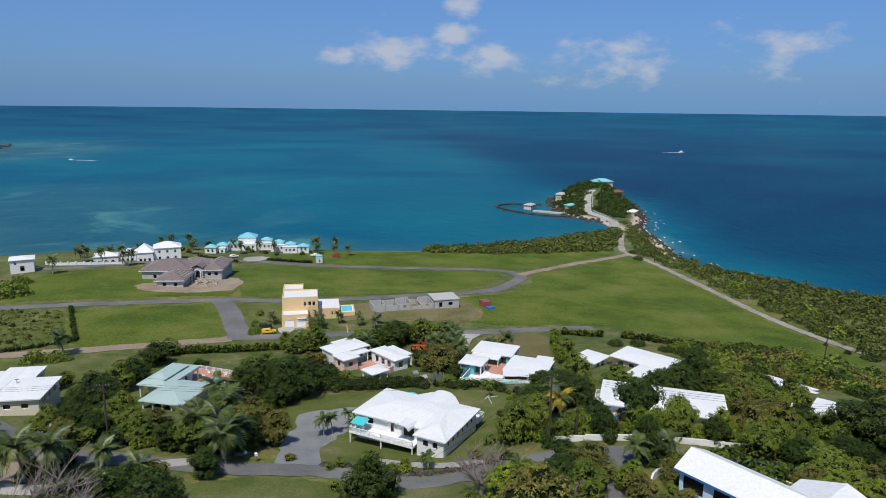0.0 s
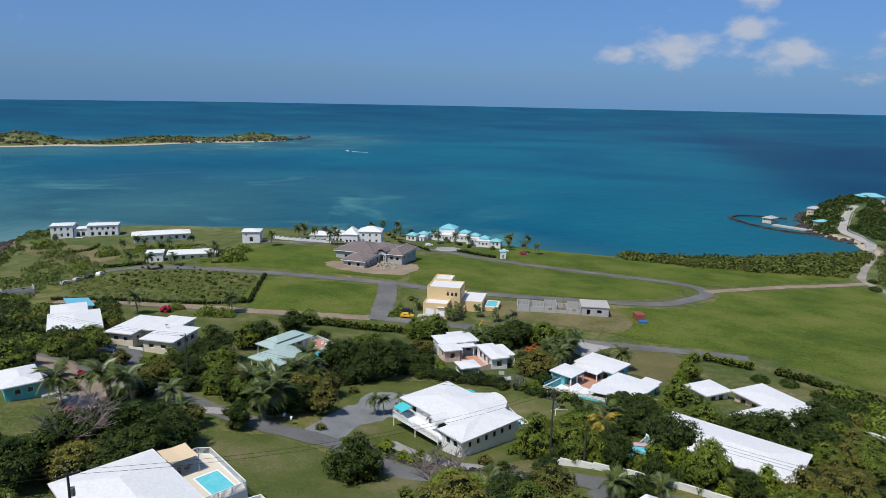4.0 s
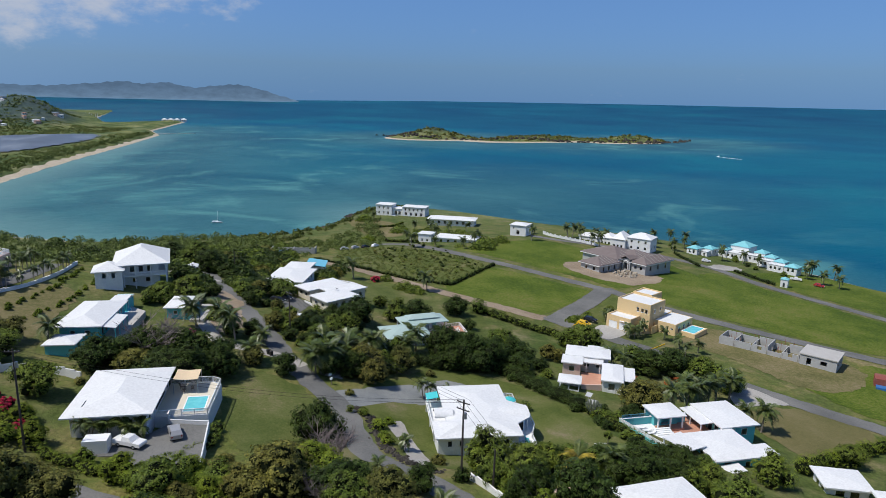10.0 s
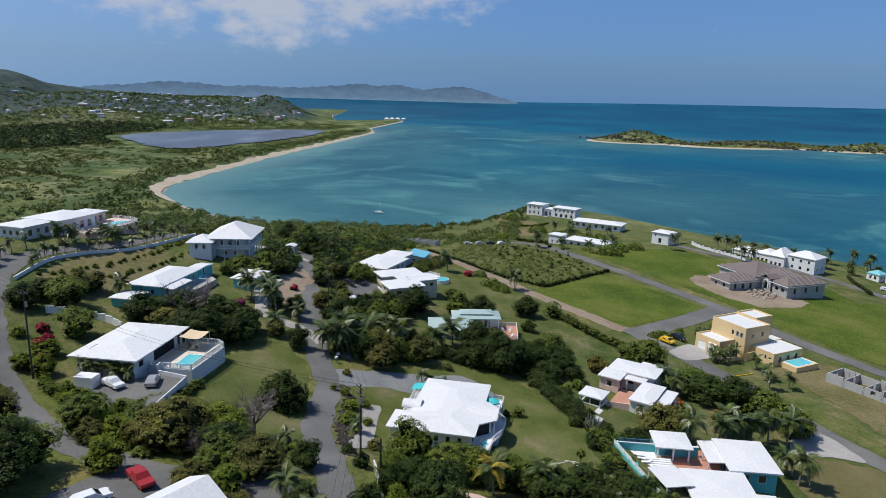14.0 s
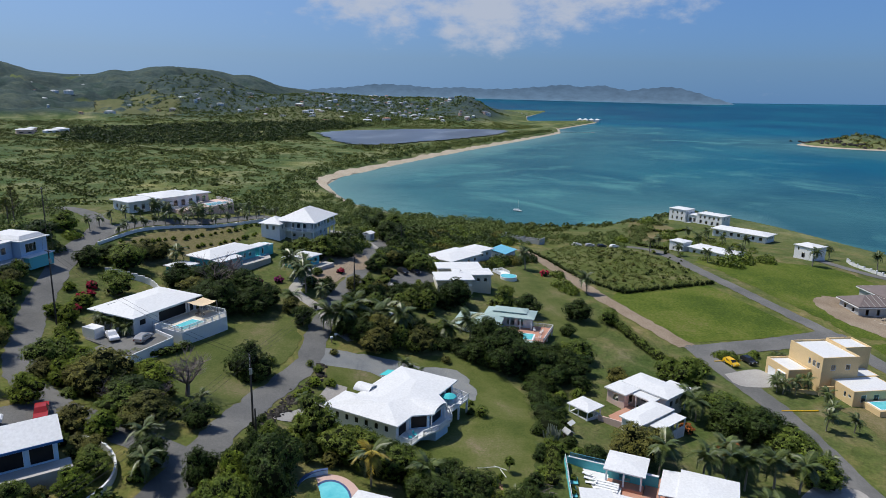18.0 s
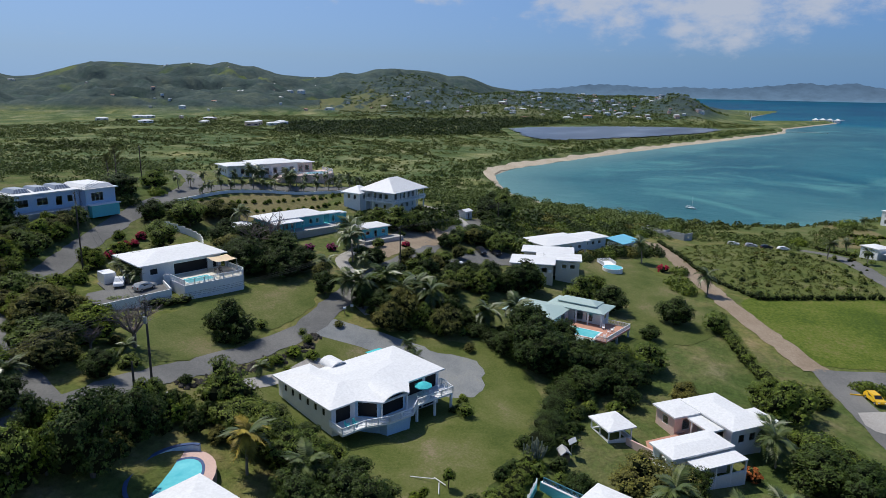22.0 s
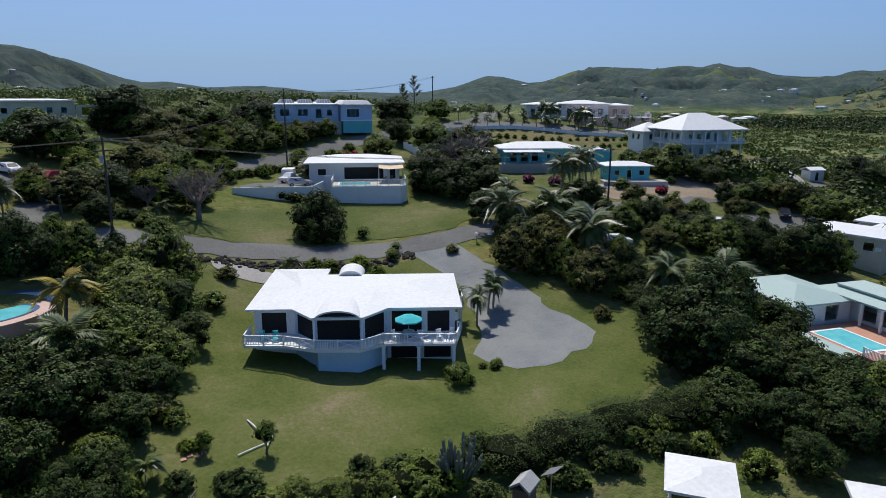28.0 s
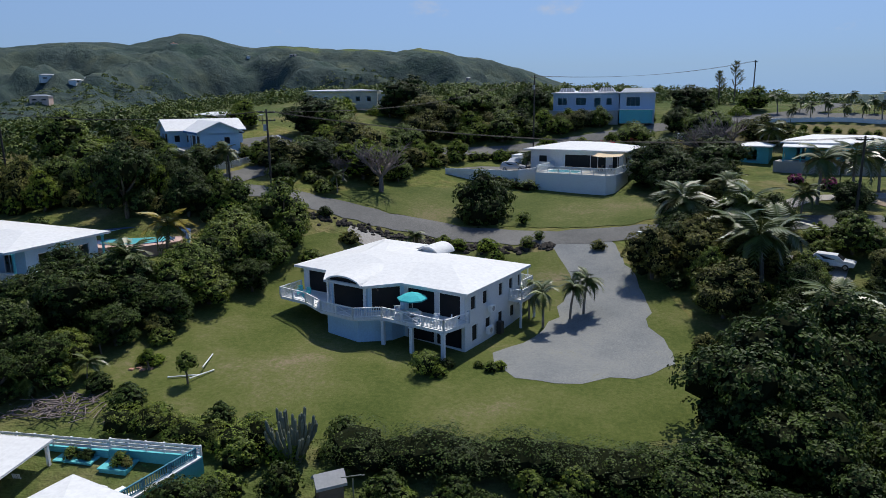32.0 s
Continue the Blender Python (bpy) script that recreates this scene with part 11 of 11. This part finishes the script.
def far_house(x, y, w, seed):
    rng = random.Random(seed)
    z = float(height(x, y)) + rng.uniform(-0.6, 0.6)
    h = house_at("hillside_house", "distant pale hillside house with light roof", x, y, rng.uniform(0, 180), z)
    l, d, t = w * 0.72, max(5, w * 0.36), rng.choice((3.0, 3.2, 5.6))
    m = rng.choice((WHITE, WHITE, WHITE, CREAM, PINK_WALL))
    Shape().box(-l / 2, -d / 2, -5, l / 2, d / 2, t).put("wall", m, h)
    hip_roof(h, -l / 2, -d / 2, l / 2, d / 2, t, d * 0.18, 0.7, rng.choice((ROOF_WHITE, ROOF_WHITE, ROOF_WHITE, METAL, TERRACOTTA)))
    for s in (-1, 1):
        for k in range(2):
            x0 = -l / 2 + l * (k + 0.5) / 2
            Shape().box(x0 - l * 0.12, s * d / 2 - 0.06, 1.0, x0 + l * 0.12, s * d / 2 + 0.06, 2.6).put("window", BLACK_CAR, h)
    h["group"] = "hillside houses"


FAR_RND = random.Random(77)
for k in range(46):
    FAR_HOUSES.append((FAR_RND.uniform(-2300, -1380), FAR_RND.uniform(-620, 130), FAR_RND.uniform(9, 17)))
for k in range(70):
    FAR_HOUSES.append((FAR_RND.uniform(-2200, -1420), FAR_RND.gauss(-60, 140), FAR_RND.uniform(10, 22)))
for k in range(40):
    a, q = radians(FAR_RND.uniform(-160, -130)), FAR_RND.uniform(1500, 2700)
    FAR_HOUSES.append((q * math.cos(a), 120 + q * math.sin(a), FAR_RND.uniform(9, 16)))
for k, (x, y, w) in enumerate(FAR_HOUSES):
    far_house(x, y, w, k)


def small_things():
    hut = thing("dog_kennel", "small weathered wooden kennel in the hedge", "kennel", at(-4.2, 155.4, 0, 30))
    block(hut, -0.8, -0.6, 0.8, 0.6, 0, 1.1, TIMBER, south=[(0.8, 0.6, 0.0, 0.8, "o")], deep=0.4, floor=False)
    gable_roof(hut, -0.8, -0.6, 0.8, 0.6, 1.1, 0.6, 0.2, BARE)
    lamp = thing("solar_lamp", "small solar panel on a post at the lawn's edge", "solar lamp", at(-6.0, 156.2, 0, 20))
    Shape().tube([(0, 0, -0.2), (0, 0, 2.2)], 0.05, 7).put("post", METAL, lamp)
    Shape().beam((-0.6, -0.4, 2.1), (-0.6, 0.5, 2.6), 0.04).add([(-0.7, -0.5, 2.05), (0.7, -0.5, 2.05), (0.7, 0.55, 2.65), (-0.7, 0.55, 2.65), (-0.7, -0.5, 2.1), (0.7, -0.5, 2.1), (0.7, 0.55, 2.7), (-0.7, 0.55, 2.7)], [(3, 2, 1, 0), (4, 5, 6, 7), (0, 1, 5, 4), (2, 3, 7, 6)]).put("panel", METAL, lamp)
    for k, (x, y, yaw, ln) in enumerate(((11, 142, 20, 2.6), (10.2, 141, 60, 2.4), (11.6, 138.2, 100, 3.2))):
        p = thing("white_pipe", "white plastic pipe lying on the lawn", "pipe", at(x, y, 0.14, yaw), "pipes")
        Shape().tube([(0, 0, 0), (ln, 0, 0.05)], 0.06, 8).put("pipe", TRIM, p)
    st = thing("stepping_stones", "few red paving stones on the grass", "paving", at(15.5, 141.5, 0.1, 0))
    for k in range(4):
        Shape().box(k * 0.5, (k % 2) * 0.35, -0.05, k * 0.5 + 0.4, (k % 2) * 0.35 + 0.35, 0.08).put("stone", TERRACOTTA, st)
    for x, y in ((-31.5, 105.2), (-33.5, 105.8)):
        m = thing("letter_box", "white letter box on a post by the lane", "letter box", at(x, y, 0, 30))
        Shape().box(-0.06, -0.06, -0.2, 0.06, 0.06, 1.1).put("post", TIMBER, m)
        Shape().box(-0.2, -0.3, 1.1, 0.2, 0.3, 1.5).put("box", TRIM, m)
    for x, y in ((-48.5, 97.6), (-47.6, 97.9)):
        b = thing("wheelie_bin", "dark green wheelie bin beside the lane", "bin", at(x, y, 0.1, 20))
        Shape().add([(-0.25, -0.28, 0), (0.25, -0.28, 0), (0.25, 0.28, 0), (-0.25, 0.28, 0), (-0.3, -0.36, 1.0), (0.3, -0.36, 1.0), (0.3, 0.36, 1.0), (-0.3, 0.36, 1.0)], [(3, 2, 1, 0), (4, 5, 6, 7), (0, 1, 5, 4), (1, 2, 6, 5), (2, 3, 7, 6), (3, 0, 4, 7)]).put("body", RUBBER, b)
        Shape().box(-0.33, -0.4, 1.0, 0.33, 0.38, 1.08).put("lid", RUBBER, b)
    c = thing("cactus", "tall clump of grey-green columnar cactus", "cactus", at(-0.6, 152.0, 0, 0))
    rng = random.Random(17)
    for k in range(46):
        a, r = rng.uniform(0, math.tau), 1.0 * math.sqrt(rng.random())
        x, y, t = r * math.cos(a), r * math.sin(a), rng.uniform(2.2, 4.2) * (1 - 0.25 * r)
        Shape().tube([(x * 0.6, y * 0.6, -0.2), (x * 1.1, y * 1.1, t * 0.35), (x * 1.7, y * 1.7, t * 0.8), (x * 1.8, y * 1.8, t), (x * 1.8, y * 1.8, t + 0.1)], [0.10, 0.12, 0.12, 0.10, 0.03], 6).put("stem", CACTUS, c)
    w = thing("terrace_garden_wall", "white garden wall behind the pool house", "wall")
    line = resample([(-49, 44), (-49.5, 50), (-48, 56), (-44, 60)], 2.0)
    for a, b in zip(line, line[1:]):
        z = float(height((a.x + b.x) / 2, (a.y + b.y) / 2))
        Shape().beam((a.x, a.y, z + 0.7), (b.x, b.y, z + 0.7), 0.25, 2.0).put("wall_section", WHITE, w)
    r = thing("shore_ruin", "low grey block walls of a ruin near the shore", "ruin", at(-194, 160, 0, 60))
    for a, b, t in (((-10, 0), (10, 0), 2.0), ((10, 0), (10, 6), 2.4), ((10, 6), (-10, 6), 1.4), ((-10, 6), (-10, 0), 2.2), ((0, 0), (0, 6), 2.0)):
        wall(r, a, b, -1, t, BARE, [(3, 1.2, 0.6, 1.3, "o")])
    tarp = thing("blue_tarpaulin", "crumpled blue tarpaulin over a low heap on a drive", "tarpaulin", at(-46.4, 116.4, 0.12, 25))
    rows = [[(-1.3 + 0.26 * i, -0.9 + 0.26 * j, 0.75 * max(0.0, 1 - (abs(i - 5) / 5.5) ** 2 - (abs(j - 3.5) / 4) ** 2) + 0.1 * noise.noise(Vector((i * 0.9, j * 0.9, 3)))) for i in range(11)] for j in range(8)]
    Shape().add([v for r in rows for v in r], [(j * 11 + i, j * 11 + i + 1, j * 11 + i + 12, j * 11 + i + 11) for j in range(7) for i in range(10)]).put("cover", BLUE_TARP, tarp)
    for a, b in (((-56.6, 201.6), (-59.6, 211.4)), ((-30.2, 207.4), (-31.8, 216.4))):
        k = thing("yellow_kerb", "low kerb painted yellow beside a drive", "kerb", group="yellow kerbs")
        line = resample([a, b], 2.0)
        for u, v in zip(line, line[1:]):
            Shape().beam((u.x, u.y, float(height(u.x, u.y)) + 0.12), (v.x, v.y, float(height(v.x, v.y)) + 0.12), 0.22, 0.32).put("kerb_section", YELLOW_CAR, k)
    tank = thing("blue_tank", "blue plastic water tank beside the ruin", "tank", at(-188, 152, 0, 0))
    Shape().tube([(0, 0, -0.2), (0, 0, 1.8), (0, 0, 2.2)], [1.3, 1.3, 0.4], 16).put("tank", BLUE_TARP, tank)


def debris_pile():
    s, rng = Shape(), random.Random(33)
    for k in range(150):
        x, y, a = rng.gauss(0, 1.9), rng.gauss(0, 1.1), rng.uniform(0, math.tau)
        l, z = rng.uniform(0.4, 1.9), rng.uniform(0.05, 0.5) * max(0.2, 1 - abs(x) / 4)
        s.tube([(x, y, z), (x + l * math.cos(a), y + l * math.sin(a), z + rng.uniform(-0.1, 0.35))], [rng.uniform(0.03, 0.09), 0.03], 5)
    t = tagged(s.put("cut_branches", TWIG), "heap of cut grey branches and dead fronds", "branches", kind="stuff")
    t.matrix_basis = at(19.5, 148.5, 0.05, 10)


def planter_shrubs():
    for x, y, r, kind in ((10.9, 154.1, 0.85, "green_small"), (10.3, 154.3, 0.6, "olive_small"), (13.6, 153.7, 0.7, "dark_small"), (14.8, 153.6, 0.75, "green_small")):
        t = thing("planter_shrub", "green shrub growing in a turquoise planter", "bush", pose(x, y, 19.85, 0, 0, 70 * x), "planter shrubs")
        link("crown", CROWNS[kind][0], t).scale = (r, r, r)


def far_point():
    p = thing("timber_pier", "long low pier reaching into the bay", "pier", pose(-1373, 322, 0, 0, 0, 93))
    Shape().box(0, -2, 1.2, 86, 2, 1.7).put("deck", CONCRETE, p)
    for k in range(9):
        Shape().tube([(4 + k * 10, 0, -2), (4 + k * 10, 0, 1.2)], 0.5, 6).put("pile", TIMBER, p)
    for k, (x, y) in enumerate(((-1962, 520), (-1968, 503), (-1972, 486), (-1976, 470))):
        h = house_at("seaside_hut", "white seaside hut with steep roof on the far point", x, y, 70, 3.0)
        h["group"] = "seaside huts"
        block(h, -7, -6, 7, 6, 0, 4.0, WHITE, south=spread(14, 2, 2.0, 1.0, 3.0), deep=4)
        hip_roof(h, -7, -6, 7, 6, 4.0, 4.2, 0.6)
    s, rng = Shape(), random.Random(61)
    for k in range(60):
        x, y = rng.uniform(-2420, -2200), rng.uniform(150, 330)
        s.box(x - 5, y - 1.6, 0.2, x + 5, y + 1.6, 2.4).tube([(x, y, 2.4), (x, y, rng.uniform(12, 17))], 0.35, 4)
    tagged(s.put("moored_boats", TRIM), "crowd of white moored sailboats in a far marina", "boats", kind="stuff")


small_things()
far_point()
debris_pile()
planter_shrubs()
